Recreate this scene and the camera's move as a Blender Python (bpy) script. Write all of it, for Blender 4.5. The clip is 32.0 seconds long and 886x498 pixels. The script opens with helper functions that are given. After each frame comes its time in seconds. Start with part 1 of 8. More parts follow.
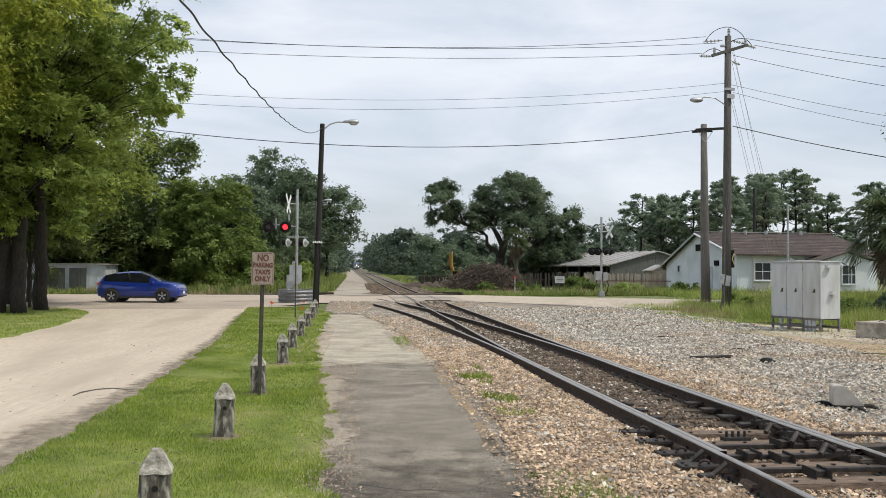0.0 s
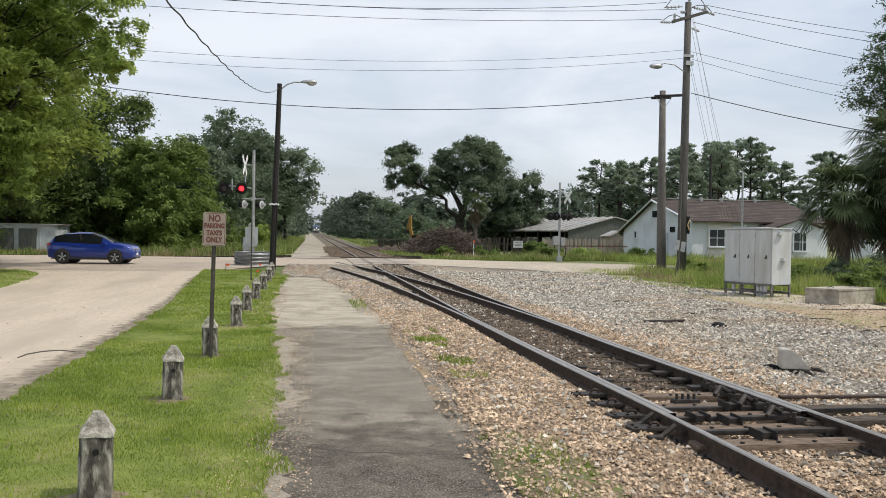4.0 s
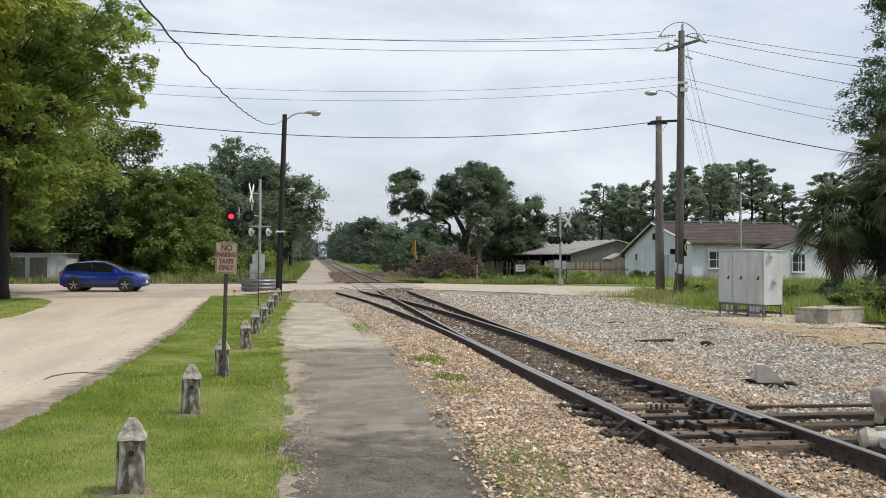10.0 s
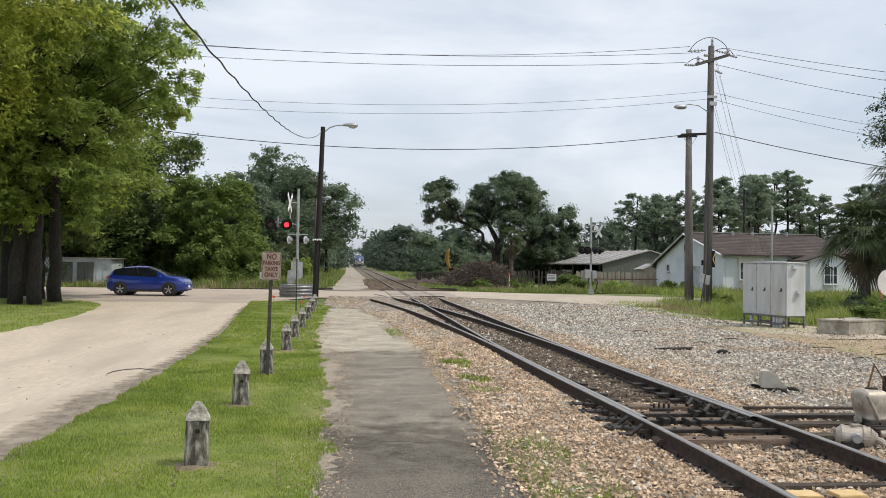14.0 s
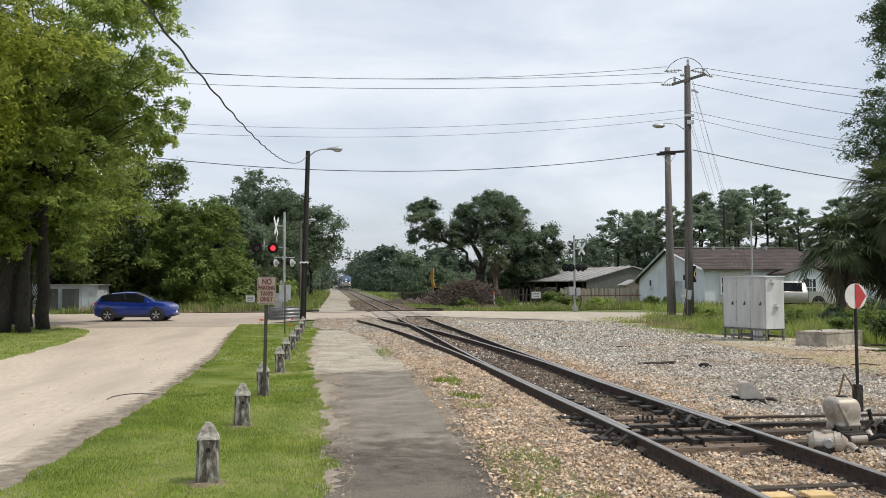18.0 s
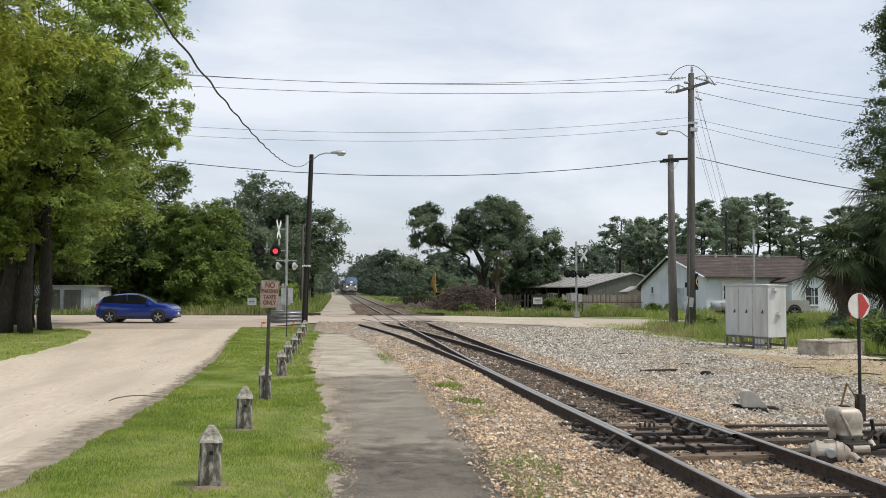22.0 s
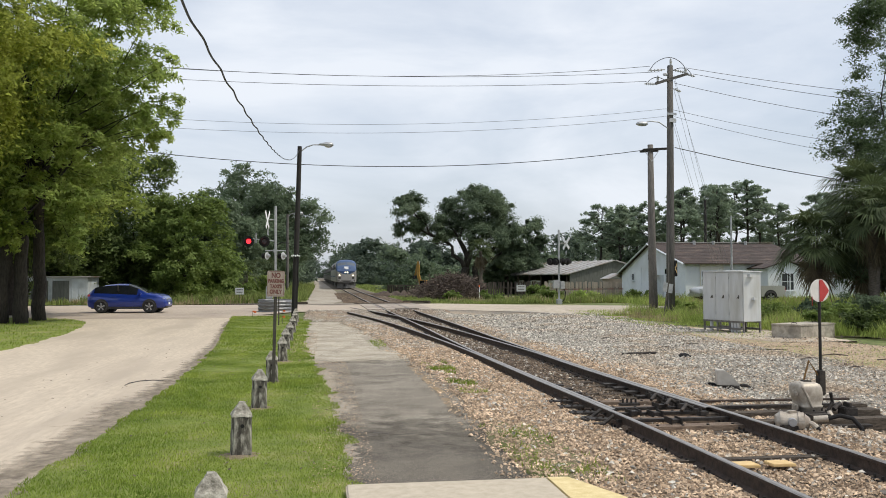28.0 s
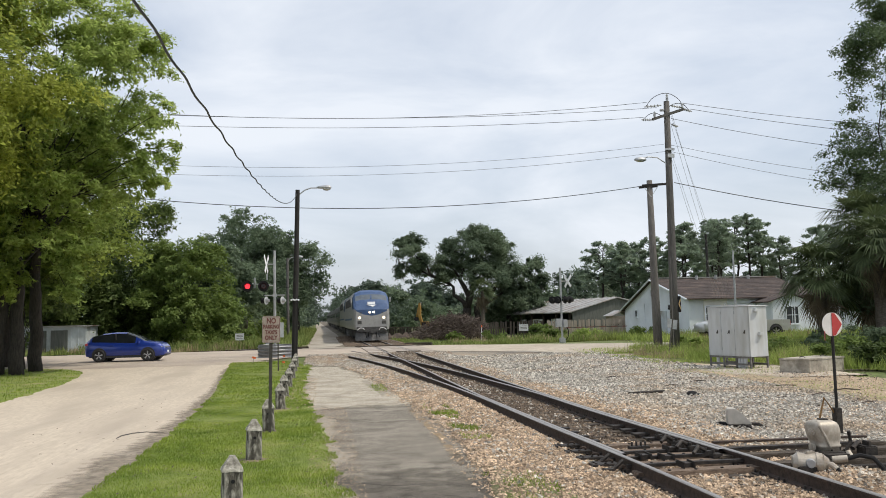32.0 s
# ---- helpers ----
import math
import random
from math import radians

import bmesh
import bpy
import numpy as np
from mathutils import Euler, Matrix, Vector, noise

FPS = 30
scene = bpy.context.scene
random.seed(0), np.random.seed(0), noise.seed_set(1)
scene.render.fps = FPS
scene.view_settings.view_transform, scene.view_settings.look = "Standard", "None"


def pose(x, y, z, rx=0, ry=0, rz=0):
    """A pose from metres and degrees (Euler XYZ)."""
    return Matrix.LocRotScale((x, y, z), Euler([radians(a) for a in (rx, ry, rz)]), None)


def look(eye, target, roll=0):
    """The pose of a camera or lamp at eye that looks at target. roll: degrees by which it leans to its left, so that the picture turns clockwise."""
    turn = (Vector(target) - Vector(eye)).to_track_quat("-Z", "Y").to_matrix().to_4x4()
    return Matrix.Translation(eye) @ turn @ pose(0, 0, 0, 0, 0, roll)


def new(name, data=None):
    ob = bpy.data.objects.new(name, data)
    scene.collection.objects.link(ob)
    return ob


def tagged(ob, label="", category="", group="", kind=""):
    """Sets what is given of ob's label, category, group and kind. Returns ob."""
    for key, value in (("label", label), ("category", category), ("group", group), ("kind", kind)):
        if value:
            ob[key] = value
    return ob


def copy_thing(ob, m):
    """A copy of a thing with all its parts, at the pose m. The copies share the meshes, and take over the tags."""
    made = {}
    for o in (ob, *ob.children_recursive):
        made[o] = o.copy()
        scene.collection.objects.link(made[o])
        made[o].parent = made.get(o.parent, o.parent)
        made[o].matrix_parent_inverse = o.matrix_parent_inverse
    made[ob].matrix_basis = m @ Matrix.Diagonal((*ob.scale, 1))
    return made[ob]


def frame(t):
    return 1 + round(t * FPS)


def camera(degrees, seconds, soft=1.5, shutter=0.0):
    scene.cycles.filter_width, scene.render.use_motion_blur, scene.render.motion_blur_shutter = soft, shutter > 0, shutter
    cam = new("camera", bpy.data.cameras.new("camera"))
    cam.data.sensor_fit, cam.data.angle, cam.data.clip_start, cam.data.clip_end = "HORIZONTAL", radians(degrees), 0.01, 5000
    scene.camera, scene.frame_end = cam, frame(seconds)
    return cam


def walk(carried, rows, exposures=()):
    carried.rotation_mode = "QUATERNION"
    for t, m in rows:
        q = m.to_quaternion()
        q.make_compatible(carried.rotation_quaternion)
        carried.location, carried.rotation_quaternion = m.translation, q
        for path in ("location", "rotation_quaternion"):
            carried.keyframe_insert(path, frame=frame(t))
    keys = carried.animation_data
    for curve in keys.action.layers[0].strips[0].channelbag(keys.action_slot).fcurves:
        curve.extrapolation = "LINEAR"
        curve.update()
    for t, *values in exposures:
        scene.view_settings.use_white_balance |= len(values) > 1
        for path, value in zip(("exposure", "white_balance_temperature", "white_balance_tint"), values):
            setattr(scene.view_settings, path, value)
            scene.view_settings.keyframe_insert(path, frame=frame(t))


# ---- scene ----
cam = camera(54.8, 32.0, soft=0.9)
PATH = [
    (0, (-3.259, -7.226, 1.847), (-3.058, -5.238, 1.898), 0.3),
    (0.5, (-3.258, -7.194, 1.844), (-3.051, -5.207, 1.896), 0.3),
    (1, (-3.217, -7.174, 1.845), (-2.987, -5.189, 1.882), 0.9),
    (1.5, (-3.2, -7.164, 1.837), (-2.959, -5.18, 1.862), 1.0),
    (2, (-3.203, -7.152, 1.834), (-2.947, -5.17, 1.851), 1.2),
    (2.5, (-3.204, -7.145, 1.838), (-2.933, -5.164, 1.84), 1.8),
    (4.5, (-3.185, -7.12, 1.819), (-2.874, -5.145, 1.784), 0.3),
    (5, (-3.188, -7.116, 1.817), (-2.857, -5.144, 1.799), 0.2),
    (5.5, (-3.179, -7.169, 1.826), (-2.857, -5.196, 1.814), 0.2),
    (6, (-3.173, -7.195, 1.833), (-2.877, -5.217, 1.824), 0.1),
    (6.5, (-3.186, -7.184, 1.821), (-2.9, -5.205, 1.815), 0.3),
    (7, (-3.225, -7.242, 1.823), (-2.926, -5.264, 1.82), 0.8),
    (7.5, (-3.248, -7.293, 1.833), (-2.938, -5.318, 1.831), 0.8),
    (8, (-3.203, -7.401, 1.838), (-2.896, -5.424, 1.853), 0.9),
    (8.5, (-3.195, -7.509, 1.828), (-2.887, -5.532, 1.846), 0.8),
    (9, (-3.242, -7.706, 1.85), (-2.942, -5.729, 1.872), 0.8),
    (9.5, (-3.271, -7.852, 1.85), (-2.975, -5.874, 1.865), 0.4),
    (10, (-3.179, -8.058, 1.85), (-2.896, -6.079, 1.875), 0.2),
    (10.5, (-3.19, -8.258, 1.87), (-2.941, -6.273, 1.902), 0.3),
    (11, (-3.227, -8.462, 1.88), (-3.003, -6.475, 1.897), -0.0),
    (11.5, (-3.168, -8.629, 1.889), (-2.943, -6.641, 1.895), -0.7),
    (12, (-3.11, -8.762, 1.887), (-2.885, -6.775, 1.893), -1.0),
    (12.5, (-3.189, -8.886, 1.899), (-2.971, -6.898, 1.924), -0.5),
    (13, (-3.268, -9.022, 1.909), (-3.054, -7.034, 1.957), -0.1),
    (13.5, (-3.225, -9.156, 1.905), (-3.017, -7.168, 1.962), 0.5),
    (14, (-3.202, -9.217, 1.881), (-2.999, -7.228, 1.924), 0.8),
    (14.5, (-3.222, -9.32, 1.9), (-3.01, -7.332, 1.945), 0.1),
    (16.5, (-3.3, -9.728, 1.902), (-3.051, -7.744, 1.939), -0.4),
    (17, (-3.341, -9.721, 1.913), (-3.099, -7.736, 1.97), -0.8),
    (17.5, (-3.354, -9.736, 1.915), (-3.114, -7.752, 1.997), -0.4),
    (18, (-3.357, -9.737, 1.919), (-3.116, -7.754, 2.007), -0.3),
    (18.5, (-3.358, -9.743, 1.92), (-3.125, -7.759, 2.012), -0.7),
    (19, (-3.372, -9.76, 1.924), (-3.152, -7.775, 2.032), -0.6),
    (19.5, (-3.382, -9.738, 1.923), (-3.174, -7.752, 2.037), -0.1),
    (20, (-3.386, -9.748, 1.921), (-3.178, -7.762, 2.024), 0.1),
    (20.5, (-3.389, -9.743, 1.919), (-3.169, -7.758, 2.022), 0.3),
    (21, (-3.38, -9.744, 1.92), (-3.155, -7.76, 2.021), 0.3),
    (21.5, (-3.375, -9.733, 1.922), (-3.143, -7.749, 2.019), 0.3),
    (22, (-3.386, -9.751, 1.928), (-3.149, -7.767, 2.027), 0.3),
    (22.5, (-3.392, -9.754, 1.93), (-3.148, -7.772, 2.031), 0.3),
    (23, (-3.403, -9.814, 1.919), (-3.119, -7.836, 2.001), -0.7),
    (23.5, (-3.389, -9.937, 1.908), (-3.089, -7.961, 1.969), -1.2),
    (24, (-3.416, -9.998, 1.888), (-3.172, -8.014, 1.929), -0.5),
    (24.5, (-3.559, -10.114, 1.907), (-3.329, -8.127, 1.944), -1.2),
    (25, (-3.587, -10.219, 1.912), (-3.33, -8.237, 1.97), -1.2),
    (25.5, (-3.545, -10.339, 1.894), (-3.268, -8.359, 1.952), -0.3),
    (26, (-3.605, -10.422, 1.901), (-3.329, -8.442, 1.952), 0.1),
    (26.5, (-3.716, -10.476, 1.917), (-3.423, -8.499, 1.989), -0.2),
    (28.5, (-3.796, -10.754, 1.938), (-3.518, -8.774, 2.009), -0.1),
    (29, (-3.859, -10.714, 1.933), (-3.551, -8.74, 2.028), 0.1),
    (29.5, (-3.759, -10.657, 1.929), (-3.431, -8.69, 2.072), -1.5),
    (30, (-3.664, -10.539, 1.936), (-3.347, -8.572, 2.112), -2.1),
    (30.5, (-3.673, -10.489, 1.94), (-3.391, -8.516, 2.111), -1.1),
    (31, (-3.734, -10.441, 1.941), (-3.474, -8.465, 2.111), -0.6),
    (31.5, (-3.756, -10.407, 1.949), (-3.488, -8.433, 2.125), -0.9),
    (32, (-3.663, -10.365, 1.955), (-3.385, -8.392, 2.121), -1.4),
]
walk(cam, [(t, look(eye, target, roll)) for t, eye, target, roll in PATH])

# ---- world, sun, exposure ----
world = bpy.data.worlds.new("sky")
scene.world = world
world.use_nodes = True
wn, wl = world.node_tree.nodes, world.node_tree.links
wn.clear()
SUN_ELEV, SUN_AZ = radians(56), radians(112)   # azimuth clockwise from +y
sky = wn.new("ShaderNodeTexSky")
sky.sky_type = "NISHITA"
sky.sun_disc = False
sky.sun_elevation, sky.sun_rotation = SUN_ELEV, SUN_AZ
sky.dust_density = 3.0
sky_bg = wn.new("ShaderNodeBackground")
sky_bg.inputs["Strength"].default_value = 0.13
wl.new(sky.outputs["Color"], sky_bg.inputs["Color"])
cloud_bg = wn.new("ShaderNodeBackground")
cloud_bg.inputs["Strength"].default_value = 1.06
tc = wn.new("ShaderNodeTexCoord")
mp = wn.new("ShaderNodeMapping")
mp.inputs["Scale"].default_value = (1.0, 1.0, 3.2)
cn = wn.new("ShaderNodeTexNoise")
cn.inputs["Scale"].default_value = 2.3
cn.inputs["Detail"].default_value = 6
cn.inputs["Roughness"].default_value = 0.55
cn.inputs["Distortion"].default_value = 0.4
cr = wn.new("ShaderNodeValToRGB")
cr.color_ramp.elements[0].position, cr.color_ramp.elements[0].color = 0.34, (0.50, 0.50, 0.50, 1)
cr.color_ramp.elements[1].position, cr.color_ramp.elements[1].color = 0.62, (0.92, 0.92, 0.92, 1)
cc = wn.new("ShaderNodeValToRGB")
cc.color_ramp.elements[0].position, cc.color_ramp.elements[0].color = 0.30, (0.755, 0.82, 0.92, 1)
cc.color_ramp.elements[1].position, cc.color_ramp.elements[1].color = 0.75, (0.855, 0.89, 0.945, 1)
wmix = wn.new("ShaderNodeMixShader")
wout = wn.new("ShaderNodeOutputWorld")
wl.new(tc.outputs["Generated"], mp.inputs["Vector"])
wl.new(mp.outputs["Vector"], cn.inputs["Vector"])
wl.new(cn.outputs["Fac"], cr.inputs["Fac"])
wl.new(cn.outputs["Fac"], cc.inputs["Fac"])
wl.new(cc.outputs["Color"], cloud_bg.inputs["Color"])
wl.new(cr.outputs["Color"], wmix.inputs["Fac"])
wl.new(sky_bg.outputs["Background"], wmix.inputs[1])
wl.new(cloud_bg.outputs["Background"], wmix.inputs[2])
wl.new(wmix.outputs["Shader"], wout.inputs["Surface"])

sun_data = bpy.data.lights.new("sun", "SUN")
sun_data.energy, sun_data.angle, sun_data.color = 2.6, radians(2.0), (1.0, 0.93, 0.81)
sun = new("sun", sun_data)
sun_from = Vector((math.sin(SUN_AZ) * math.cos(SUN_ELEV), math.cos(SUN_AZ) * math.cos(SUN_ELEV), math.sin(SUN_ELEV)))
sun.matrix_world = look(sun_from * 60, (0, 0, 0))
scene.view_settings.exposure = 0.03


# ---- materials ----
def material(name, dark, light, scale=6.0, rough=0.8, metal=0.0, bump=0.3, fine=None, stain=None, stain_scale=0.5, vary=0.0,
             leaf=0.0, detail=5.0, stretch=(1, 1, 1), coat=0.0, island=0.0, stain_at=0.62):
    """A surface whose colour runs from dark to light in grain, with larger stains and fine relief."""
    m = bpy.data.materials.new(name)
    m.use_nodes = True
    n, l = m.node_tree.nodes, m.node_tree.links
    bsdf = n["Principled BSDF"]
    bsdf.inputs["Roughness"].default_value = rough
    bsdf.inputs["Metallic"].default_value = metal
    bsdf.inputs["Coat Weight"].default_value = coat
    geo = n.new("ShaderNodeTexCoord")
    place = n.new("ShaderNodeMapping")
    place.inputs["Scale"].default_value = stretch
    l.new(geo.outputs["Object"], place.inputs["Vector"])
    grain = n.new("ShaderNodeTexNoise")
    grain.inputs["Scale"].default_value = scale
    grain.inputs["Detail"].default_value = detail
    grain.inputs["Roughness"].default_value = 0.65
    l.new(place.outputs["Vector"], grain.inputs["Vector"])
    ramp = n.new("ShaderNodeValToRGB")
    ramp.color_ramp.elements[0].position, ramp.color_ramp.elements[0].color = 0.32, (*dark, 1)
    ramp.color_ramp.elements[1].position, ramp.color_ramp.elements[1].color = 0.68, (*light, 1)
    l.new(grain.outputs["Fac"], ramp.inputs["Fac"])
    colour = ramp.outputs["Color"]
    if stain:
        big = n.new("ShaderNodeTexNoise")
        big.inputs["Scale"].default_value = stain_scale
        big.inputs["Detail"].default_value = 4
        l.new(place.outputs["Vector"], big.inputs["Vector"])
        edge = n.new("ShaderNodeValToRGB")
        edge.color_ramp.elements[0].position, edge.color_ramp.elements[0].color = stain_at - 0.12, (0, 0, 0, 1)
        edge.color_ramp.elements[1].position, edge.color_ramp.elements[1].color = stain_at + 0.10, (1, 1, 1, 1)
        l.new(big.outputs["Fac"], edge.inputs["Fac"])
        mix = n.new("ShaderNodeMix")
        mix.data_type = "RGBA"
        l.new(edge.outputs["Color"], mix.inputs["Factor"])
        l.new(colour, mix.inputs["A"])
        mix.inputs["B"].default_value = (*stain, 1)
        colour = mix.outputs["Result"]
    if vary or island:
        info = n.new("ShaderNodeObjectInfo") if vary else n.new("ShaderNodeNewGeometry")
        hsv = n.new("ShaderNodeHueSaturation")
        spread = n.new("ShaderNodeMapRange")
        amount = vary or island
        spread.inputs["To Min"].default_value, spread.inputs["To Max"].default_value = 1 - amount, 1 + amount
        l.new(info.outputs["Random" if vary else "Random Per Island"], spread.inputs["Value"])
        l.new(spread.outputs["Result"], hsv.inputs["Value"])
        l.new(colour, hsv.inputs["Color"])
        colour = hsv.outputs["Color"]
    l.new(colour, bsdf.inputs["Base Color"])
    if bump:
        relief = n.new("ShaderNodeTexNoise")
        relief.inputs["Scale"].default_value = fine or scale * 6
        relief.inputs["Detail"].default_value = 4
        l.new(place.outputs["Vector"], relief.inputs["Vector"])
        b = n.new("ShaderNodeBump")
        b.inputs["Strength"].default_value = bump
        b.inputs["Distance"].default_value = 0.02
        l.new(relief.outputs["Fac"], b.inputs["Height"])
        l.new(b.outputs["Normal"], bsdf.inputs["Normal"])
    if leaf:
        thin = n.new("ShaderNodeBsdfTranslucent")
        l.new(colour, thin.inputs["Color"])
        mixs = n.new("ShaderNodeMixShader")
        mixs.inputs["Fac"].default_value = leaf
        l.new(bsdf.outputs["BSDF"], mixs.inputs[1])
        l.new(thin.outputs["BSDF"], mixs.inputs[2])
        l.new(mixs.outputs["Shader"], n["Material Output"].inputs["Surface"])
        bsdf.inputs["Specular IOR Level"].default_value = 0.25
    return m


def asphalt(name, dark, light, pit, chip):
    """A worn pavement: broad weathered bands, with dark pits and pale stone chips of the aggregate."""
    m = bpy.data.materials.new(name)
    m.use_nodes = True
    n, l = m.node_tree.nodes, m.node_tree.links
    bsdf = n["Principled BSDF"]
    bsdf.inputs["Roughness"].default_value = 0.92
    where = n.new("ShaderNodeTexCoord")
    bands = n.new("ShaderNodeMapping")
    bands.inputs["Scale"].default_value = (0.8, 1.0, 1.0)
    l.new(where.outputs["Object"], bands.inputs["Vector"])
    broad = n.new("ShaderNodeTexNoise")
    broad.inputs["Scale"].default_value, broad.inputs["Detail"].default_value, broad.inputs["Roughness"].default_value = 1.3, 8, 0.68
    broad.inputs["Distortion"].default_value = 0.6
    l.new(bands.outputs["Vector"], broad.inputs["Vector"])
    tone = n.new("ShaderNodeValToRGB")
    tone.color_ramp.elements[0].position, tone.color_ramp.elements[0].color = 0.38, (*dark, 1)
    tone.color_ramp.elements[1].position, tone.color_ramp.elements[1].color = 0.62, (*light, 1)
    l.new(broad.outputs["Fac"], tone.inputs["Fac"])
    colour = tone.outputs["Color"]
    for size, lo, hi, tint in ((56.0, 0.54, 0.66, pit), (78.0, 0.54, 0.66, chip)):
        speck = n.new("ShaderNodeTexNoise")
        speck.inputs["Scale"].default_value, speck.inputs["Detail"].default_value = size, 1.0
        l.new(where.outputs["Object"], speck.inputs["Vector"])
        cut = n.new("ShaderNodeMapRange")
        cut.inputs["From Min"].default_value, cut.inputs["From Max"].default_value = lo, hi
        l.new(speck.outputs["Fac"], cut.inputs["Value"])
        mix = n.new("ShaderNodeMix")
        mix.data_type = "RGBA"
        l.new(cut.outputs["Result"], mix.inputs["Factor"])
        l.new(colour, mix.inputs["A"])
        mix.inputs["B"].default_value = (*tint, 1)
        colour = mix.outputs["Result"]
    l.new(colour, bsdf.inputs["Base Color"])
    relief = n.new("ShaderNodeTexNoise")
    relief.inputs["Scale"].default_value, relief.inputs["Detail"].default_value = 70.0, 3
    l.new(where.outputs["Object"], relief.inputs["Vector"])
    b = n.new("ShaderNodeBump")
    b.inputs["Strength"].default_value, b.inputs["Distance"].default_value = 0.6, 0.02
    l.new(relief.outputs["Fac"], b.inputs["Height"])
    l.new(b.outputs["Normal"], bsdf.inputs["Normal"])
    return m


def worn_away(m, scale=5.0):
    """Lets a thin layer fade out in patches towards its bare side, by the mesh's 'cover' values."""
    n, l = m.node_tree.nodes, m.node_tree.links
    cover = n.new("ShaderNodeAttribute")
    cover.attribute_name = "cover"
    where = n.new("ShaderNodeTexCoord")
    patch = n.new("ShaderNodeTexNoise")
    patch.inputs["Scale"].default_value = scale
    patch.inputs["Detail"].default_value = 6
    l.new(where.outputs["Object"], patch.inputs["Vector"])
    total = n.new("ShaderNodeMath")
    l.new(cover.outputs["Fac"], total.inputs[0])
    l.new(patch.outputs["Fac"], total.inputs[1])
    fade = n.new("ShaderNodeMapRange")
    fade.inputs["From Min"].default_value, fade.inputs["From Max"].default_value = 0.72, 1.25
    l.new(total.outputs["Value"], fade.inputs["Value"])
    l.new(fade.outputs["Result"], n["Principled BSDF"].inputs["Alpha"])


def glowing(name, colour, strength):
    m = bpy.data.materials.new(name)
    m.use_nodes = True
    bsdf = m.node_tree.nodes["Principled BSDF"]
    bsdf.inputs["Base Color"].default_value = (*colour, 1)
    bsdf.inputs["Emission Color"].default_value = (*colour, 1)
    bsdf.inputs["Emission Strength"].default_value = strength
    return m


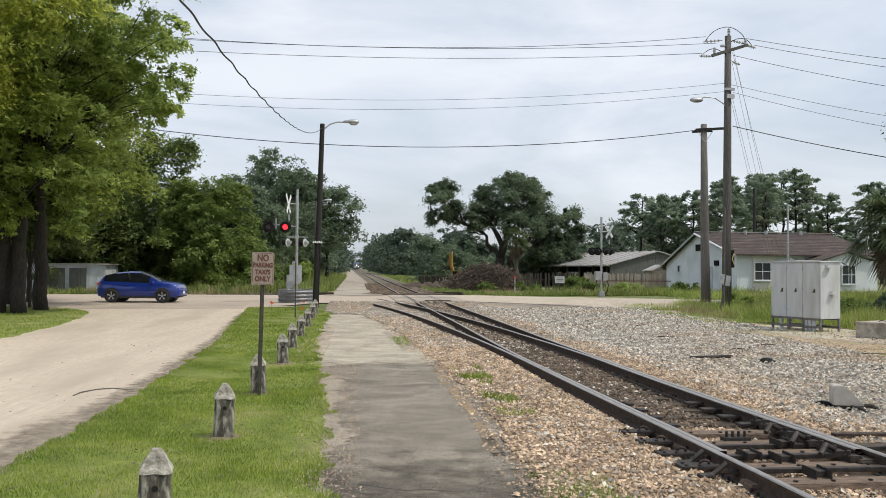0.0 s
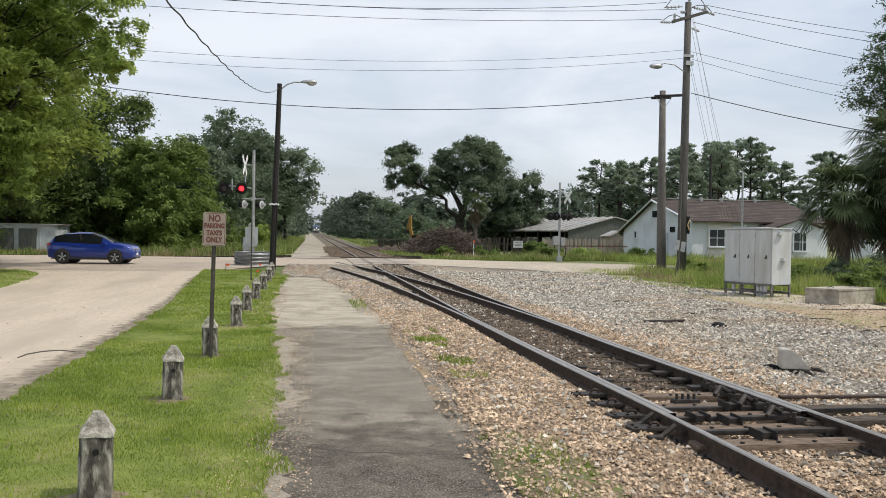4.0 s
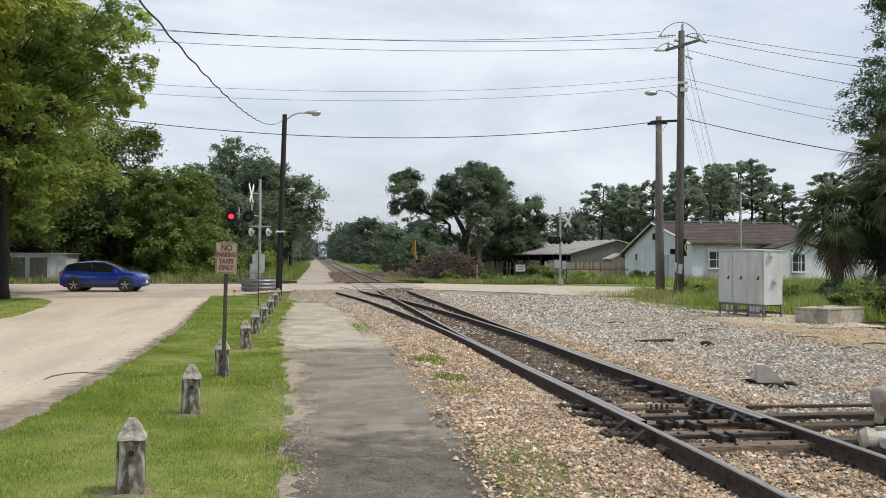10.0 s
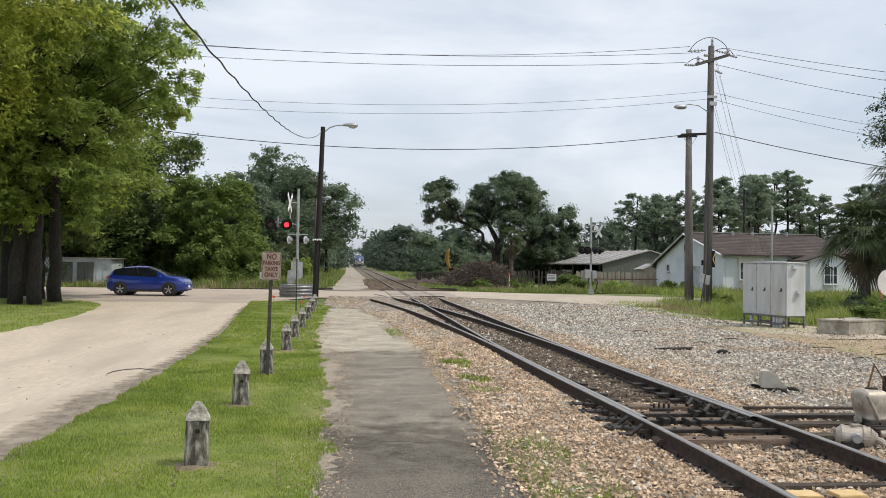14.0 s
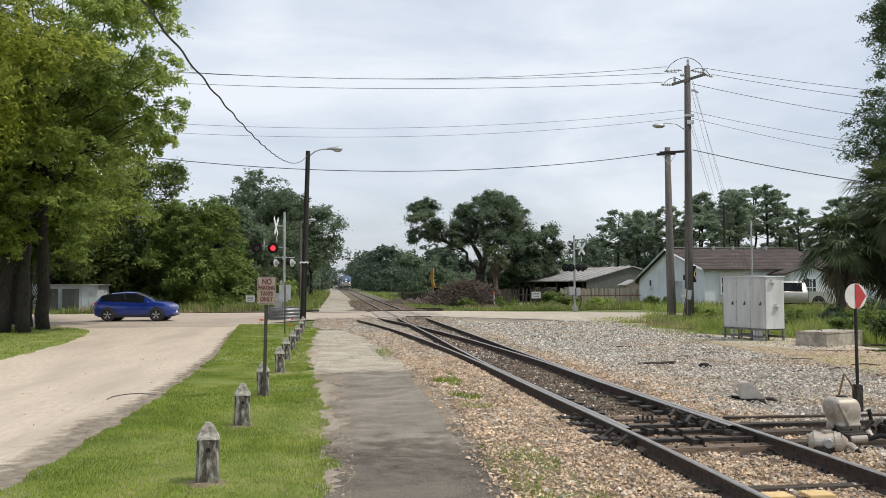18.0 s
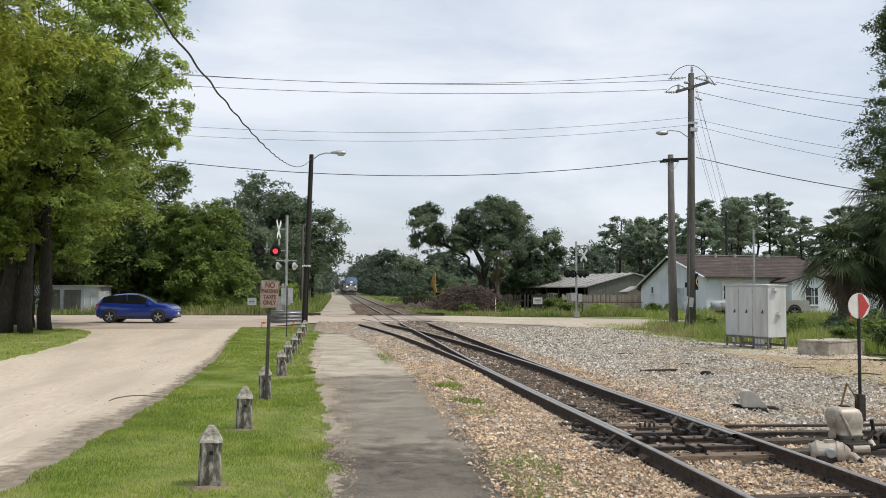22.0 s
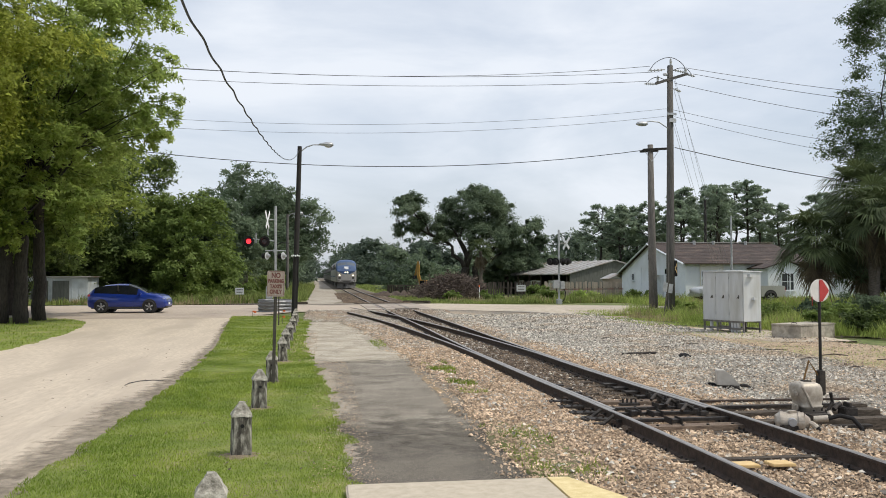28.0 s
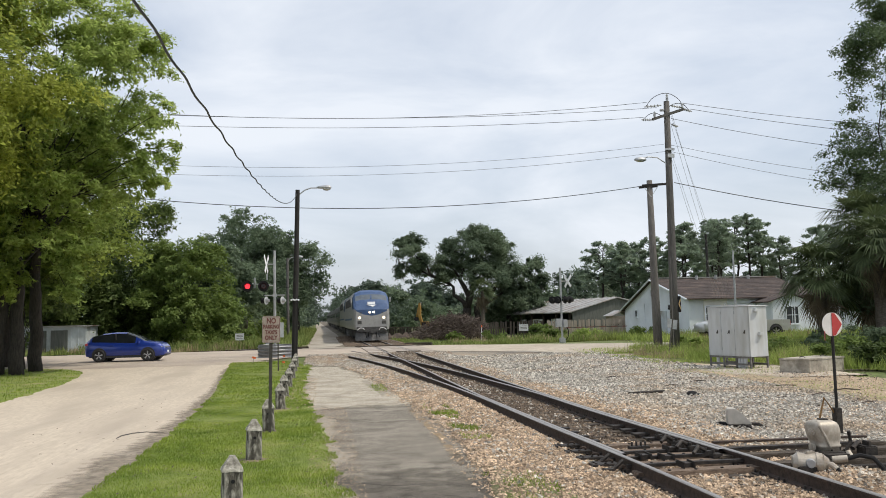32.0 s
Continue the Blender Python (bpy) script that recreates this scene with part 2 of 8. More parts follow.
M = {
    "ground": material("grassy_dirt", (0.06, 0.09, 0.02), (0.16, 0.19, 0.05), 1.4, 0.95, bump=0.5, stain=(0.30, 0.26, 0.15), stain_scale=0.22),
    "lawn": material("lawn_turf", (0.1, 0.135, 0.02), (0.2, 0.24, 0.045), 3.0, 0.95, bump=0.6, stain=(0.25, 0.225, 0.10), stain_scale=0.9),
    "blade": material("grass_blade", (0.125, 0.2, 0.024), (0.35, 0.43, 0.075), 0.9, 0.6, bump=0, leaf=0.4, island=0.25),
    "weed": material("tall_weed", (0.18, 0.255, 0.05), (0.46, 0.52, 0.16), 0.6, 0.6, bump=0, leaf=0.4, island=0.3),
    "weed_far": material("rough_grass", (0.13, 0.185, 0.045), (0.34, 0.385, 0.125), 0.6, 0.6, bump=0, leaf=0.4, island=0.35),
    "road": material("worn_beige_road", (0.44, 0.37, 0.288), (0.58, 0.5, 0.398), 11.0, 0.9, bump=0.3, fine=80, stain=(0.42, 0.355, 0.28), stain_scale=0.8, stain_at=0.55, stretch=(1.1, 0.22, 1)),
    "crossroad": material("cross_road_asphalt", (0.35, 0.29, 0.23), (0.48, 0.405, 0.325), 5.0, 0.9, bump=0.2, fine=50, stain=(0.29, 0.24, 0.205), stain_scale=0.2),
    "path": asphalt("grey_asphalt_path", (0.098, 0.08, 0.058), (0.285, 0.25, 0.2), (0.03, 0.025, 0.019), (0.43, 0.395, 0.33)),
    "path_old": asphalt("pale_concrete_path", (0.26, 0.222, 0.166), (0.51, 0.455, 0.365), (0.09, 0.077, 0.058), (0.58, 0.53, 0.44)),
    "path_dark": asphalt("damp_dark_asphalt", (0.058, 0.048, 0.036), (0.14, 0.121, 0.095), (0.02, 0.017, 0.013), (0.28, 0.25, 0.205)),
    "platform": material("platform_concrete", (0.4, 0.345, 0.265), (0.51, 0.45, 0.355), 9.0, 0.85, bump=0.2, fine=70),
    "yellow": material("yellow_edge_paint", (0.56, 0.44, 0.2), (0.72, 0.6, 0.33), 9.0, 0.75, bump=0.3, fine=60),
    "bed": material("ballast_bed", (0.11, 0.08, 0.055), (0.32, 0.24, 0.168), 22.0, 0.95, bump=0.9, fine=30, stain=(0.30, 0.215, 0.14), stain_scale=0.4),
    "bed_far": material("brown_far_ballast", (0.075, 0.06, 0.046), (0.18, 0.144, 0.112), 6.0, 0.95, bump=0.6, stain=(0.2, 0.19, 0.1), stain_scale=0.3),
    "gravel": material("grey_gravel_bed", (0.10, 0.088, 0.072), (0.34, 0.305, 0.255), 20.0, 0.95, bump=0.9, fine=30, stain=(0.36, 0.285, 0.20), stain_scale=0.33, stain_at=0.55),
    "stone_tan": material("tan_ballast_stone", (0.265, 0.189, 0.123), (0.65, 0.497, 0.35), 3.0, 0.9, bump=0.3, island=0.5),
    "stone_oily": material("oily_brown_ballast_stone", (0.055, 0.04, 0.028), (0.25, 0.185, 0.13), 3.0, 0.85, bump=0.3, island=0.45),
    "stone_grey": material("grey_ballast_stone", (0.255, 0.235, 0.202), (0.6, 0.565, 0.495), 3.0, 0.9, bump=0.3, island=0.6, stain=(0.40, 0.305, 0.21), stain_scale=0.4, stain_at=0.62),
    "dirt": material("sandy_dirt", (0.29, 0.22, 0.145), (0.46, 0.36, 0.25), 4.0, 0.95, bump=0.5, stain=(0.24, 0.24, 0.10), stain_scale=0.6),
    "soil": material("dry_brown_soil", (0.13, 0.1, 0.065), (0.3, 0.24, 0.165), 16.0, 0.95, bump=0.7),
    "earth": material("mossy_dark_earth", (0.10, 0.082, 0.05), (0.24, 0.19, 0.125), 14.0, 0.95, bump=0.7, stain=(0.12, 0.14, 0.04), stain_scale=2.5, stain_at=0.5),
    "sand_lane": material("pale_gravel_lane", (0.36, 0.305, 0.235), (0.53, 0.465, 0.375), 3.0, 0.95, bump=0.4, stain=(0.36, 0.31, 0.24), stain_scale=0.3),
    "rail_side": material("rusty_rail_web", (0.026, 0.018, 0.014), (0.080, 0.054, 0.040), 14.0, 0.85, bump=0.4),
    "rail_top": material("polished_rail_head", (0.24, 0.22, 0.2), (0.45, 0.42, 0.39), 9.0, 0.42, metal=0.7, bump=0.05, stretch=(8, 0.6, 8)),
    "tie": material("weathered_tie", (0.030, 0.024, 0.018), (0.12, 0.095, 0.072), 9.0, 0.95, bump=0.7, stretch=(1, 5, 5), vary=0.25),
    "switch_wood": material("oily_brown_timber", (0.075, 0.052, 0.037), (0.24, 0.178, 0.13), 9.0, 0.9, bump=0.6, stretch=(1, 5, 5), vary=0.2),
    "iron": material("dark_greasy_iron", (0.020, 0.018, 0.017), (0.065, 0.055, 0.047), 12.0, 0.65, metal=0.4, bump=0.4),
    "panel": material("crossing_concrete_panel", (0.3, 0.255, 0.212), (0.42, 0.365, 0.31), 5.0, 0.9, bump=0.25, fine=45, vary=0.08),
    "conc": material("stained_concrete", (0.27, 0.24, 0.195), (0.5, 0.455, 0.38), 7.0, 0.92, bump=0.5, stain=(0.15, 0.135, 0.11), stain_scale=1.4),
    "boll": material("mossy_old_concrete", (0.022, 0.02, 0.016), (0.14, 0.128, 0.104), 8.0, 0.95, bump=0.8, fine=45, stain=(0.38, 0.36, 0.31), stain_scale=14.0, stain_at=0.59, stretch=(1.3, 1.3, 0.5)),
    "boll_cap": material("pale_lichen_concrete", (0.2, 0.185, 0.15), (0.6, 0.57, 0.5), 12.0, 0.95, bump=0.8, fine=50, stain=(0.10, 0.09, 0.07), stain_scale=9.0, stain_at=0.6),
    "pole": material("weathered_pole_wood", (0.060, 0.056, 0.052), (0.16, 0.15, 0.14), 7.0, 0.95, bump=0.6, stretch=(6, 6, 0.35)),
    "pole_grey": material("silvered_pole_wood", (0.085, 0.078, 0.07), (0.21, 0.195, 0.18), 7.0, 0.95, bump=0.6, stretch=(6, 6, 0.35)),
    "pole_dark": material("dark_creosote_pole", (0.013, 0.012, 0.011), (0.034, 0.031, 0.029), 7.0, 0.9, bump=0.5, stretch=(6, 6, 0.35)),
    "galv": material("galvanised_steel", (0.36, 0.37, 0.38), (0.52, 0.53, 0.54), 5.0, 0.5, metal=0.7, bump=0.08),
    "greypost": material("grey_sign_post", (0.055, 0.05, 0.042), (0.13, 0.118, 0.1), 8.0, 0.7, metal=0.3, bump=0.2),
    "frame_steel": material("dull_grey_frame_steel", (0.13, 0.125, 0.115), (0.26, 0.25, 0.235), 8.0, 0.7, metal=0.3, bump=0.2),
    "rust": material("ochre_rust_bar", (0.13, 0.07, 0.025), (0.32, 0.19, 0.07), 14.0, 0.85, bump=0.4),
    "cab": material("grey_painted_cabinet", (0.5, 0.515, 0.515), (0.6, 0.615, 0.615), 1.6, 0.55, bump=0.06, stain=(0.42, 0.42, 0.39), stain_scale=1.3, stretch=(1.4, 1.4, 0.35)),
    "alu": material("cast_aluminium", (0.34, 0.3, 0.245), (0.52, 0.47, 0.4), 9.0, 0.5, metal=0.35, bump=0.2, stain=(0.24, 0.20, 0.16), stain_scale=4.0),
    "black": material("black_signal_paint", (0.004, 0.004, 0.0045), (0.01, 0.01, 0.011), 8.0, 0.9, bump=0.1),
    "wire_grey": material("grey_steel_strand", (0.24, 0.24, 0.25), (0.36, 0.36, 0.37), 8.0, 0.6, bump=0),
    "screen": material("grey_blue_windscreen", (0.10, 0.12, 0.145), (0.15, 0.175, 0.2), 2.0, 0.15, bump=0.01),
    "wire": material("black_cable", (0.02, 0.02, 0.022), (0.05, 0.05, 0.055), 8.0, 0.6, bump=0),
    "white": material("white_reflective_sheet", (0.78, 0.79, 0.80), (0.86, 0.87, 0.88), 6.0, 0.5, bump=0.05),
    "signface": material("faded_tan_sign_face", (0.27, 0.225, 0.18), (0.41, 0.35, 0.295), 7.0, 0.7, bump=0.1, stain=(0.30, 0.22, 0.17), stain_scale=5.0),
    "signink": material("faded_red_sign_ink", (0.11, 0.035, 0.026), (0.17, 0.06, 0.045), 20.0, 0.7, bump=0),
    "red": material("red_target_paint", (0.40, 0.035, 0.035), (0.52, 0.06, 0.055), 7.0, 0.5, bump=0.05),
    "target_white": material("white_target_paint", (0.62, 0.60, 0.56), (0.76, 0.74, 0.70), 7.0, 0.55, bump=0.05),
    "orange": material("orange_marker", (0.62, 0.10, 0.02), (0.80, 0.17, 0.04), 7.0, 0.6, bump=0),
    "wall": material("white_house_paint", (0.66, 0.70, 0.74), (0.76, 0.80, 0.83), 2.0, 0.8, bump=0.1, stain=(0.58, 0.61, 0.63), stain_scale=0.5),
    "wall_cream": material("cream_block_paint", (0.64, 0.62, 0.56), (0.74, 0.72, 0.66), 2.0, 0.85, bump=0.15, stain=(0.56, 0.54, 0.48), stain_scale=0.6),
    "roof": material("brown_roof_shingle", (0.03, 0.022, 0.02), (0.07, 0.052, 0.046), 3.0, 0.95, bump=0.5, stain=(0.12, 0.088, 0.072), stain_scale=0.9, stretch=(1, 3, 3)),
    "tin": material("weathered_tin_roof", (0.34, 0.33, 0.32), (0.50, 0.49, 0.47), 2.0, 0.55, metal=0.5, bump=0.1, stain=(0.27, 0.20, 0.15), stain_scale=0.5),
    "barnwall": material("grey_green_barn_wall", (0.085, 0.09, 0.08), (0.14, 0.146, 0.13), 3.0, 0.9, bump=0.3, stretch=(4, 4, 0.5)),
    "plank": material("dark_fence_plank", (0.03, 0.024, 0.02), (0.09, 0.072, 0.06), 8.0, 0.95, bump=0.5, stretch=(4, 4, 0.5), vary=0.3),
    "plank_light": material("tan_fence_plank", (0.24, 0.20, 0.16), (0.38, 0.33, 0.27), 8.0, 0.95, bump=0.4, stretch=(4, 4, 0.5), vary=0.2),
    "glass": material("dark_window_glass", (0.008, 0.01, 0.012), (0.018, 0.021, 0.024), 2.0, 0.08, bump=0.02),
    "pane": material("dark_house_pane", (0.02, 0.024, 0.028), (0.045, 0.05, 0.055), 2.0, 0.55, bump=0.02),
    "carblue": material("blue_car_paint", (0.009, 0.03, 0.22), (0.013, 0.042, 0.29), 40.0, 0.28, metal=0.2, bump=0, coat=0.8),
    "tyre": material("black_rubber", (0.014, 0.014, 0.014), (0.03, 0.03, 0.03), 20.0, 0.85, bump=0.2),
    "alloy": material("silver_alloy", (0.45, 0.45, 0.46), (0.60, 0.60, 0.61), 8.0, 0.35, metal=0.8, bump=0),
    "trim": material("black_plastic", (0.016, 0.016, 0.017), (0.032, 0.032, 0.034), 20.0, 0.6, bump=0.1),
    "truck": material("silver_beige_paint", (0.46, 0.46, 0.44), (0.54, 0.54, 0.52), 30.0, 0.35, metal=0.5, bump=0, coat=0.6),
    "loco_silver": material("silver_locomotive_paint", (0.3, 0.295, 0.285), (0.42, 0.41, 0.395), 3.0, 0.45, metal=0.3, bump=0.05, stain=(0.31, 0.31, 0.30), stain_scale=0.7),
    "loco_blue": material("blue_locomotive_paint", (0.032, 0.07, 0.165), (0.05, 0.1, 0.215), 3.0, 0.55, bump=0.03),
    "coach_steel": material("dull_coach_steel", (0.055, 0.055, 0.056), (0.1, 0.1, 0.1), 3.0, 0.5, metal=0.3, bump=0.05, stain=(0.12, 0.12, 0.115), stain_scale=0.5),
    "housing": material("beige_grey_housing", (0.40, 0.375, 0.33), (0.52, 0.49, 0.44), 5.0, 0.6, bump=0.1, stain=(0.32, 0.29, 0.25), stain_scale=3.0),
    "tar": material("tar_seal", (0.05, 0.046, 0.042), (0.11, 0.10, 0.09), 12.0, 0.8, bump=0.2),
    "lane": material("grey_gravel_lane", (0.27, 0.238, 0.19), (0.44, 0.395, 0.325), 3.0, 0.95, bump=0.5, stain=(0.22, 0.185, 0.14), stain_scale=0.5),
    "ochre": material("rusty_ochre_stain", (0.2, 0.135, 0.07), (0.36, 0.265, 0.155), 30.0, 0.92, bump=0.4, detail=2.0, stain=(0.2, 0.178, 0.145), stain_scale=2.5, stain_at=0.5),
    "edge_dirt": material("dark_road_edge_dirt", (0.13, 0.106, 0.08), (0.31, 0.262, 0.2), 6.0, 0.95, bump=0.5, stain=(0.36, 0.31, 0.25), stain_scale=1.2),
    "crumble": material("crumbled_pale_edge", (0.21, 0.182, 0.142), (0.42, 0.375, 0.305), 24.0, 0.95, bump=0.8, fine=60, stain=(0.20, 0.19, 0.13), stain_scale=1.6),
    "loco_dark": material("grimy_underframe", (0.035, 0.034, 0.033), (0.11, 0.105, 0.10), 7.0, 0.8, bump=0.4),
    "loco_grey": material("dusty_grey_pilot", (0.16, 0.16, 0.16), (0.30, 0.30, 0.30), 7.0, 0.8, bump=0.3),
    "excav": material("yellow_machine_paint", (0.26, 0.145, 0.022), (0.38, 0.225, 0.045), 6.0, 0.55, bump=0.1, stain=(0.26, 0.16, 0.05), stain_scale=1.5),
    "brush": material("dead_branch", (0.042, 0.031, 0.025), (0.185, 0.145, 0.12), 4.0, 0.95, bump=0, island=0.35),
    "debris": material("dark_debris_soil", (0.035, 0.026, 0.020), (0.11, 0.082, 0.064), 2.0, 0.98, bump=0.8),
    "bark": material("grey_brown_bark", (0.013, 0.011, 0.009), (0.052, 0.044, 0.036), 7.0, 0.95, bump=0.9, stretch=(3, 3, 0.6)),
    "bark_palm": material("palm_trunk_bark", (0.060, 0.050, 0.040), (0.17, 0.145, 0.12), 7.0, 0.95, bump=0.9, stretch=(1, 1, 4)),
    "leaf_light": material("light_green_leaf", (0.2, 0.285, 0.075), (0.48, 0.56, 0.17), 0.35, 0.6, bump=0, leaf=0.70, island=0.25),
    "leaf_gold": material("yellow_green_leaf", (0.21, 0.26, 0.045), (0.5, 0.53, 0.12), 0.35, 0.6, bump=0, leaf=0.66, island=0.25),
    "leaf_young": material("fresh_green_leaf", (0.125, 0.19, 0.035), (0.31, 0.37, 0.08), 0.35, 0.6, bump=0, leaf=0.5, island=0.25),
    "leaf_deep": material("deep_wood_leaf", (0.06, 0.096, 0.026), (0.15, 0.2, 0.056), 0.25, 0.6, bump=0, leaf=0.45, island=0.25),
    "leaf_mid": material("mid_green_leaf", (0.1, 0.155, 0.036), (0.225, 0.295, 0.08), 0.25, 0.6, bump=0, leaf=0.45, island=0.2),
    # darker leaf: shade below the street trees is in its colour; some bushes too
    "leaf_shade": material("dark_shaded_leaf", (0.04, 0.066, 0.018), (0.11, 0.155, 0.04), 0.3, 0.6, bump=0, leaf=0.35, island=0.25),
    # oak, pine and the two wood leaves: distance haze is mixed into these colours
    "leaf_oak": material("dark_oak_leaf", (0.088, 0.13, 0.078), (0.195, 0.25, 0.15), 0.25, 0.6, bump=0, leaf=0.45, island=0.2),
    "leaf_pine": material("pine_needle_tuft", (0.15, 0.205, 0.14), (0.33, 0.4, 0.28), 0.2, 0.6, bump=0, leaf=0.45, island=0.25),
    "leaf_far": material("hazy_far_leaf", (0.066, 0.096, 0.07), (0.14, 0.18, 0.125), 0.12, 0.6, bump=0, leaf=0.38, island=0.3),
    "leaf_haze": material("hazy_wood_leaf", (0.12, 0.165, 0.115), (0.27, 0.325, 0.225), 0.2, 0.6, bump=0, leaf=0.45, island=0.3),
    "leaf_cypress": material("fine_cypress_leaf", (0.08, 0.125, 0.055), (0.2, 0.255, 0.13), 0.25, 0.6, bump=0, leaf=0.45, island=0.25),
    "leaf_palm": material("palm_frond", (0.04, 0.06, 0.026), (0.125, 0.158, 0.07), 0.6, 0.62, bump=0, leaf=0.3, island=0.3),
    "leaf_dead": material("dry_palm_frond", (0.26, 0.21, 0.11), (0.45, 0.38, 0.22), 0.6, 0.7, bump=0, leaf=0.2, island=0.3),
    "frond_dead": material("withered_palm_frond", (0.085, 0.068, 0.046), (0.22, 0.18, 0.125), 0.6, 0.7, bump=0, leaf=0.2, island=0.3),
    "moss": material("hanging_grey_moss", (0.075, 0.080, 0.062), (0.16, 0.165, 0.13), 1.0, 0.9, bump=0, leaf=0.2, island=0.3),
    "shed": material("pale_metal_shed", (0.42, 0.46, 0.48), (0.55, 0.59, 0.60), 2.0, 0.6, bump=0.1, stain=(0.30, 0.29, 0.26), stain_scale=0.7),
    "pad": material("yellow_composite_pad", (0.55, 0.38, 0.16), (0.68, 0.50, 0.25), 9.0, 0.7, bump=0.1),
    "signal_red": glowing("lit_red_signal", (1.0, 0.02, 0.03), 3.0),
    "signal_off": material("unlit_red_lens", (0.02, 0.004, 0.004), (0.035, 0.008, 0.008), 9.0, 0.25, bump=0),
    "headlamp": glowing("lit_headlamp", (1.0, 0.80, 0.55), 4.0),
    "lensgrey": material("frosted_lens", (0.42, 0.43, 0.44), (0.58, 0.59, 0.60), 6.0, 0.3, bump=0.05),
}


# ---- the lie of the land ----
def smooth(a, b, v):
    u = min(1.0, max(0.0, (v - a) / (b - a)))
    return u * u * (3 - 2 * u)


def grade(y):
    return 0.0045 * max(0.0, min(y, 700.0) - 15.0)


def rail_z(y):
    return 0.16 + grade(y)


def gz(x, y):
    """The ground: nearly level, dipping beside the track, banked up to the crossing."""
    bank = smooth(34.2, 37.2, y) if x > -3.5 else smooth(27, 36, y)
    bank *= 1 - smooth(47.6, 53, y)
    dip = -0.13 * smooth(2.4, 3.8, x) * (1 - bank)
    bed = -0.045 * (1 - smooth(1.25, 1.95, abs(x - 0.5))) * (1 - bank)
    bed -= 0.018 * (1 - smooth(0.45, 0.66, abs(x - 0.75))) * smooth(2.2, 3.2, y) * (1 - smooth(12, 16, y))
    shoulder = 0.05 * smooth(-1.3, -0.6, x) * (1 - smooth(-0.25, 0.0, x)) * (1 - smooth(12, 20, y))
    bed -= 0.036 * smooth(1.00, 1.30, x) * (1 - smooth(1.55, 1.75, x)) * smooth(-1.2, 0.2, y) * (1 - smooth(5, 9, y))
    return grade(y) + dip + bed + shoulder + 0.115 * bank


def main_x(y):
    u = max(0.0, y - 16.0)
    near = 0.17 * (1 - smooth(-2, 7, y))
    return 0.75 + near - (0.0009 * u * u if u < 7 else 0.0009 * 49 + 0.0126 * min(u - 7, 37) + 0.0074 * max(0, u - 44))


def side_x(y):
    u = max(0.0, y - 4.0)
    return 0.75 + 0.17 * (1 - smooth(-2, 7, y)) - 0.0026 * u * u


# ---- mesh tools ----
def quick(name, verts, faces, mat, smooth_shade=False):
    """A mesh from arrays: verts n x 3, faces m x k."""
    verts, faces = np.asarray(verts, np.float32), np.asarray(faces, np.int32)
    me = bpy.data.meshes.new(name)
    k = faces.shape[1]
    me.vertices.add(len(verts))
    me.vertices.foreach_set("co", verts.ravel())
    me.loops.add(faces.size)
    me.loops.foreach_set("vertex_index", faces.ravel())
    me.polygons.add(len(faces))
    me.polygons.foreach_set("loop_start", np.arange(0, faces.size, k, dtype=np.int32))
    me.polygons.foreach_set("use_smooth", np.full(len(faces), smooth_shade))
    me.update(calc_edges=True)
    me.materials.append(mat)
    return me


def mesh_of(name, bm, *mats, soft=False):
    bmesh.ops.recalc_face_normals(bm, faces=bm.faces)
    me = bpy.data.meshes.new(name)
    bm.to_mesh(me)
    bm.free()
    for m in mats:
        me.materials.append(m)
    if soft:
        me.shade_smooth()
    return me


def part(name, bm, mat, parent, label="", soft=False, at=None):
    ob = new(name, bm if isinstance(bm, bpy.types.Mesh) else mesh_of(name, bm, mat, soft=soft))
    ob.parent = parent
    if at is not None:
        ob.matrix_basis = at
    if label:
        ob["label"] = label
    return ob


def thing(name, label, category, m=None, group="", kind=""):
    ob = new(name)
    ob.empty_display_size = 0.2
    if m is not None:
        ob.matrix_basis = m
    return tagged(ob, label, category, group, kind)


def solo(name, bm, mat, label, category, m=None, group="", kind="", soft=False):
    ob = new(name, bm if isinstance(bm, bpy.types.Mesh) else mesh_of(name, bm, mat, soft=soft))
    if m is not None:
        ob.matrix_basis = m
    return tagged(ob, label, category, group, kind)


def box(x, y, z, sx, sy, sz, bm=None, turn=None, bevel=0.0):
    """A box round its centre."""
    bm = bm or bmesh.new()
    m = Matrix.Translation((x, y, z)) @ (turn or Matrix()) @ Matrix.Diagonal((sx, sy, sz, 1))
    made = bmesh.ops.create_cube(bm, size=1.0, matrix=m)["verts"]
    if bevel:
        edges = list({e for v in made for e in v.link_edges})
        bmesh.ops.bevel(bm, geom=edges, offset=bevel, segments=2, affect="EDGES", clamp_overlap=True)
    return bm


def rod(p, q, r0, r1=None, n=10, bm=None):
    """A round bar from p to q."""
    bm = bm or bmesh.new()
    p, q = Vector(p), Vector(q)
    d = q - p
    m = Matrix.Translation((p + q) / 2) @ d.to_track_quat("Z", "Y").to_matrix().to_4x4()
    bmesh.ops.create_cone(bm, cap_ends=True, segments=n, radius1=r0, radius2=r0 if r1 is None else r1, depth=d.length, matrix=m)
    return bm


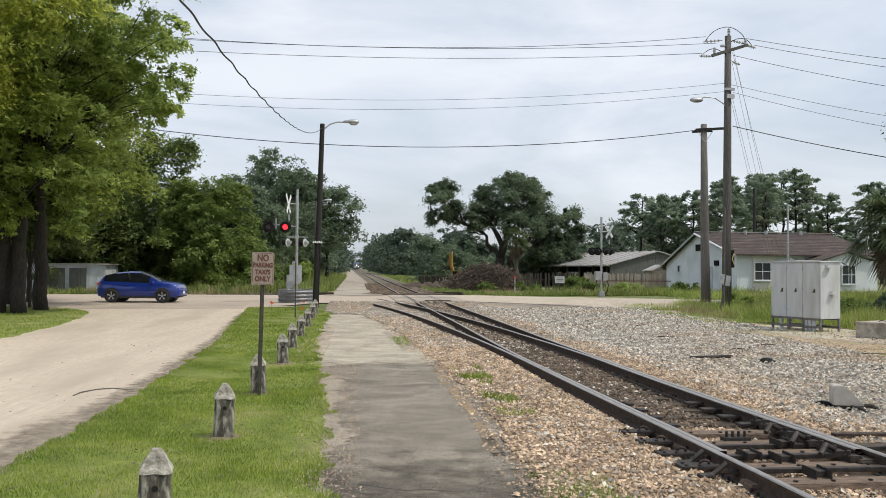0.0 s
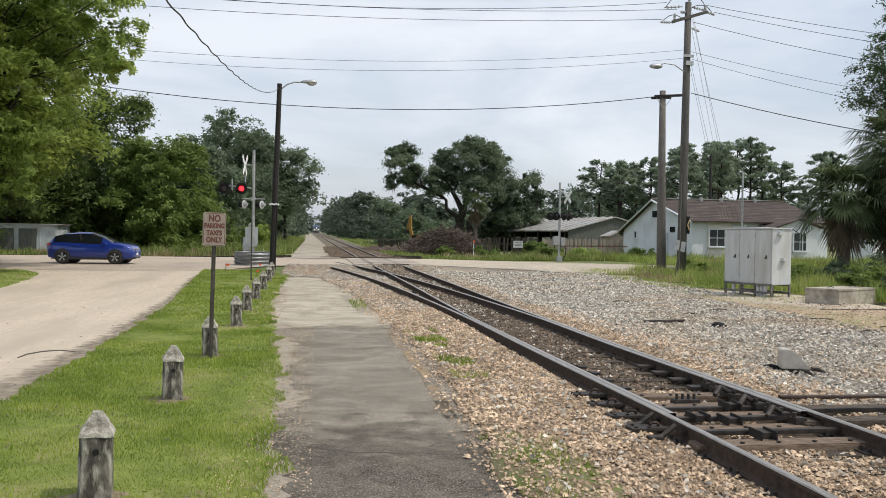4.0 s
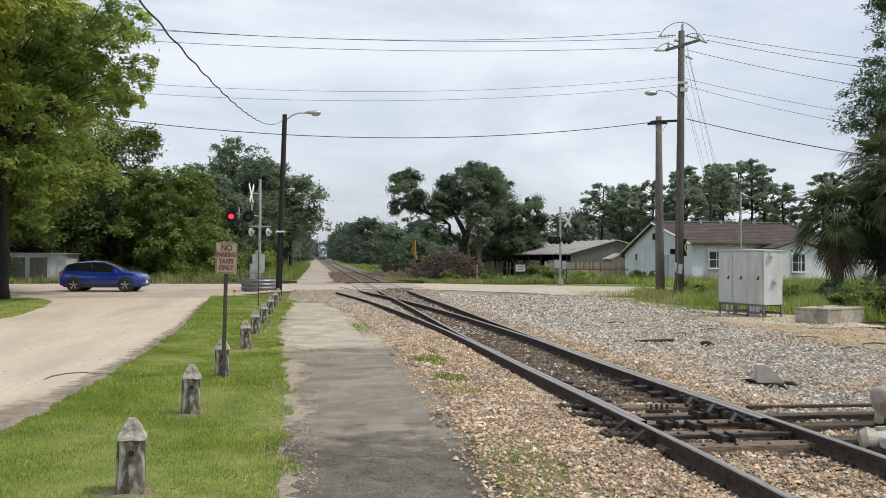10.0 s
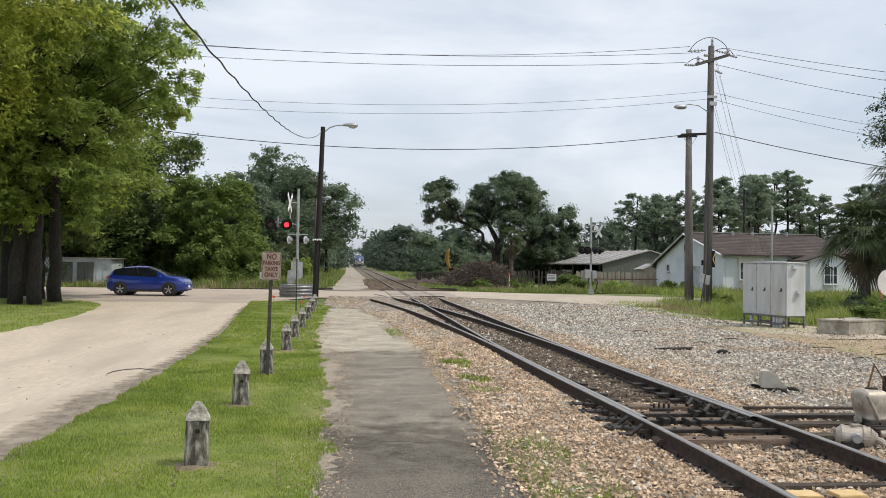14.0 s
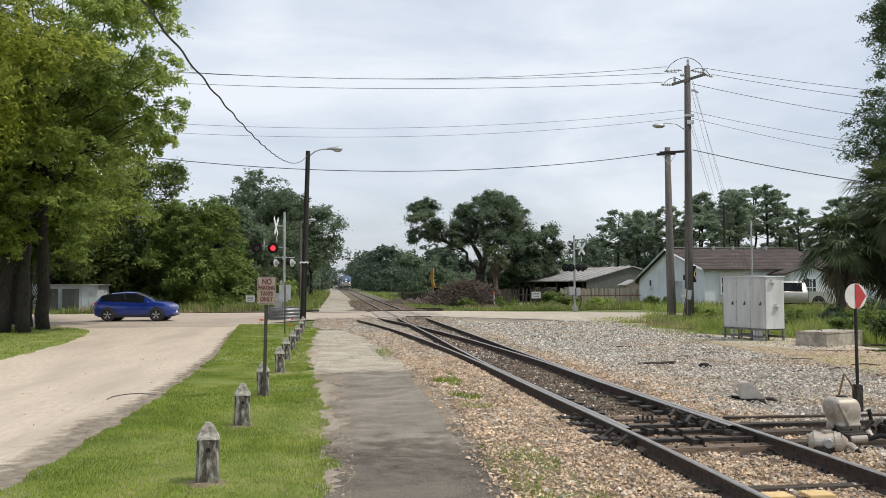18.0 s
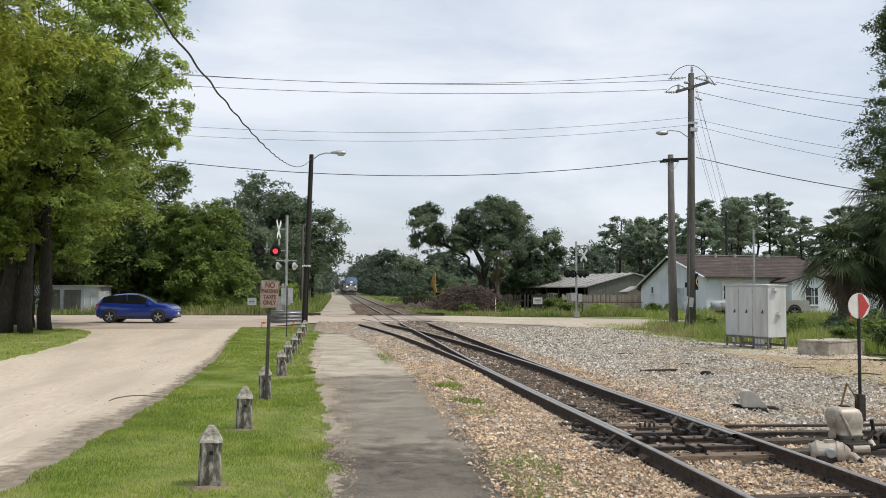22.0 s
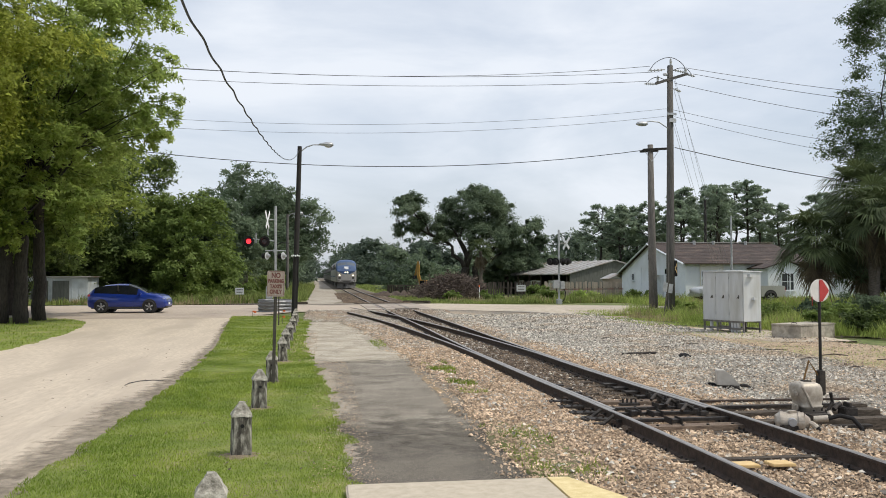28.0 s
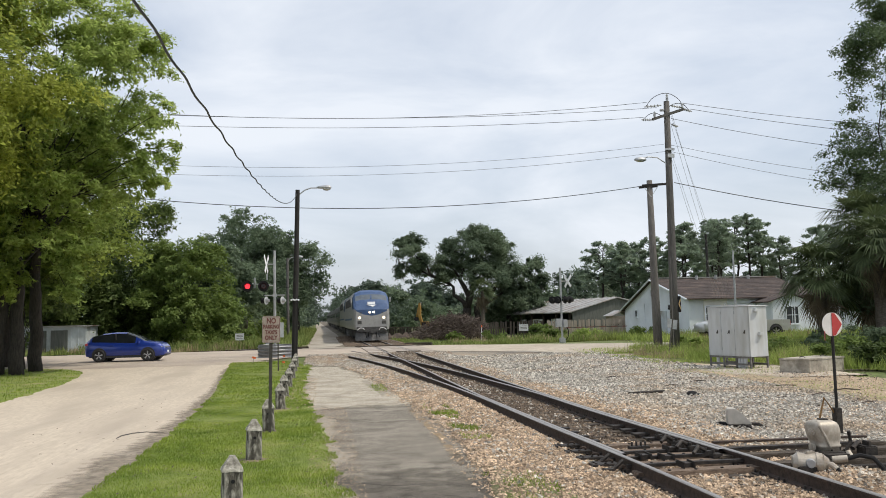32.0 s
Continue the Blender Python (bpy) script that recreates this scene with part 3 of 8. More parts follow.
def tube(points, r, n=8, bm=None):
    """A round bar through points; r a radius or one for each point."""
    bm = bm or bmesh.new()
    pts = [Vector(p) for p in points]
    rs = r if isinstance(r, (list, tuple)) else [r] * len(pts)
    rings = []
    side = None
    for i, p in enumerate(pts):
        d = (pts[min(i + 1, len(pts) - 1)] - pts[max(i - 1, 0)]).normalized()
        if side is None:
            side = d.orthogonal().normalized()
        side = (side - d * side.dot(d)).normalized()
        up = d.cross(side)
        rings.append([bm.verts.new(p + (side * math.cos(a) + up * math.sin(a)) * rs[i]) for a in [2 * math.pi * k / n for k in range(n)]])
    for a, b in zip(rings, rings[1:]):
        for k in range(n):
            bm.faces.new((a[k], a[(k + 1) % n], b[(k + 1) % n], b[k]))
    bm.faces.new(rings[0][::-1])
    bm.faces.new(rings[-1])
    return bm


def prism(outline, depth, bm=None, m=None):
    """An outline in x and z, given depth along y, centred on y = 0."""
    bm = bm or bmesh.new()
    m = m or Matrix()
    a = [bm.verts.new(m @ Vector((x, -depth / 2, z))) for x, z in outline]
    b = [bm.verts.new(m @ Vector((x, depth / 2, z))) for x, z in outline]
    bm.faces.new(a)
    bm.faces.new(b[::-1])
    n = len(outline)
    for i in range(n):
        bm.faces.new((a[i], b[i], b[(i + 1) % n], a[(i + 1) % n]))
    return bm


def strip(name, rows, mat, lift, label, category, kind="structure", jag=0.0, step=0.6, across=8, height=None, seed=1, thick=0.0):
    """A sheet on the land between two ragged edges: rows of y, left x, right x."""
    rng = random.Random(seed)
    ys, lo, hi = zip(*rows)
    n = max(2, int((ys[-1] - ys[0]) / step))
    verts, faces = [], []
    for i in range(n + 1):
        y = ys[0] + (ys[-1] - ys[0]) * i / n
        a, b = np.interp(y, ys, lo), np.interp(y, ys, hi)
        a += jag * (noise.noise((y * 0.9, seed * 7.1, 0)) * 1.3 + rng.uniform(-0.35, 0.35))
        b += jag * (noise.noise((y * 0.9, seed * 7.1 + 40, 0)) * 1.3 + rng.uniform(-0.35, 0.35))
        for j in range(across + 1):
            x = a + (b - a) * j / across
            if thick and j in (1, across - 1):
                x = a + 0.05 if j == 1 else b - 0.05
            z = (height or gz)(x, y) + lift
            if thick and j in (0, across):
                z -= thick
            verts.append((x, y, z))
    w = across + 1
    for i in range(n):
        for j in range(across):
            faces.append((i * w + j, i * w + j + 1, (i + 1) * w + j + 1, (i + 1) * w + j))
    return solo(name, quick(name, verts, faces, mat, True), None, label, category, kind=kind)
M["glass"].node_tree.nodes["Principled BSDF"].inputs["Specular IOR Level"].default_value = 0.22


# ---- ground and surfaces ----
def ground_sheet():
    xs = sorted({*np.arange(-40, 41, 1.0), *[s * (40 + 12 * k ** 1.9) for k in range(1, 17) for s in (-1, 1)]})
    ys = sorted({*np.arange(-20, 90, 1.0), *[90 + 12 * k ** 1.75 for k in range(1, 26)], -30, -60, -120, -300, -900, -2000})
    verts = [(x, y, gz(x, y) - 0.05 + 0.05 * noise.noise((x * 0.35, y * 0.35, 3)) * (abs(x) > 13)) for y in ys for x in xs]
    w = len(xs)
    faces = [(i * w + j, i * w + j + 1, (i + 1) * w + j + 1, (i + 1) * w + j) for i in range(len(ys) - 1) for j in range(w - 1)]
    return solo("ground", quick("ground", verts, faces, M["ground"], True), None, "grassy earth with bare sandy patches", "ground", kind="structure")


ground_sheet()
strip("road", [(-40, -13.6, -6.4), (12, -13.3, -6.3), (16, -12.9, -6.6), (20, -13.2, -7.0), (25.4, -13.8, -7.5), (28.8, -15, -7.8), (30.5, -19, -7.9), (33, -26, -6.0)],
      M["road"], 0.0, "worn beige street with patched asphalt and stained edges", "road", jag=0.06, across=12)
strip("cross_road", [(31, -90, -8.3), (33.5, -90, -6.6), (36.0, -90, -5.0), (37.4, -90, 3.0), (47.6, -90, 4.0), (48.2, -30, 3.5)],
      M["crossroad"], 0.006, "pale worn street crossing the railway", "road", jag=0.10, across=60, seed=3)
strip("dirt_road", [(34.3, 10.4, 12.3), (35.6, 7.5, 14.3), (37.0, 2.7, 16.6), (38.2, 2.4, 19.5), (40, 2.4, 17.5), (42.5, 2.4, 12.5), (44.5, 2.4, 8.2), (47.2, 2.4, 4.2)],
      M["sand_lane"], 0.035, "pale sandy road beyond the railway crossing", "road", jag=0.12, across=20, seed=4)
strip("gravel_lane", [(47, -5.2, -1.6), (52, -4.9, -1.6), (80, -4.9, -1.5), (150, -5.2, -1.6), (420, -7.6, -4.8)],
      M["lane"], 0.03, "pale gravel lane running beside the railway", "road", jag=0.15, across=6, step=1.5, seed=5)
strip("path", [(-2.95, -4.3, -1.2), (5, -4.3, -1.2), (9.3, -4.5, -1.4), (12, -4.6, -1.5)], M["path"], 0.012, "grey weathered asphalt path with a cracked surface", "pavement", step=0.25, seed=7)


def faded_strip(name, rows, mat, lift, label, a, b, **more):
    """A thin worn layer whose cover runs from none at y = a to full at y = b."""
    ob = strip(name, rows, mat, lift, label, "pavement", **more)
    ys = np.array([v.co.y for v in ob.data.vertices])
    c = ob.data.attributes.new("cover", "FLOAT", "POINT")
    c.data.foreach_set("value", np.clip((ys - a) / (b - a), 0, 1).astype(np.float32))
    worn_away(mat, 3.0)


faded_strip("path_asphalt", [(-2.95, -4.3, -1.3), (0.1, -4.3, -1.25), (2.6, -4.3, -1.2)], M["path_dark"], 0.016, "dark damp asphalt beside the platform end", 2.4, -2.2, step=0.25, seed=6)
strip("ochre_line", [(1.2, -1.9, -1.76), (2.1, -1.88, -1.74), (3.7, -1.82, -1.68), (5.8, -1.84, -1.72), (8.6, -1.86, -1.70)], M["ochre"], 0.016, "worn rusty ochre line along the asphalt path", "line", jag=0.03, step=0.15, across=3, seed=20)
strip("pale_patch", [(12.9, -2.2, -1.98), (15.5, -2.34, -2.08), (18.2, -2.48, -2.26)], M["crumble"], 0.017, "pale worn concrete patch on the path", "pavement", jag=0.05, step=0.2, across=3, seed=21)
faded_strip("path_pale", [(8.2, -4.5, -1.35), (15, -4.8, -1.6), (22, -4.7, -2.2), (28.5, -4.7, -2.6)], M["path_old"], 0.016,
            "pale crumbling concrete path beside the railway", 8.6, 10.6, step=0.3, jag=0.05, seed=8)
edge_dirt = strip("road_edge_dirt", [(-30, -7.3, -6.1), (-3, -7.35, -6.1), (3, -7.3, -6.1), (6, -7.1, -6.1), (8, -7.05, -6.1), (15, -7.25, -6.4), (23, -7.8, -7.1), (29, -8.2, -7.6)], M["edge_dirt"], 0.006, "dark sandy dirt along the edge of the street", "dirt",
      jag=0.10, step=0.12, across=8, seed=15)
cover = edge_dirt.data.attributes.new("cover", "FLOAT", "POINT")
cover.data.foreach_set("value", [min(1.0, (k % 9) / 6) for k in range(len(edge_dirt.data.vertices))])
worn_away(M["edge_dirt"])
strip("path_edge", [(-2.9, -3.7, -3.40), (0.8, -3.75, -3.38), (5, -3.9, -3.50), (9.4, -4.2, -3.82), (15, -4.5, -4.1), (23, -4.5, -4.12), (28, -4.5, -4.1)], M["crumble"], 0.018,
      "crumbled pale edge of the path", "pavement", jag=0.26, step=0.10, across=5, seed=16)
strip("lawn", [(-30, -6.45, -3.5), (-3, -6.5, -3.5), (0.8, -6.4, -3.55), (5, -6.38, -3.7), (9.4, -6.5, -4.0), (15, -6.75, -4.3), (23, -7.4, -4.35), (28.5, -7.8, -4.3), (31.3, -8.0, -5.4)],
      M["lawn"], 0.035, "mown green grass strip between street and path", "lawn", jag=0.16, step=0.14, across=10, seed=9, thick=0.03)
strip("lawn_corner", [(10, -40, -13.0), (15, -40, -12.4), (21, -40, -12.7), (25.4, -40, -13.3), (28.8, -40, -14.0), (30.8, -40, -15.2), (31.8, -40, -17), (32.4, -40, -22)],
      M["lawn"], 0.032, "shaded grass corner under the large tree", "lawn", jag=0.12, step=0.2, across=16, seed=10, thick=0.07)
strip("track_bed", [(-30, -1.3, 3.0), (-3.2, -1.35, 3.0), (-2.9, -1.75, 3.0), (1.3, -1.66, 3.0), (4, -1.5, 3.0), (9, -1.6, 3.0), (15, -1.9, 3.0), (22, -2.4, 3.0), (27, -3.0, 3.2), (28.2, -4.6, 3.2), (37.4, -4.6, 3.2)],
      M["bed"], 0.03, "tan crushed stone ballast around the rails", "ballast", jag=0.10, step=0.2, across=14, seed=11)
strip("far_track_bed", [(47.8, -3.5, 2.9), (51, -2.9, 2.8), (57, -2.2, 2.6), (75, -1.85, 2.3), (120, -2.2, 2.0), (420, -5.3, 0.4), (760, -7.9, -1.9)], M["bed_far"], 0.0,
      "brown ballast under the distant railway", "ballast", jag=0.12, step=2.5, across=6, seed=12, height=lambda x, y: grade(y) + 0.055)
strip("trackside_dirt", [(-2.9, -1.7, -1.16), (-1.6, -1.78, -0.95), (-0.4, -1.75, -1.05), (0.8, -1.68, -1.35)], M["earth"], 0.042, "dark earth and moss between path and ballast", "dirt", jag=0.16, step=0.15, across=5, seed=18, thick=0.08)
strip("pale_pad", [(15.2, 11.0, 13.6), (17.5, 10.2, 13.9), (20, 10.0, 13.6), (22.5, 10.6, 12.6)], M["sand_lane"], 0.02, "pale crushed stone pad around the cabinet", "gravel", jag=0.3, step=0.3, across=8, seed=19, thick=0.08)
strip("gravel_yard", [(-30, 2.6, 8.4), (6, 2.6, 8.2), (8, 2.6, 8.6), (11, 2.6, 9.0), (14, 2.6, 9.2), (18, 2.6, 9.5), (27, 2.6, 11.2), (33, 2.8, 12.2), (35, 2.8, 9.5), (37.3, 2.8, 4.5)],
      M["gravel"], 0.015, "grey crushed gravel yard beside the railway", "gravel", jag=0.25, step=0.4, across=16, seed=13)
strip("dirt_verge", [(2, 7.8, 13.5), (8, 8.0, 14), (12, 8.4, 13.6), (16, 8.6, 12.6), (22, 9.2, 12.5), (24, 10.4, 11.6)], M["dirt"], 0.0,
      "bare sandy verge behind the gravel", "dirt", jag=0.3, step=0.4, across=10, seed=14)


# ---- platform ----
def platform():
    p = thing("platform", "concrete station platform with a yellow edge band", "platform", kind="structure")
    part("deck", box(-2.62, -16.5, 0.02, 1.85, 27.1, 0.17, bevel=0.015), M["platform"], p)
    bm = bmesh.new()
    ed = [(-1.69, -2.95), (-1.50, -2.97), (-1.22, -3.75), (-1.20, -30.05), (-1.69, -30.05)]
    lo, hi = [bm.verts.new((x, y, -0.06)) for x, y in ed], [bm.verts.new((x, y, 0.109)) for x, y in ed]
    bm.faces.new(hi)
    bm.faces.new(lo[::-1])
    for i in range(5):
        bm.faces.new((lo[i], lo[(i + 1) % 5], hi[(i + 1) % 5], hi[i]))
    part("edge_band", bm, M["yellow"], p, "worn yellow warning band")


platform()


# ---- scattered pieces ----
def on_land(xs, ys):
    return np.array([gz(x, y) for x, y in zip(xs, ys)])


def stones(name, boxes, mat, label, seed, keep=None, lift=0.035):
    """Broken stone: boxes of x0, x1, y0, y1, count, size."""
    rng = np.random.default_rng(seed)
    corner = np.array([(1, 0, -0.3), (-1, 0, -0.3), (0, 1, -0.3), (0, -1, -0.3), (0.35, 0.3, 0.75), (-0.3, -0.35, 0.65)], float)
    tri = np.array([(0, 2, 4), (2, 1, 4), (1, 5, 4), (1, 3, 5), (3, 0, 5), (0, 4, 5)])
    allv = []
    for x0, x1, y0, y1, n, size in boxes:
        xs, ys = rng.uniform(x0, x1, n), rng.uniform(y0, y1, n)
        if keep:
            ok = np.array([keep(x, y) for x, y in zip(xs, ys)])
            xs, ys = xs[ok], ys[ok]
        n = len(xs)
        s = size * rng.uniform(0.45, 1.15, n)
        v = corner[None] * rng.uniform(0.55, 1.0, (n, 6, 1)) + rng.normal(0, 0.18, (n, 6, 3))
        v *= np.stack([rng.uniform(0.7, 1.3, n), rng.uniform(0.7, 1.3, n), rng.uniform(0.5, 0.9, n)], -1)[:, None]
        a = rng.uniform(0, 2 * np.pi, n)
        c, sn = np.cos(a)[:, None], np.sin(a)[:, None]
        v = np.stack([v[..., 0] * c - v[..., 1] * sn, v[..., 0] * sn + v[..., 1] * c, v[..., 2]], -1) * (s / 2)[:, None, None]
        v += np.stack([xs, ys, on_land(xs, ys) + lift + rng.uniform(-0.1, 0.45, n) * s], -1)[:, None]
        allv.append(v)
    v = np.concatenate(allv)
    f = (tri[None] + 6 * np.arange(len(v))[:, None, None]).reshape(-1, 3)
    return solo(name, quick(name, v.reshape(-1, 3), f, mat), None, label, "ballast", kind="stuff")


def path_edge(y):
    return np.interp(y, [-30, -3.2, -2.9, 1.3, 4, 9, 15, 22, 27, 28.2, 40], [-1.2, -1.2, -1.72, -1.62, -1.45, -1.55, -1.85, -2.35, -2.95, -4.5, -4.5])


def clear_of_rails(x, y):
    if x < path_edge(y) - 0.4 * random.random() ** 4:
        return False
    for c in (main_x(y), side_x(y)):
        if abs(abs(x - c) - 0.7535) < 0.10:
            return False
    return True


stones("ballast_stones", [(-2.2, 3.4, -6, 5, 64000, 0.054), (-2.2, 3.2, 5, 14, 30000, 0.062), (-3.2, 2.9, 14, 26, 9000, 0.078), (3.0, 7, 0, 14, 3500, 0.06), (6.5, 9.5, 4, 20, 2500, 0.06), (8.5, 13.0, 5, 16.5, 2500, 0.06)], M["stone_tan"],
       "tan and brown crushed ballast stones", 21, lambda x, y: clear_of_rails(x, y) and not (y > 2.6 and abs(x - main_x(y)) < 0.66))
def in_gauge(x, y):
    """Between the running rails, where oil and brake dust darken the stone."""
    return clear_of_rails(x, y) and abs(x - main_x(y)) < 0.66


stones("oily_stones", [(-0.2, 1.6, 2.6, 12, 9000, 0.075), (-0.8, 1.6, 12, 37, 6500, 0.10)], M["stone_oily"], "dark oily ballast stones between the rails", 24, in_gauge)
stones("far_ballast_stones", [(-2.2, 2.5, 48.2, 60, 5000, 0.10), (-2.4, 2.2, 60, 85, 4000, 0.14)], M["stone_oily"], "brown ballast stones on the line beyond the crossing", 25, clear_of_rails, 0.08)
stones("gravel_stones", [(-4.6, 3.0, 24, 37.2, 13000, 0.075), (2.3, 8.6, -2, 8, 15000, 0.075), (2.4, 9.0, 8, 20, 17000, 0.09), (2.6, 11, 20, 35, 13000, 0.12),
                         (-1.6, 2.8, -4, 14, 4500, 0.075), (-3.2, 2.9, 13, 26, 9000, 0.078)], M["stone_grey"], "grey crushed gravel stones", 22, clear_of_rails)


stones("path_edge_grit", [(-3.9, -3.2, -2.9, 9.5, 4500, 0.02), (-4.6, -3.9, 9.5, 20, 800, 0.04), (-1.9, -1.3, -2.9, 9, 900, 0.032)], M["stone_tan"], "loose pale grit along the path edges", 23)


def blades(name, boxes, mat, label, seed, keep=None, lean=0.5, category="grass", kind="stuff", tufts=0.5):
    """Grass blades: boxes of x0, x1, y0, y1, count, height, width."""
    rng = np.random.default_rng(seed)
    vs = []
    for x0, x1, y0, y1, n, h, w in boxes:
        xs, ys = rng.uniform(x0, x1, n), rng.uniform(y0, y1, n)
        if keep:
            ok = np.array([keep(x, y) for x, y in zip(xs, ys)])
            xs, ys = xs[ok], ys[ok]
        n = len(xs)
        zs = on_land(xs, ys) + 0.028
        a, d = rng.uniform(0, 2 * np.pi, n), rng.uniform(0, 2 * np.pi, n)
        hh = h * rng.uniform(0.4, 1.15, n) * np.array([0.62 + tufts * max(-0.45, noise.noise((x * 0.8, y * 0.8, seed))) + 0.25 * noise.noise((x * 0.25, y * 0.25, seed + 3)) for x, y in zip(xs, ys)])
        ll = hh * lean * rng.uniform(0.1, 1.0, n)
        base = np.stack([xs, ys, zs], -1)
        side = np.stack([np.cos(a), np.sin(a), 0 * a], -1) * (w / 2)
        bend = np.stack([np.cos(d), np.sin(d), 0 * d], -1) * ll[:, None]
        up = np.stack([0 * a, 0 * a, hh], -1)
        vs.append(np.stack([base - side * 1.3, base + side * 1.3, base + up + bend], 1))
    v = np.concatenate(vs)
    f = (np.array([[0, 1, 2]])[None] + 3 * np.arange(len(v))[:, None, None]).reshape(-1, 3)
    return solo(name, quick(name, v.reshape(-1, 3), f, mat), None, label, category, kind=kind)


def litter(name, boxes, mat, label, seed):
    """Dead leaves lying flat: boxes of x0, x1, y0, y1, count, size."""
    rng = np.random.default_rng(seed)
    vs = []
    for x0, x1, y0, y1, n, size in boxes:
        xs, ys = rng.uniform(x0, x1, n), rng.uniform(y0, y1, n)
        p = np.stack([xs, ys, on_land(xs, ys) + 0.035 + rng.uniform(0, 0.03, n)], -1)
        a = rng.uniform(0, 2 * np.pi, n)
        u = np.stack([np.cos(a), np.sin(a), rng.normal(0, 0.25, n)], -1) * size
        w = np.stack([-np.sin(a), np.cos(a), rng.normal(0, 0.25, n)], -1) * size * 0.4
        vs.append(np.stack([p - u, p + w, p + u, p - w], 1))
    v = np.concatenate(vs)
    f = np.arange(4)[None] + 4 * np.arange(len(v))[:, None]
    return solo(name, quick(name, v.reshape(-1, 3), f, mat), None, label, "leaf litter", kind="stuff")


litter("leaf_litter", [(7.5, 14, 3, 17, 1500, 0.045), (5, 9, 5, 14, 350, 0.04), (-1.9, 2.6, -5, 10, 450, 0.03), (-6.3, -3.6, -5, 12, 260, 0.03), (11, 16, 16, 26, 500, 0.06), (-9, -6.4, 0, 14, 60, 0.03)], M["brush"],
       "scattered dead brown leaves and twigs", 37)


def on_lawn(x, y):
    a = np.interp(y, [-30, -3, 0.8, 5, 9.4, 15, 23, 28.5, 31.3], [-6.45, -6.5, -6.4, -6.38, -6.5, -6.75, -7.4, -7.8, -8.0])
    b = np.interp(y, [-30, -3, 0.8, 5, 9.4, 15, 23, 28.5, 31.3], [-3.5, -3.5, -3.55, -3.7, -4.0, -4.3, -4.35, -4.3, -5.4])
    n = 0.16 * noise.noise((y * 1.7, 5, 0))
    m = 0.24 * noise.noise((y * 1.1, 8, 0)) + 0.14 * noise.noise((y * 4.3, 11, 0))
    return a + n - 0.05 < x < b + m + 0.04


blades("lawn_grass", [(-6.8, -3.3, -5, 4, 100000, 0.056, 0.0075), (-6.9, -3.6, 4, 12, 56000, 0.06, 0.011), (-8.2, -4.1, 12, 32, 36000, 0.075, 0.02)],
       M["blade"], "short mown green grass", 31, on_lawn, lean=0.9)
blades("corner_grass", [(-24, -11, 10, 32, 16000, 0.11, 0.025)], M["blade"], "short grass under the large tree", 32,
       lambda x, y: x < np.interp(y, [10, 15, 21, 25.4, 28.8, 30.8, 31.8, 32.4], [-13.0, -12.4, -12.7, -13.3, -14.0, -15.2, -17, -22]), lean=0.9)


def in_weeds(x, y):
    edge = np.interp(y, [4, 10, 15, 17, 18.6, 20, 24, 30, 36], [14.5, 15.0, 15.0, 14.8, 13.3, 13.6, 12.3, 12.9, 13.6])
    return x > edge + 0.8 * noise.noise((x * 0.4, y * 0.4, 9))


def dry_strip(x, y):
    return noise.noise((x * 0.3, y * 0.3, 2)) > -0.15


blades("roadside_weeds", [(12, 30, 14, 30, 16000, 0.65, 0.028), (11.5, 24, 24, 36.3, 22000, 0.58, 0.022), (17, 34, 39.5, 49, 12000, 0.6, 0.05), (13.5, 19, 15, 24, 9000, 0.6, 0.03), (18, 27, 12, 22, 9000, 0.7, 0.035)], M["weed"],
       "tall green roadside grass and weeds", 33, in_weeds, lean=0.75, tufts=1.2)
blades("dry_weeds", [(14, 22, 20, 36, 4200, 0.85, 0.02), (11.5, 16, 27, 34, 1800, 0.7, 0.02), (19, 30, 40, 48, 2500, 0.8, 0.035), (6, 20, 49.5, 57, 2500, 0.85, 0.05), (-20, -7, 49, 58, 6000, 0.85, 0.04), (-24, -12, 48.4, 52, 2500, 0.6, 0.04)], M["leaf_dead"],
       "dry straw-coloured stalks among the weeds", 38, lambda x, y: noise.noise((x * 0.35, y * 0.35, 7)) > 0.0, lean=0.4)
blades("verge_grass", [(8.6, 13, 8, 24, 3500, 0.10, 0.013), (10, 18, 24, 36, 12000, 0.2, 0.025)], M["weed"], "thin low grass on the sandy verge", 34, dry_strip, lean=0.9)
blades("far_weeds", [(2.6, 6, 49, 90, 6000, 0.3, 0.06), (5.5, 12, 49, 58, 7000, 0.42, 0.05), (11, 26, 49, 58, 16000, 0.72, 0.06), (-20, -5.4, 49.2, 62, 24000, 0.75, 0.06), (-9, -5.0, 60, 140, 11000, 0.9, 0.10),
                     (2.4, 7, 90, 220, 4500, 0.3, 0.12), (-44, -14, 48.2, 54, 10000, 0.5, 0.08)],
       M["weed_far"], "rough green grass beyond the crossing", 35, lean=0.7, tufts=1.1)
blades("ballast_weeds", [(-1.65, -0.95, 6.4, 9.2, 2200, 0.14, 0.016), (-1.45, -0.95, 3.4, 5.4, 900, 0.12, 0.014), (-1.75, -1.05, -2.6, 0.4, 1500, 0.10, 0.011), (-2.4, -1.9, 13, 16, 400, 0.1, 0.018), (-1.6, -0.9, -3.0, -1.6, 260, 0.09, 0.012)],
       M["blade"], "green weeds growing through the ballast", 36, lambda x, y: noise.noise((x * 2.2, y * 1.3, 4)) > 0.0, lean=1.0)


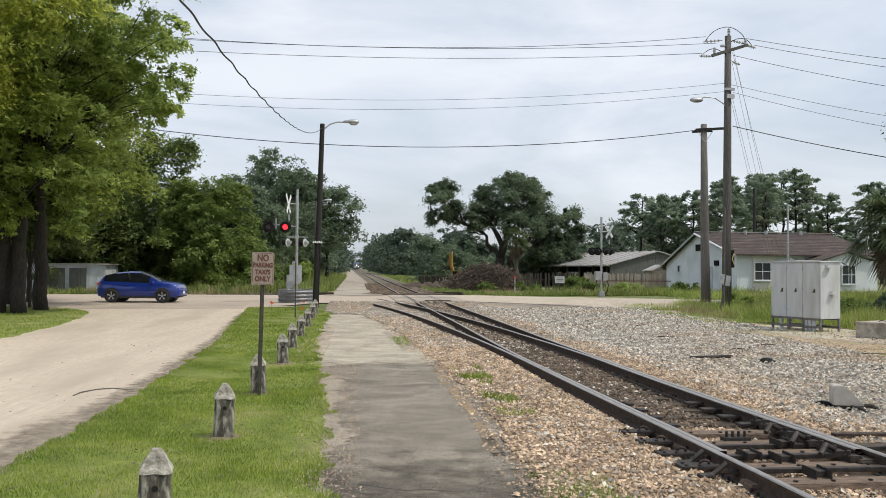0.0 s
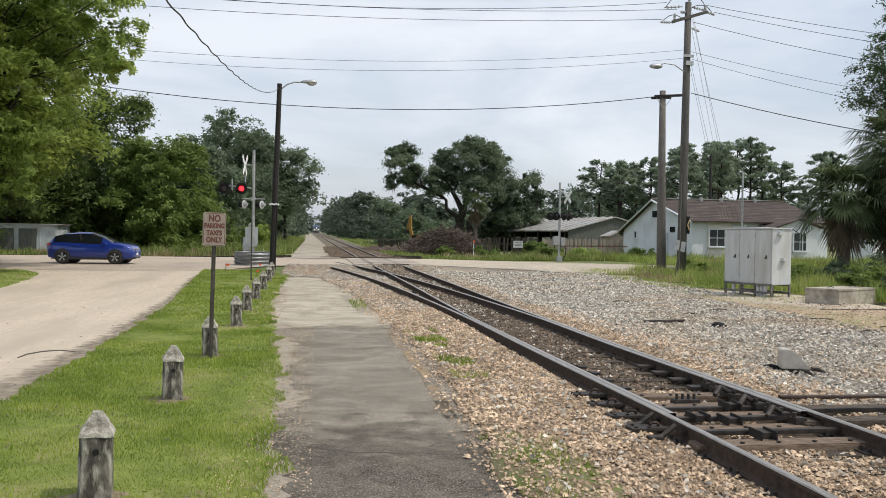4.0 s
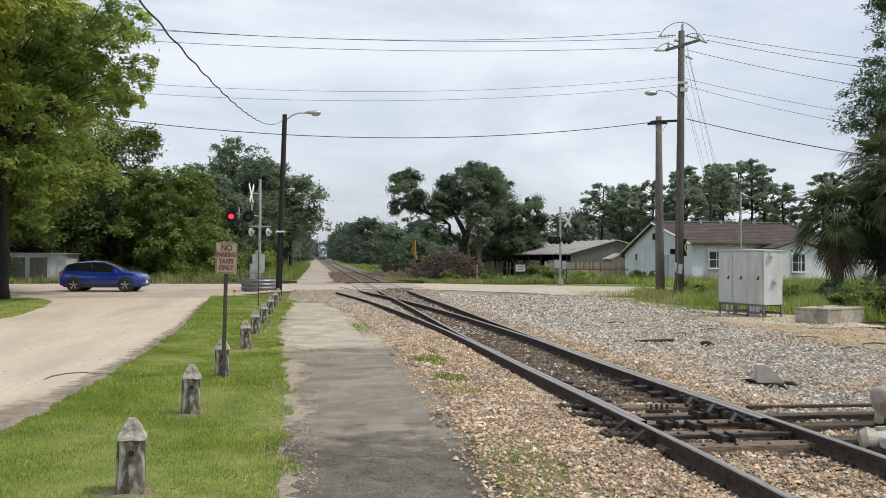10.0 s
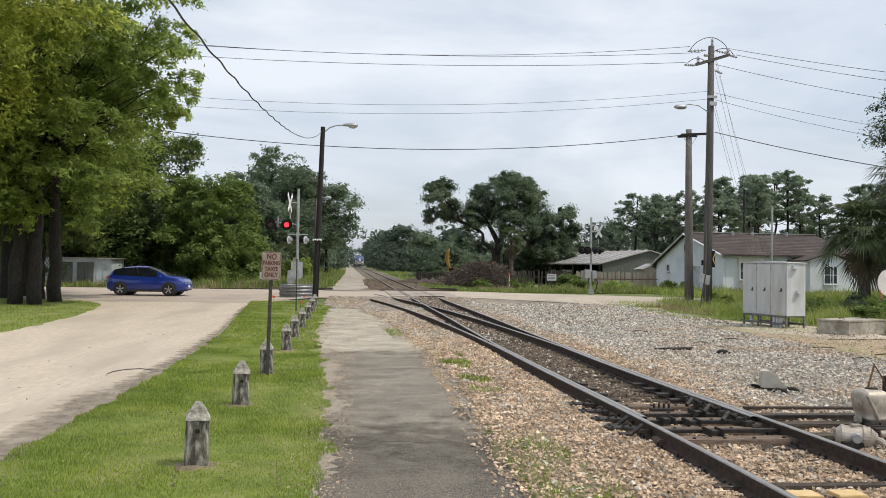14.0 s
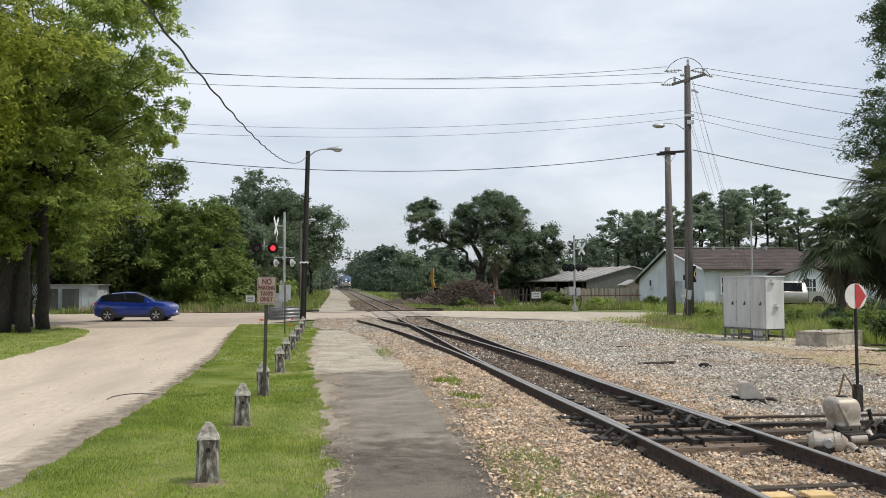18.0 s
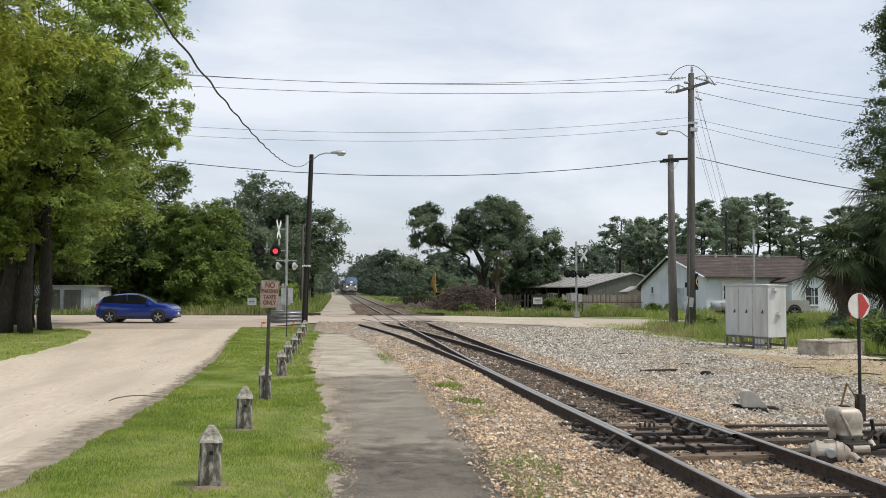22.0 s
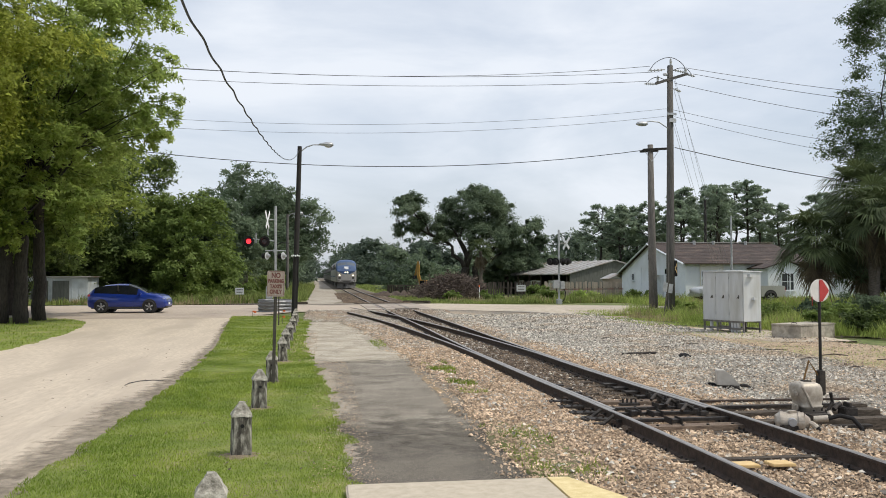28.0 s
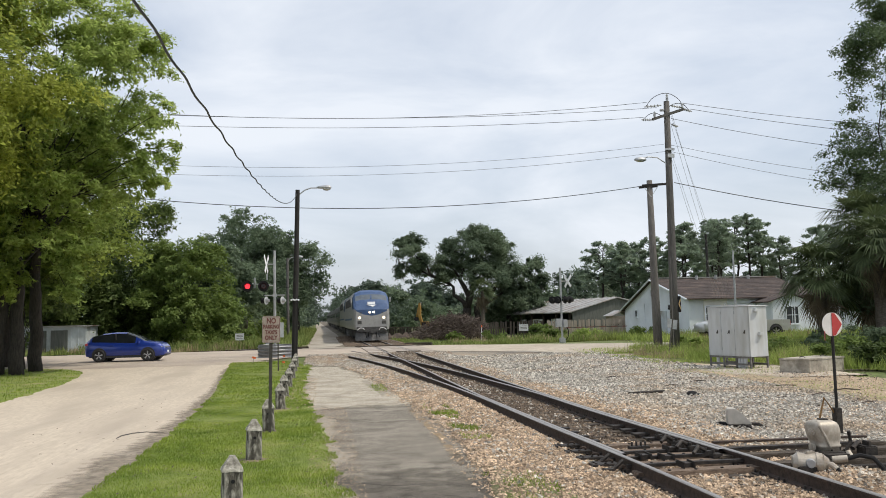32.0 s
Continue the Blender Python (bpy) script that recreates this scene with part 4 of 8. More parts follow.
# ---- railway ----
RAIL = [(-0.068, 0), (0.068, 0), (0.068, 0.012), (0.012, 0.032), (0.009, 0.125), (0.035, 0.135), (0.035, 0.162), (0.026, 0.172), (-0.026, 0.172), (-0.035, 0.162),
        (-0.035, 0.135), (-0.009, 0.125), (-0.012, 0.032), (-0.068, 0.012)]


def rail_mesh(name, ys, fx, top=0.0):
    verts, faces = [], []
    k = len(RAIL)
    for y in ys:
        x, z = fx(y), rail_z(y) - 0.172 + top
        verts += [(x + a, y, z + b) for a, b in RAIL]
    for i in range(len(ys) - 1):
        for j in range(k):
            faces.append((i * k + j, i * k + (j + 1) % k, (i + 1) * k + (j + 1) % k, (i + 1) * k + j))
    me = quick(name, verts, faces, M["rail_side"])
    me.materials.append(M["rail_top"])
    kinds = np.tile(np.array([1 if j in (6, 7, 8) else 0 for j in range(k)], np.int32), len(ys) - 1)
    me.polygons.foreach_set("material_index", kinds)
    return me


def span(a, b, near=1.0):
    out, y = [a], a
    while y < b:
        y = min(b, y + (near if y < 60 else 6.0 if y < 200 else 20.0))
        out.append(y)
    return out


G = 0.7535
track = thing("railway_track", "main railway line of rusty steel rails on wooden ties", "railway track", kind="structure")
part("rail", rail_mesh("rail", span(-30, 900), lambda y: main_x(y) + G), None, track, "worn steel rail with a polished head")
part("rail", rail_mesh("rail", span(0.6, 900), lambda y: max(main_x(y) - G, side_x(y) - G + 0.078), -0.002), None, track, "worn steel rail with a polished head")
siding = thing("siding_track", "branch railway line curving away from the main line", "railway track", kind="structure")
part("rail", rail_mesh("rail", span(-30, 34.5), lambda y: side_x(y) - G), None, siding, "worn steel rail with a polished head")
part("rail", rail_mesh("rail", span(0.6, 41.0), lambda y: min(side_x(y) + G, main_x(y) + G - 0.078), -0.005), None, siding, "worn steel rail with a polished head")

tie_mesh = mesh_of("tie", box(0, 0, 0, 2.55, 0.225, 0.17, bevel=0.012), M["tie"])
long_tie_mesh = mesh_of("tie", box(0, 0, 0, 4.6, 0.225, 0.17, bevel=0.012), M["tie"])
plate_bm = box(0, 0, 0, 0.30, 0.19, 0.02)
for sx in (-0.10, 0.10):
    rod((sx, 0.06, 0), (sx, 0.06, 0.045), 0.014, n=6, bm=plate_bm)
    rod((sx, -0.06, 0), (sx, -0.06, 0.045), 0.014, n=6, bm=plate_bm)
plate_mesh = mesh_of("tie_plate", plate_bm, M["iron"])
y = -17.1
while y < 36.5:
    long_one = 0.0 < y < 1.5
    part("tie", long_tie_mesh if long_one else tie_mesh, None, track,
         at=pose(main_x(y) + (1.05 if long_one else 0) + random.uniform(-0.03, 0.03), y, rail_z(y) - 0.172 - 0.083, 0, 0, random.uniform(-1, 1)))
    for s in (-G, G):
        part("tie_plate", plate_mesh, None, track, at=pose(main_x(y) + s, y, rail_z(y) - 0.167))
    y += 0.54
for y in np.arange(49, 110, 0.6):
    part("tie", tie_mesh, None, track, at=pose(main_x(y), y, rail_z(y) - 0.172 - 0.055, 0, 0, random.uniform(-1, 1)))
y = 16.0
while y < 36.5:
    part("tie", tie_mesh, None, siding, at=pose(side_x(y) - 0.25, y + 0.27, rail_z(y) - 0.172 - 0.088, 0, 0, 4))
    y += 0.54


# ---- crossing panels ----
def crossing():
    c = thing("railway_crossing", "concrete panel road crossing set between the rails", "railway crossing", kind="structure")
    for i in range(4):
        y0, y1 = 37.7 + i * 2.45, 37.7 + i * 2.45 + 2.42
        ym = (y0 + y1) / 2
        m = main_x(ym)
        for x0, x1 in ((m - G + 0.12, m - 0.01), (m + 0.01, m + G - 0.08), (m + G + 0.08, m + G + 1.35), (m - G - 0.95, m - G - 0.08)):
            part("panel", box((x0 + x1) / 2, ym, rail_z(ym) - 0.06, x1 - x0, y1 - y0, 0.11, bevel=0.01), M["panel"], c,
                 at=pose(0, 0, 0.006))
    for x0, x1, y in ((0.3, 1.7, 37.45), (-1.6, 3.2, 47.85)):
        part("end_timber", box((x0 + x1) / 2, y, rail_z(y) - 0.055, x1 - x0, 0.22, 0.20, bevel=0.02), M["tie"], c)


crossing()


# ---- switch gear in the track ----
def switch_gear():
    s = thing("railway_switch", "greasy black switch rods and plates across the track", "railway switch", pose(0.10, 0, 0))
    for y, w, x in ((-0.16, 1.9, 0.92), (0.42, 1.95, 0.92), (0.98, 1.9, 0.92), (1.48, 1.9, 0.9), (2.05, 1.8, 0.88)):
        t = part("switch_tie", box(x, y, -0.01, w, 0.24, 0.13, bevel=0.01), M["switch_wood"], s, "worn brown timber under the switch")
        for k in range(4):
            part("tie_bolt", rod((x - 0.52 + 0.34 * k, y - 0.04, 0.05), (x - 0.52 + 0.34 * k, y - 0.04, 0.07), 0.02, n=6), M["iron"], t)
    for y, h in ((0.14, 0.075), (0.72, 0.07), (1.24, 0.06)):
        part("switch_rod", box(0.75, y, h, 1.55, 0.085, 0.04, bevel=0.006), M["iron"], s)
    for x, y in ((0.69, -0.02), (0.68, 0.58), (0.42, 0.72), (1.02, 1.24)):
        bm = box(x - 0.07, y, 0.095, 0.016, 0.24, 0.08, bevel=0.004)
        box(x + 0.07, y, 0.095, 0.016, 0.24, 0.08, bm=bm, bevel=0.004)
        box(x, y + 0.02, 0.085, 0.14, 0.14, 0.05, bm=bm)
        part("rod_clamp", bm, M["iron"], s)
    for k in range(9):
        y = 0.5 + 0.24 * k
        bm = box(1.34 - 0.015 * (k % 2), y, 0.085, 0.13, 0.12, 0.07, bevel=0.008)
        rod((1.30, y, 0.12), (1.30, y, 0.165), 0.022, n=6, bm=bm)
        part("point_lug", bm, M["iron"], s)
    for k in range(3):
        y = 0.65 + 0.55 * k
        part("connecting_link", tube([(1.05, y - 0.1, 0.12), (1.16, y, 0.19), (1.28, y + 0.06, 0.13)], 0.026, n=6), M["iron"], s)
    for x0 in (0.22, 0.30, 1.30):
        for k in range(4):
            part("slide_plate", box(x0 if x0 != 0.30 else 0.12, 2.5 + 0.54 * k, 0.055, 0.34, 0.17, 0.03, bevel=0.005), M["iron"], s)
    left = 0.75 - G
    for y in (0.10, 0.62):
        bm = tube([(left - 0.30, y - 0.03, 0.045), (left - 0.20, y, 0.06), (left - 0.07, y + 0.02, 0.15)], 0.026, n=6)
        box(left - 0.28, y - 0.03, 0.055, 0.13, 0.11, 0.03, bm=bm, bevel=0.006)
        part("rail_brace", bm, M["iron"], s)
    for y in (0.42, 0.98, 1.56, 2.12):
        plate = part("outer_plate", box(left - 0.22, y, 0.062, 0.36, 0.19, 0.028, bevel=0.006), M["iron"], s)
        for dx, dy in ((-0.12, -0.05), (-0.12, 0.05), (0.0, -0.06)):
            part("plate_bolt", rod((left - 0.22 + dx, y + dy, 0.07), (left - 0.22 + dx, y + dy, 0.092), 0.017, n=6), M["iron"], plate)
        part("spring_clip", tube([(left - 0.15 + 0.045 * math.cos(a), y - 0.025 * math.sin(a), 0.085 + 0.034 * math.sin(a)) for a in [math.pi * k / 5 for k in range(-1, 8)]], 0.013, n=6), M["rail_side"], plate, "rusty steel spring clip")
    for y in (1.3, 1.95, 2.5, 3.05):
        part("rail_brace", prism([(-0.10, 0), (0.10, 0), (0.10, 0.03), (-0.06, 0.13), (-0.09, 0.13)], 0.09, m=pose(0.75 + G + 0.14, y, 0.0)), M["iron"], s)
    part("heel_block", box(0.69, 1.60, 0.06, 0.30, 0.12, 0.06, bevel=0.008), M["iron"], s)
    for k in range(4):
        part("heel_bolt", rod((0.59 + 0.066 * k, 1.60, 0.07), (0.59 + 0.066 * k, 1.60, 0.15), 0.016, n=6), M["iron"], s)
    for x, w in ((0.40, 0.24), (0.78, 0.25)):
        part("marker_pad", box(x, -2.48, 0.05, w, 0.20, 0.03, bevel=0.006), M["pad"], s, "yellow plastic pad between the rails")
    part("pad_tie", box(1.0, -2.05, 0.0, 2.4, 0.14, 0.05, bevel=0.01), M["tie"], s)


switch_gear()


# ---- along the path ----
def rounded(pts, times=2):
    """Cut the corners of an open line, so that a wire bends softly."""
    for _ in range(times):
        out = [pts[0]]
        for (x0, z0), (x1, z1) in zip(pts, pts[1:]):
            out += [(x0 * 0.75 + x1 * 0.25, z0 * 0.75 + z1 * 0.25), (x0 * 0.25 + x1 * 0.75, z0 * 0.25 + z1 * 0.75)]
        pts = out + [pts[-1]]
    return pts


def bollard():
    b = thing("bollard", "weathered square concrete bollard with a pyramid cap on the grass", "bollard", group="bollards along the path")
    bm = bmesh.new()
    rings = []
    for w, z in ((0.112, -0.06), (0.110, 0.02), (0.106, 0.25), (0.104, 0.455)):
        c = 0.022
        pts = [(-w, -w + c), (-w + c, -w), (w - c, -w), (w, -w + c), (w, w - c), (w - c, w), (-w + c, w), (-w, w - c)]
        rings.append([bm.verts.new((x + random.uniform(-0.003, 0.003), y + random.uniform(-0.003, 0.003), z)) for x, y in pts])
    for a, c in zip(rings, rings[1:]):
        for k in range(8):
            bm.faces.new((a[k], a[(k + 1) % 8], c[(k + 1) % 8], c[k]))
    bm.faces.new(rings[-1])
    bm.faces.new(rings[0][::-1])
    bmesh.ops.subdivide_edges(bm, edges=bm.edges[:], cuts=2, use_grid_fill=True)
    for v in bm.verts:
        v.co += Vector((noise.noise(v.co * 14), noise.noise(v.co * 14 + Vector((7, 0, 0))), 0)) * 0.006
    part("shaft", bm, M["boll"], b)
    bm = bmesh.new()
    lo, mid = [], []
    for w, z, out in ((0.110, 0.455, lo), (0.103, 0.485, mid)):
        for x, y in ((-w, -w), (w, -w), (w, w), (-w, w)):
            out.append(bm.verts.new((x, y, z)))
    top = [bm.verts.new((x * 0.028, y * 0.028, 0.612)) for x, y in ((-1, -1), (1, -1), (1, 1), (-1, 1))]
    for a, c in ((lo, mid), (mid, top)):
        for k in range(4):
            bm.faces.new((a[k], a[(k + 1) % 4], c[(k + 1) % 4], c[k]))
    bm.faces.new(top)
    bm.faces.new(lo[::-1])
    bmesh.ops.subdivide_edges(bm, edges=bm.edges[:], cuts=3, use_grid_fill=True)
    for v in bm.verts:
        v.co += Vector((noise.noise(v.co * 22), noise.noise(v.co * 22 + Vector((7, 0, 0))), noise.noise(v.co * 22 + Vector((0, 9, 0))))) * 0.008
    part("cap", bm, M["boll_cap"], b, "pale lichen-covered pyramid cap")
    part("bolt_hole", rod((0, -0.109, 0.36), (0, -0.090, 0.36), 0.021, n=12), M["black"], b, "dark drilled hole")
    part("soil_ring", disc_mesh("soil_ring", 0.24, 0.004), None, b, "bare soil at the foot")
    return b


def disc_mesh(name, r, z):
    rng = np.random.default_rng(5)
    v, f = [(0, 0, z + 0.075)], []
    for k in range(20):
        a = 2 * math.pi * k / 20
        rr = r * rng.uniform(0.75, 1.2)
        v.append((rr * math.cos(a) * 1.2, rr * math.sin(a), z + 0.018))
    f = [(0, 1 + k, 1 + (k + 1) % 20) for k in range(20)]
    return quick(name, v, f, M["soil"])


first = bollard()
spots = [(-4.52, -4.62), (-4.63, -1.14), (-4.68, 2.28), (-4.67, 5.55), (-4.66, 9.6), (-4.72, 12.95), (-4.76, 16.3), (-4.79, 20.2), (-4.85, 24.5), (-4.88, 27.5)]
for i, (x, y) in enumerate(spots):
    m = pose(x, y, gz(x, y), random.uniform(-1.5, 1.5), random.uniform(-2, 2), random.uniform(-5, 5) + 6)
    if i == 0:
        first.matrix_basis = m
    else:
        copy_thing(first, m)


def letters(text, size, mat, parent, m, name="lettering"):
    cu = bpy.data.curves.new(name, "FONT")
    cu.body, cu.size, cu.extrude, cu.align_x, cu.align_y = text, size, 0.0012, "CENTER", "CENTER"
    cu.offset = 0.004
    tmp = bpy.data.objects.new(name, cu)
    me = bpy.data.meshes.new_from_object(tmp)
    bpy.data.objects.remove(tmp)
    bpy.data.curves.remove(cu)
    me.materials.clear()
    me.materials.append(mat)
    ob = new(name, me)
    ob.parent = parent
    ob.matrix_basis = m
    return ob


def no_parking_sign():
    s = thing("no_parking_sign", "faded no parking taxis only sign on a steel post", "sign", pose(-4.64, 5.30, gz(-4.6, 5.3) + 0.01, 0, 1.2, 4))
    bm = bmesh.new()
    for dx, w in ((0, 0.012), (-0.022, 0.010), (0.022, 0.010)):
        box(dx, 0 if dx == 0 else 0.012, 1.03, w if dx == 0 else 0.014, 0.03 if dx == 0 else 0.012, 2.14, bm=bm)
    box(0, 0.008, 1.03, 0.05, 0.008, 2.14, bm=bm)
    part("post", bm, M["greypost"], s)
    pl = bmesh.new()
    w, h, c = 0.158, 0.237, 0.03
    out = []
    for cx, cz, a0 in ((w - c, h - c, 0), (-w + c, h - c, 90), (-w + c, -h + c, 180), (w - c, -h + c, 270)):
        out += [(cx + c * math.cos(radians(a0 + k * 22.5)), cz + c * math.sin(radians(a0 + k * 22.5))) for k in range(5)]
    plate = part("plate", prism(out, 0.004, bm=pl), M["signface"], s, "faded tan plate with a worn border", at=pose(0, -0.024, 1.855))
    rim = bmesh.new()
    for sx in (-1, 1):
        box(sx * (w - 0.014), -0.0035, 0, 0.006, 0.002, 2 * h - 0.07, bm=rim)
        box(0, -0.0035, sx * (h - 0.014), 2 * w - 0.07, 0.002, 0.006, bm=rim)
    part("border", rim, M["signink"], plate)
    for text, z, size in (("NO", 0.150, 0.115), ("PARKING", 0.048, 0.082), ("TAXI'S", -0.052, 0.082), ("ONLY", -0.150, 0.090)):
        letters(text, size, M["signink"], plate, pose(0, -0.0045, z, 90, 0, 0) @ Matrix.Diagonal((0.80 if text == "PARKING" else 0.9, 1.12, 1, 1)))
    for z in (0.20, -0.20):
        part("bolt", rod((0, -0.012, z), (0, -0.002, z), 0.009, n=8), M["galv"], plate)


no_parking_sign()


def back_of_sign():
    s = thing("street_sign", "street sign on a thin post, seen from its bare metal back", "sign", pose(-5.51, 25.0, gz(-5.5, 25) - 0.02))
    part("post", box(0, -0.02, 1.05, 0.05, 0.03, 2.1), M["greypost"], s)
    part("plate", box(0, 0.01, 1.70, 0.46, 0.006, 0.60, bevel=0.002), M["galv"], s, "grey aluminium sign back")


back_of_sign()


def street_lamp(name, x, y, h, arm, label, lean=0.0, dark="pole_dark", r=0.15, extras=False):
    s = thing(name, label, "street lamp", pose(x, y, gz(x, y) - 0.05), "street lamps")
    part("pole", rod((0, 0, 0), (lean, 0, h), r, r * 0.72, n=14), M[dark], s, soft=False)
    pts = [(lean + 0.1, 0, h - 0.22), (lean + arm * 0.25, 0, h - 0.02), (lean + arm * 0.5, 0, h + 0.10), (lean + arm * 0.72, 0, h + 0.10)]
    part("arm", tube(pts, 0.032), M["galv"], s)
    head = bmesh.new()
    prof = [(0, 0.05, 0.05), (0.12, 0.10, 0.10), (0.35, 0.15, 0.14), (0.62, 0.16, 0.15), (0.74, 0.10, 0.09)]
    rings = []
    for d, w, t in prof:
        rings.append([head.verts.new((lean + arm * 0.70 + d, w * math.cos(a), h + 0.10 + t * math.sin(a) * (1 if math.sin(a) > 0 else 0.35))) for a in [2 * math.pi * k / 12 for k in range(12)]])
    for a, b in zip(rings, rings[1:]):
        for k in range(12):
            head.faces.new((a[k], a[(k + 1) % 12], b[(k + 1) % 12], b[k]))
    head.faces.new(rings[0][::-1])
    head.faces.new(rings[-1])
    hd = part("lamp_head", head, M["galv"], s, "grey cobra-head luminaire", soft=True)
    lens = bmesh.new()
    bmesh.ops.create_uvsphere(lens, u_segments=14, v_segments=8, radius=1, matrix=Matrix.Translation((lean + arm * 0.70 + 0.50, 0, h + 0.06)) @ Matrix.Diagonal((0.21, 0.13, 0.10, 1)))
    part("lens", lens, M["lensgrey"], hd, "frosted lens bowl", soft=True)
    if extras:
        bm = bmesh.new()
        for k in range(5):
            box(-0.12 + 0.09 * k, -0.16, 3.02 + 0.02 * (k % 2), 0.07, 0.06, 0.09, bm=bm, bevel=0.015)
        part("connector_block", bm, M["white"], s, "white cable connectors on the pole")
        part("bracket", rod((-0.1, -0.1, 3.02), (0.30, -0.1, 3.02), 0.02), M["galv"], s)
        part("conduit", rod((0.13, -0.12, 0.1), (0.13 + lean * 0.3, -0.12, 2.9), 0.02), M["pole_dark"], s)
    return s


street_lamp("street_lamp", -5.13, 32.8, 8.55, 1.35, "tall dark wooden street lamp with a cobra-head light", lean=0.24, extras=True)
street_lamp("street_lamp", -7.15, 75.0, 8.2, 1.1, "distant wooden street lamp pole beside the lane", r=0.16, dark="pole")
street_lamp("street_lamp", -7.3, 104.0, 7.4, 1.1, "distant slim street lamp beside the lane", r=0.07, dark="galv")


# ---- crossing signals ----
LAMPS = []


def signal_unit(parent, m, lit_lens, facing_label):
    """A round black background with hood and red lens, facing -y."""
    u = part("signal_lamp", rod((0, 0.0, 0), (0, 0.03, 0), 0.29, n=28), M["black"], parent, facing_label, at=m)
    body = rod((0, 0.03, 0), (0, 0.20, 0), 0.13, 0.09, n=16)
    part("lamp_housing", body, M["black"], u)
    hood = bmesh.new()
    a0 = [math.radians(-20 + 220 * k / 16) for k in range(17)]
    r = 0.165
    fr, bk = [], []
    for a in a0:
        dp = 0.30 if math.sin(a) > 0 else 0.12
        bk.append(hood.verts.new((r * math.cos(a), 0, r * math.sin(a))))
        fr.append(hood.verts.new((r * math.cos(a) * 1.02, -dp, r * math.sin(a) * 1.02)))
    for k in range(16):
        hood.faces.new((bk[k], bk[k + 1], fr[k + 1], fr[k]))
    bmesh.ops.solidify(hood, geom=hood.faces[:], thickness=0.008)
    part("hood", hood, M["black"], u)
    part("lens", rod((0, -0.012, 0), (0, 0.0, 0), 0.132, n=24), M[lit_lens], u, "round red lens")
    return u


def crossing_signal_near():
    s = thing("crossing_signal", "railway crossing signal mast with flashing red lamps", "crossing signal", pose(-6.27, 36.5, gz(-6.3, 36.5)), "crossing signals")
    part("mast", rod((0, 0, 0), (0, 0, 5.72), 0.075, n=14), M["galv"], s)
    part("mast_base", box(0, 0, 0.35, 0.40, 0.40, 0.5, bevel=0.03), M["galv"], s)
    # crossbuck, set to face along the street
    for sign in (-1, 1):
        b = box(0, 0, 0, 0.012, 0.22, 1.25, turn=pose(0, 0, 0, 45 * sign, 0, 0))
        part("crossbuck_blade", b, M["white"], s, "white reflective crossbuck blade", at=pose(-0.42 - 0.016 * sign, -0.05, 4.98, 0, 0, -9))
    part("crossbuck_bracket", rod((0, 0, 4.98), (-0.40, -0.03, 4.98), 0.025), M["galv"], s)
    part("track_count_plate", box(0, 0, 0, 0.01, 0.30, 0.32), M["galv"], s, at=pose(-0.40, 0, 4.30, 0, 0, -9))
    part("lamp_arm", rod((-1.62, -0.02, 3.98), (0.05, 0, 3.82), 0.028), M["galv"], s)
    part("lamp_arm", rod((-1.05, -0.02, 3.72), (-1.05, -0.02, 4.26), 0.05), M["galv"], s)
    for k, x in enumerate((-1.42, -0.58)):
        u = signal_unit(s, pose(x, -0.13, 3.80, 0, 0, 3), "signal_red", "red flashing lamp on a black background disc")
        # added shutter: the lens always glows, this disc hides it when out
        cover = part("lens_cover", rod((0, -0.004, 0), (0, 0.004, 0), 0.134, n=24), M["signal_off"], u, "dark red disc added to hide the lit lens", at=pose(0, -0.02, 0))
        LAMPS.append(cover)
    # lower pair on a cross arm, turned along the street
    part("lower_arm", rod((-0.55, 0, 3.30), (0.55, 0, 3.30), 0.025), M["galv"], s)
    part("arm_clamp", box(0, 0, 3.30, 0.20, 0.20, 0.20, bevel=0.02), M["galv"], s)
    for x, rz in ((-0.43, 62), (0.43, 62)):
        u = part("side_lamp", rod((0, 0, 0), (0, 0.03, 0), 0.21, n=24), M["lensgrey"], s, "grey back of a side-facing lamp", at=pose(x, -0.02, 3.02, 0, 0, rz))
        part("lamp_housing", rod((0, -0.16, 0), (0, 0, 0), 0.08, 0.13, n=14), M["galv"], u)
        part("hood", rod((0, 0.03, 0), (0, 0.28, 0.0), 0.15, 0.15, n=14), M["black"], u)
    part("bell", rod((-0.10, -0.05, 1.95), (-0.22, -0.05, 1.95), 0.14, 0.10, n=14), M["galv"], s)
    part("junction_box", box(0.0, -0.16, 1.35, 0.42, 0.22, 0.85, bevel=0.02), M["galv"], s, "grey junction box")
    part("gate_mechanism", box(-0.32, 0.12, 1.05, 0.34, 0.5, 0.7, bevel=0.03), M["galv"], s)
    part("side_bracket", tube([(0.05, 0, 3.6), (0.35, 0, 3.75), (0.75, 0.02, 3.72)], 0.02), M["black"], s)


crossing_signal_near()


def steel_ring():
    r = thing("steel_planter_ring", "corrugated galvanised steel guard ring around the signal base", "guard ring", pose(-6.27, 36.5, gz(-6.3, 36.5)))
    bm = bmesh.new()
    rings = []
    for k in range(25):
        z = -0.05 + 0.72 * k / 24
        rad = 0.90 + 0.035 * math.sin(k / 24 * 2 * math.pi * 4)
        rings.append([bm.verts.new((rad * math.cos(a), rad * math.sin(a), z)) for a in [2 * math.pi * j / 40 for j in range(40)]])
    for a, b in zip(rings, rings[1:]):
        for j in range(40):
            bm.faces.new((a[j], a[(j + 1) % 40], b[(j + 1) % 40], b[j]))
    bmesh.ops.solidify(bm, geom=bm.faces[:], thickness=0.02)
    part("corrugated_wall", bm, M["galv"], r, soft=True)
    part("gravel_fill", rod((0, 0, 0.0), (0, 0, 0.52), 0.86, n=28), M["gravel"], r)


